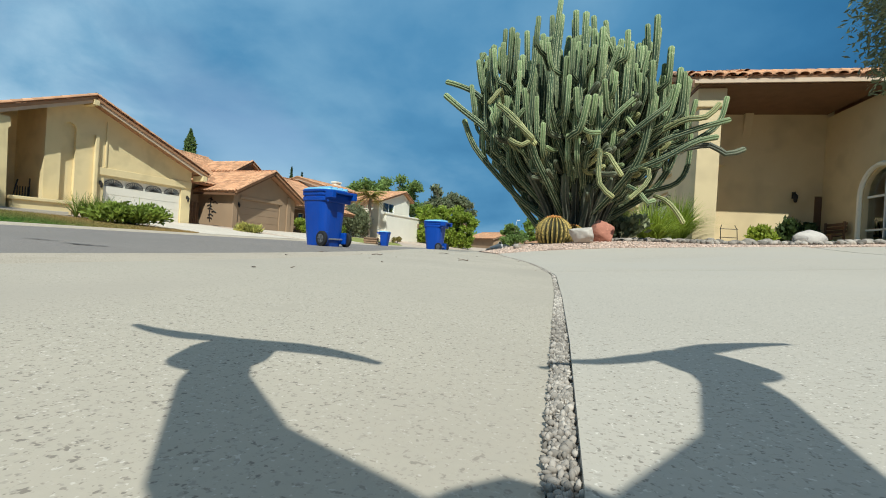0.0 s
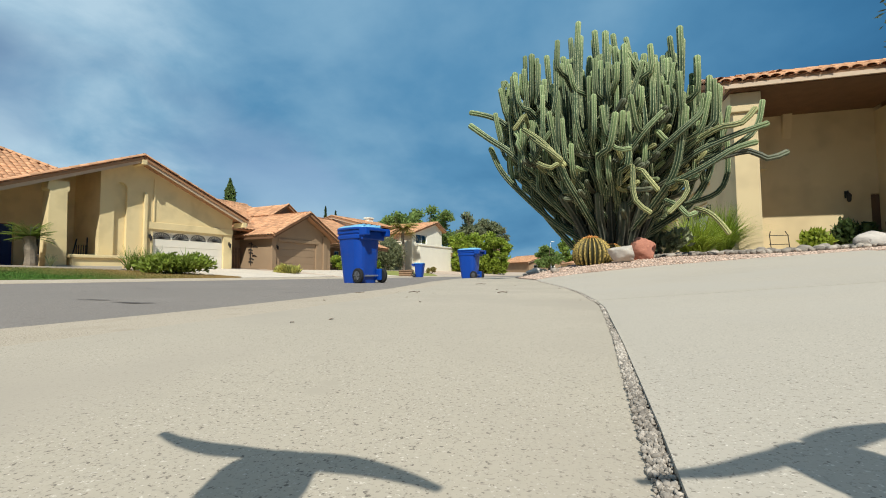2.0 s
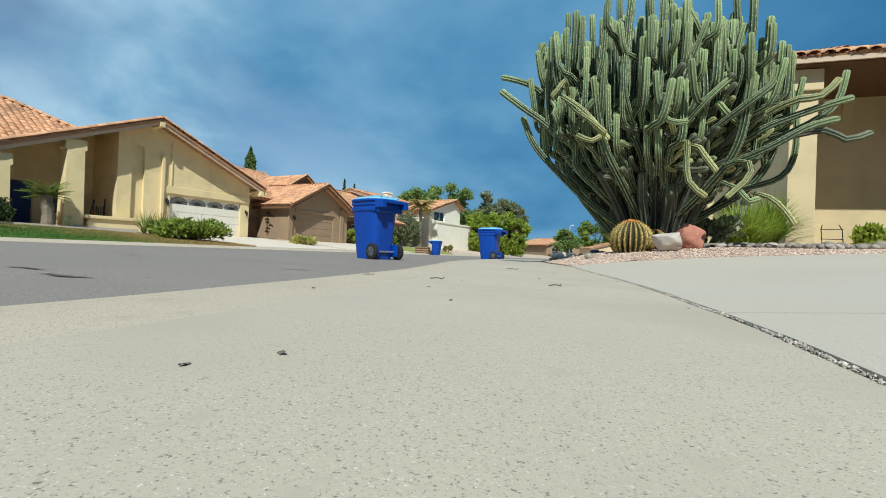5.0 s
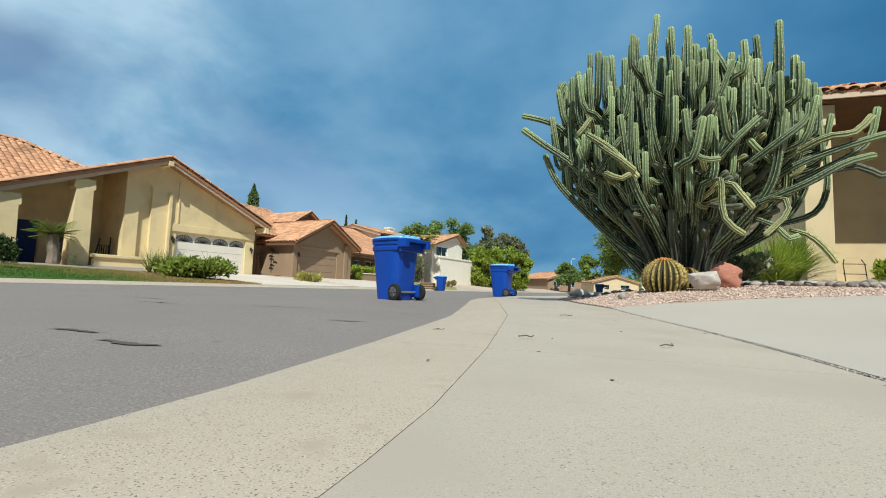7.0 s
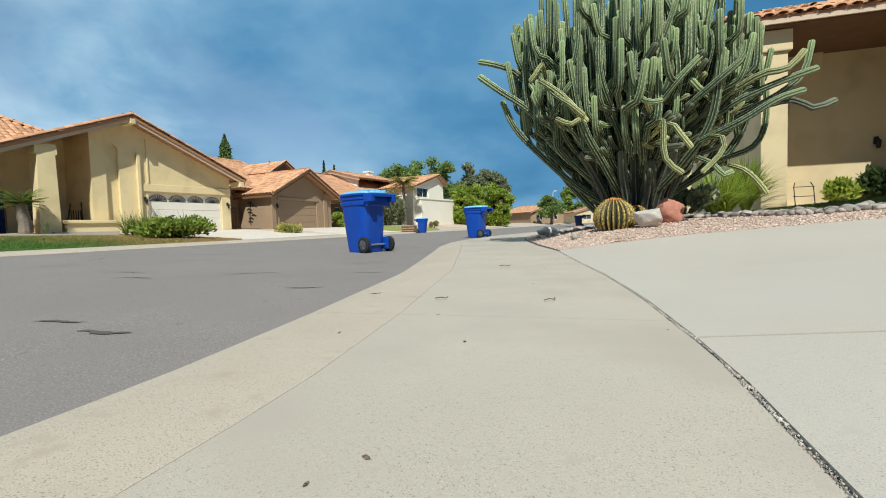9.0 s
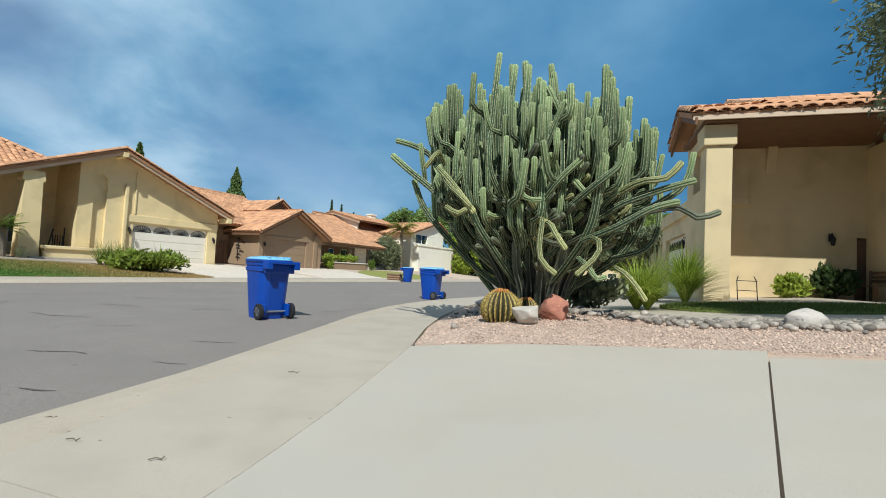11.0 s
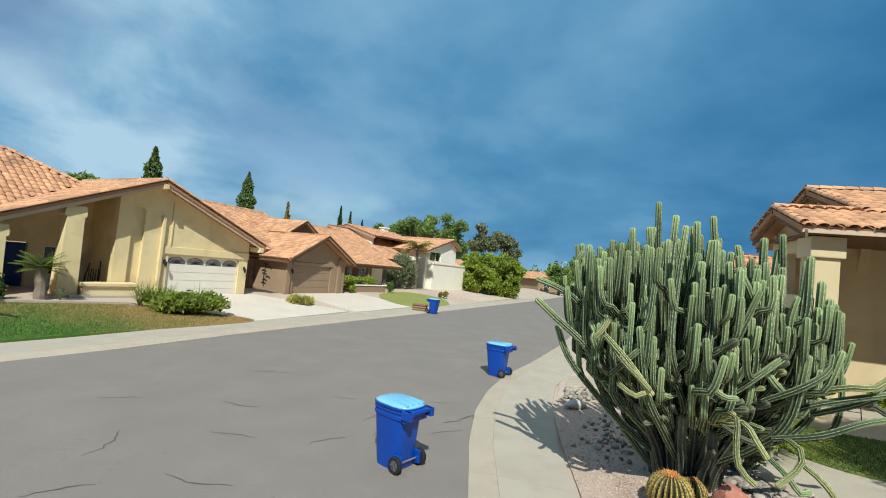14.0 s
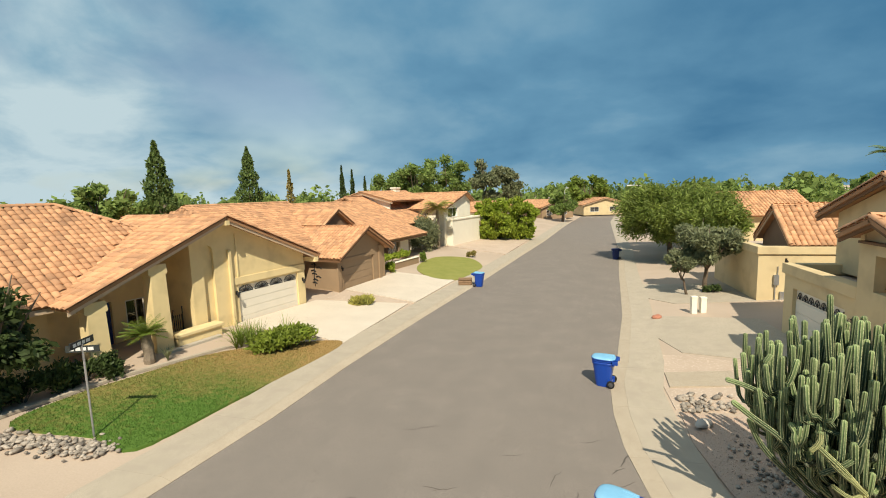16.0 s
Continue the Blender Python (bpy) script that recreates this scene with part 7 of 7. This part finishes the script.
# ---- turf ----
def turf(poly, n, h, mat, seed, label):
    rng = np.random.default_rng(seed)
    xs, ys = [p[0] for p in poly], [p[1] for p in poly]
    v, f = [], []
    while len(f) < n:
        x, y = rng.uniform(min(xs), max(xs)), rng.uniform(min(ys), max(ys))
        if not inside(poly, x, y):
            continue
        z = ground_z(x, y) + .03
        a = rng.uniform(0, 6.3)
        w, l = .012, h * rng.uniform(.6, 1.3)
        d = (rng.normal(0, .4) * l, rng.normal(0, .4) * l)
        k = len(v)
        v += [(x - math.cos(a) * w, y - math.sin(a) * w, z), (x + math.cos(a) * w, y + math.sin(a) * w, z), (x + d[0], y + d[1], z + l)]
        f.append((k, k + 1, k + 2))
    tagged(joined("turf", [(np.array(v), np.array(f))], M[mat]), label, "grass", kind="stuff")


turf(lawn_r, 14000, .06, "blade", 61, "short green grass of the small lawn")
turf(lawn_l, 26000, .055, "dry_blade", 62, "patchy green and straw grass of the lawn")

# ---- cracks in the asphalt, fallen leaves and twigs ----
def crack(x, y, ang, length, width, seed):
    rng = np.random.default_rng(seed)
    bm = bmesh.new()
    n = 10
    rows = []
    for k in range(n + 1):
        s = (k / n - .5) * length
        o = length * (rng.normal(0, .018) + .05 * math.sin(k * .55 + seed))
        w = .36 * width * (1 - abs(2 * k / n - 1) ** 2) * rng.uniform(.5, 1.4) + .004
        px, py = x + math.cos(ang) * s - math.sin(ang) * o, y + math.sin(ang) * s + math.cos(ang) * o
        rows.append([(px - math.sin(ang) * q, py + math.cos(ang) * q) for q in (-w, w)])
    vs = []
    for r in rows:
        pair = []
        for px, py in r:
            l, e = along(L_EDGE, py), along(R_EDGE, py)
            q = (px - l) / (e - l)
            pair.append(bm.verts.new((px, py, .05 * math.sin(math.pi * q) + .004)))
        vs.append(pair)
    for p, q in zip(vs, vs[1:]):
        bm.faces.new((p[0], p[1], q[1], q[0]))
    tagged(part("crack", bm, M["crack"]), "dark irregular crack in the asphalt", "crack", "cracks in the road", kind="structure")


rc = np.random.default_rng(9)
for i, (x, y, a, l, w) in enumerate(((-1.6, 4.9, .3, .6, .035), (-2.6, 4.4, .1, .5, .03), (-3.3, 4.9, .05, .7, .02), (-.9, 6.2, .5, .55, .018), (-4.4, 6.6, .2, 1.1, .025), (-2.8, 6.4, .6, .6, .02), (-5.2, 8.2, .1, .9, .025), (-3.4, 10.6, 1.2, .8, .02), (-1.75, 10.6, .9, .9, .02), (-4.6, 11.4, .4, .6, .02), (-6.2, 9.6, .2, .9, .03), (-2.4, 12.6, .4, .7, .02), (-7.5, 12.3, .3, 1.2, .03), (-5.7, 5.6, .9, .8, .03), (-3.6, 8.9, 1.0, .8, .03), (-2.9, 9.9, 1.4, .7, .025), (-.35, 5.1, .3, .35, .015), (-6.6, 6.9, 2.0, 1.1, .02), (-8.5, 8.6, .5, .9, .02), (-4.0, 3.6, .4, .7, .03))):
    crack(x, y, a, l, w, 400 + i)
for i, (x, y, a, l, w) in enumerate(((-.93, 2.64, .2, .3, .05), (-.45, 2.5, .1, .3, .06), (-.37, 3.98, .2, .3, .03), (-.7, 1.75, .3, .3, .06), (-1.53, 11.9, 1.0, .9, .06), (-1.8, 11.3, .8, .5, .05))):
    crack(x, y, a, l, w, 440 + i)
leaf_bm = bmesh.new()
lv = [leaf_bm.verts.new(p) for p in ((-.03, 0, .004), (-.012, .012, .012), (.014, .011, .010), (.034, 0, .016), (.012, -.012, .004), (-.014, -.010, .007))]
leaf_bm.faces.new(lv)
leaf_me = bpy.data.meshes.new("fallen_leaf")
leaf_bm.to_mesh(leaf_me)
leaf_bm.free()
finish(leaf_me, M["bark"])
for i in range(34):
    x, y = rc.uniform(.6, 4.2), rc.uniform(2.6, 6.8)
    if i < 10:
        x, y = ((1.19, 1.61), (1.25, 1.71), (1.0, 3.0), (.7, 2.6))[i] if i < 4 else (rc.uniform(.3, 1.5), rc.uniform(2.4, 4.2))
    ob = new("fallen_leaf", leaf_me)
    s = rc.uniform(.2, .45)
    ob.matrix_basis = Matrix.LocRotScale((x, y, ground_z(x, y) + .012), Euler((0, 0, rc.uniform(0, 6.3))), (s, s, s))
    tagged(ob, "dry curled leaf lying on the concrete", "leaf", "fallen leaves")
for x, y, a, l in ((1.5, 3.4, .5, .07), (.9, 3.4, .1, .07), (.4, 3.6, .2, .06), (1.0, 5.2, .1, .10)):
    tw = part("twig", tube(bmesh.new(), [(-l / 2, 0, .006), (0, .012, .010), (l * .4, 0, .006), (l / 2, .02, .012)], .003, 5), M["bark"])
    tw.matrix_basis = pose(x, y, ground_z(x, y) + .018 if x > .4 else .02, 0, 0, math.degrees(a))
    tagged(tw, "thin dry twig lying on the ground", "twig", "fallen twigs")


# ---- the small aircraft that hovers over the joint in the concrete ----
def quadcopter(m):
    q = thing("quadcopter", m, "small white four-rotor drone hovering low over the driveway", "drone")
    bm = bmesh.new()
    bmesh.ops.create_uvsphere(bm, u_segments=20, v_segments=12, radius=1.0)
    for v in bm.verts:
        k = 1 - .35 * abs(v.co.x * v.co.y)
        v.co = Vector((v.co.x * .09 * k, v.co.y * .10 * k - .105, v.co.z * .042 * (1.1 if v.co.z > 0 else .8)))
    shell = part("shell", bm, M["white"], q, smooth=True)
    part("battery_hatch", boxes((-.03, .03, -.212, -.192, -.018, .022), bevel=.004), M["steel"], shell)
    for sx in (-1, 1):
        for sy in (-1, 1):
            hub = Vector((sx * .175, .165 if sy > 0 else -.27, .025))
            arm = tube(bmesh.new(), [(sx * .04, sy * .04 - .10, 0), (sx * .11, sy * .09 - .08, .004), (sx * .155, sy * .17 - .075, .008), (hub.x, hub.y, .008)], [.034, .026, .019, .017], 10)
            part("arm", arm, M["white"], q, smooth=True)
            motor = part("motor", tube(bmesh.new(), [(hub.x, hub.y, -.022), (hub.x, hub.y, -.016), (hub.x, hub.y, .018), (hub.x, hub.y, .024)], [.027, .032, .032, .022], 16), M["white"], q, smooth=True)
            part("motor_can", tube(bmesh.new(), [(hub.x, hub.y, .024), (hub.x, hub.y, .034), (hub.x, hub.y, .042)], [.014, .014, .006], 12), M["steel"], motor)
            prop = part("propeller", tube(bmesh.new(), [(hub.x, hub.y, .034), (hub.x, hub.y, .046)], [.009, .007], 10), M["white"], q)
            turn = math.atan2(sy, sx) + (.55 if sx > 0 else -.35) * -sy
            for side in (0, math.pi):
                a = turn + side
                out, wide = Vector((math.cos(a), math.sin(a), 0)), Vector((-math.sin(a), math.cos(a), 0))
                bm = bmesh.new()
                rows = []
                for k in range(7):
                    t = k / 6
                    p = hub + Vector((0, 0, .016)) + out * (.008 + .115 * t) + wide * .012 * math.sin(t * 2.6)
                    w = .017 * (1 - .8 * t) * (.6 + 1.6 * min(t * 3, 1) * .25)
                    rows.append([bm.verts.new(p + wide * w * e + Vector((0, 0, .003 * e * (1 - t) + dz))) for e, dz in ((-1, 0), (1, 0), (1, -.0015), (-1, -.0015))])
                for r0, r1 in zip(rows, rows[1:]):
                    for i in range(4):
                        bm.faces.new((r0[i], r0[(i + 1) % 4], r1[(i + 1) % 4], r1[i]))
                bm.faces.new(rows[0][::-1])
                bm.faces.new(rows[-1])
                part("blade", bm, M["white"], prop)
    return q


quadcopter(pose(2.03, .405, .32, 0, 0, 14))
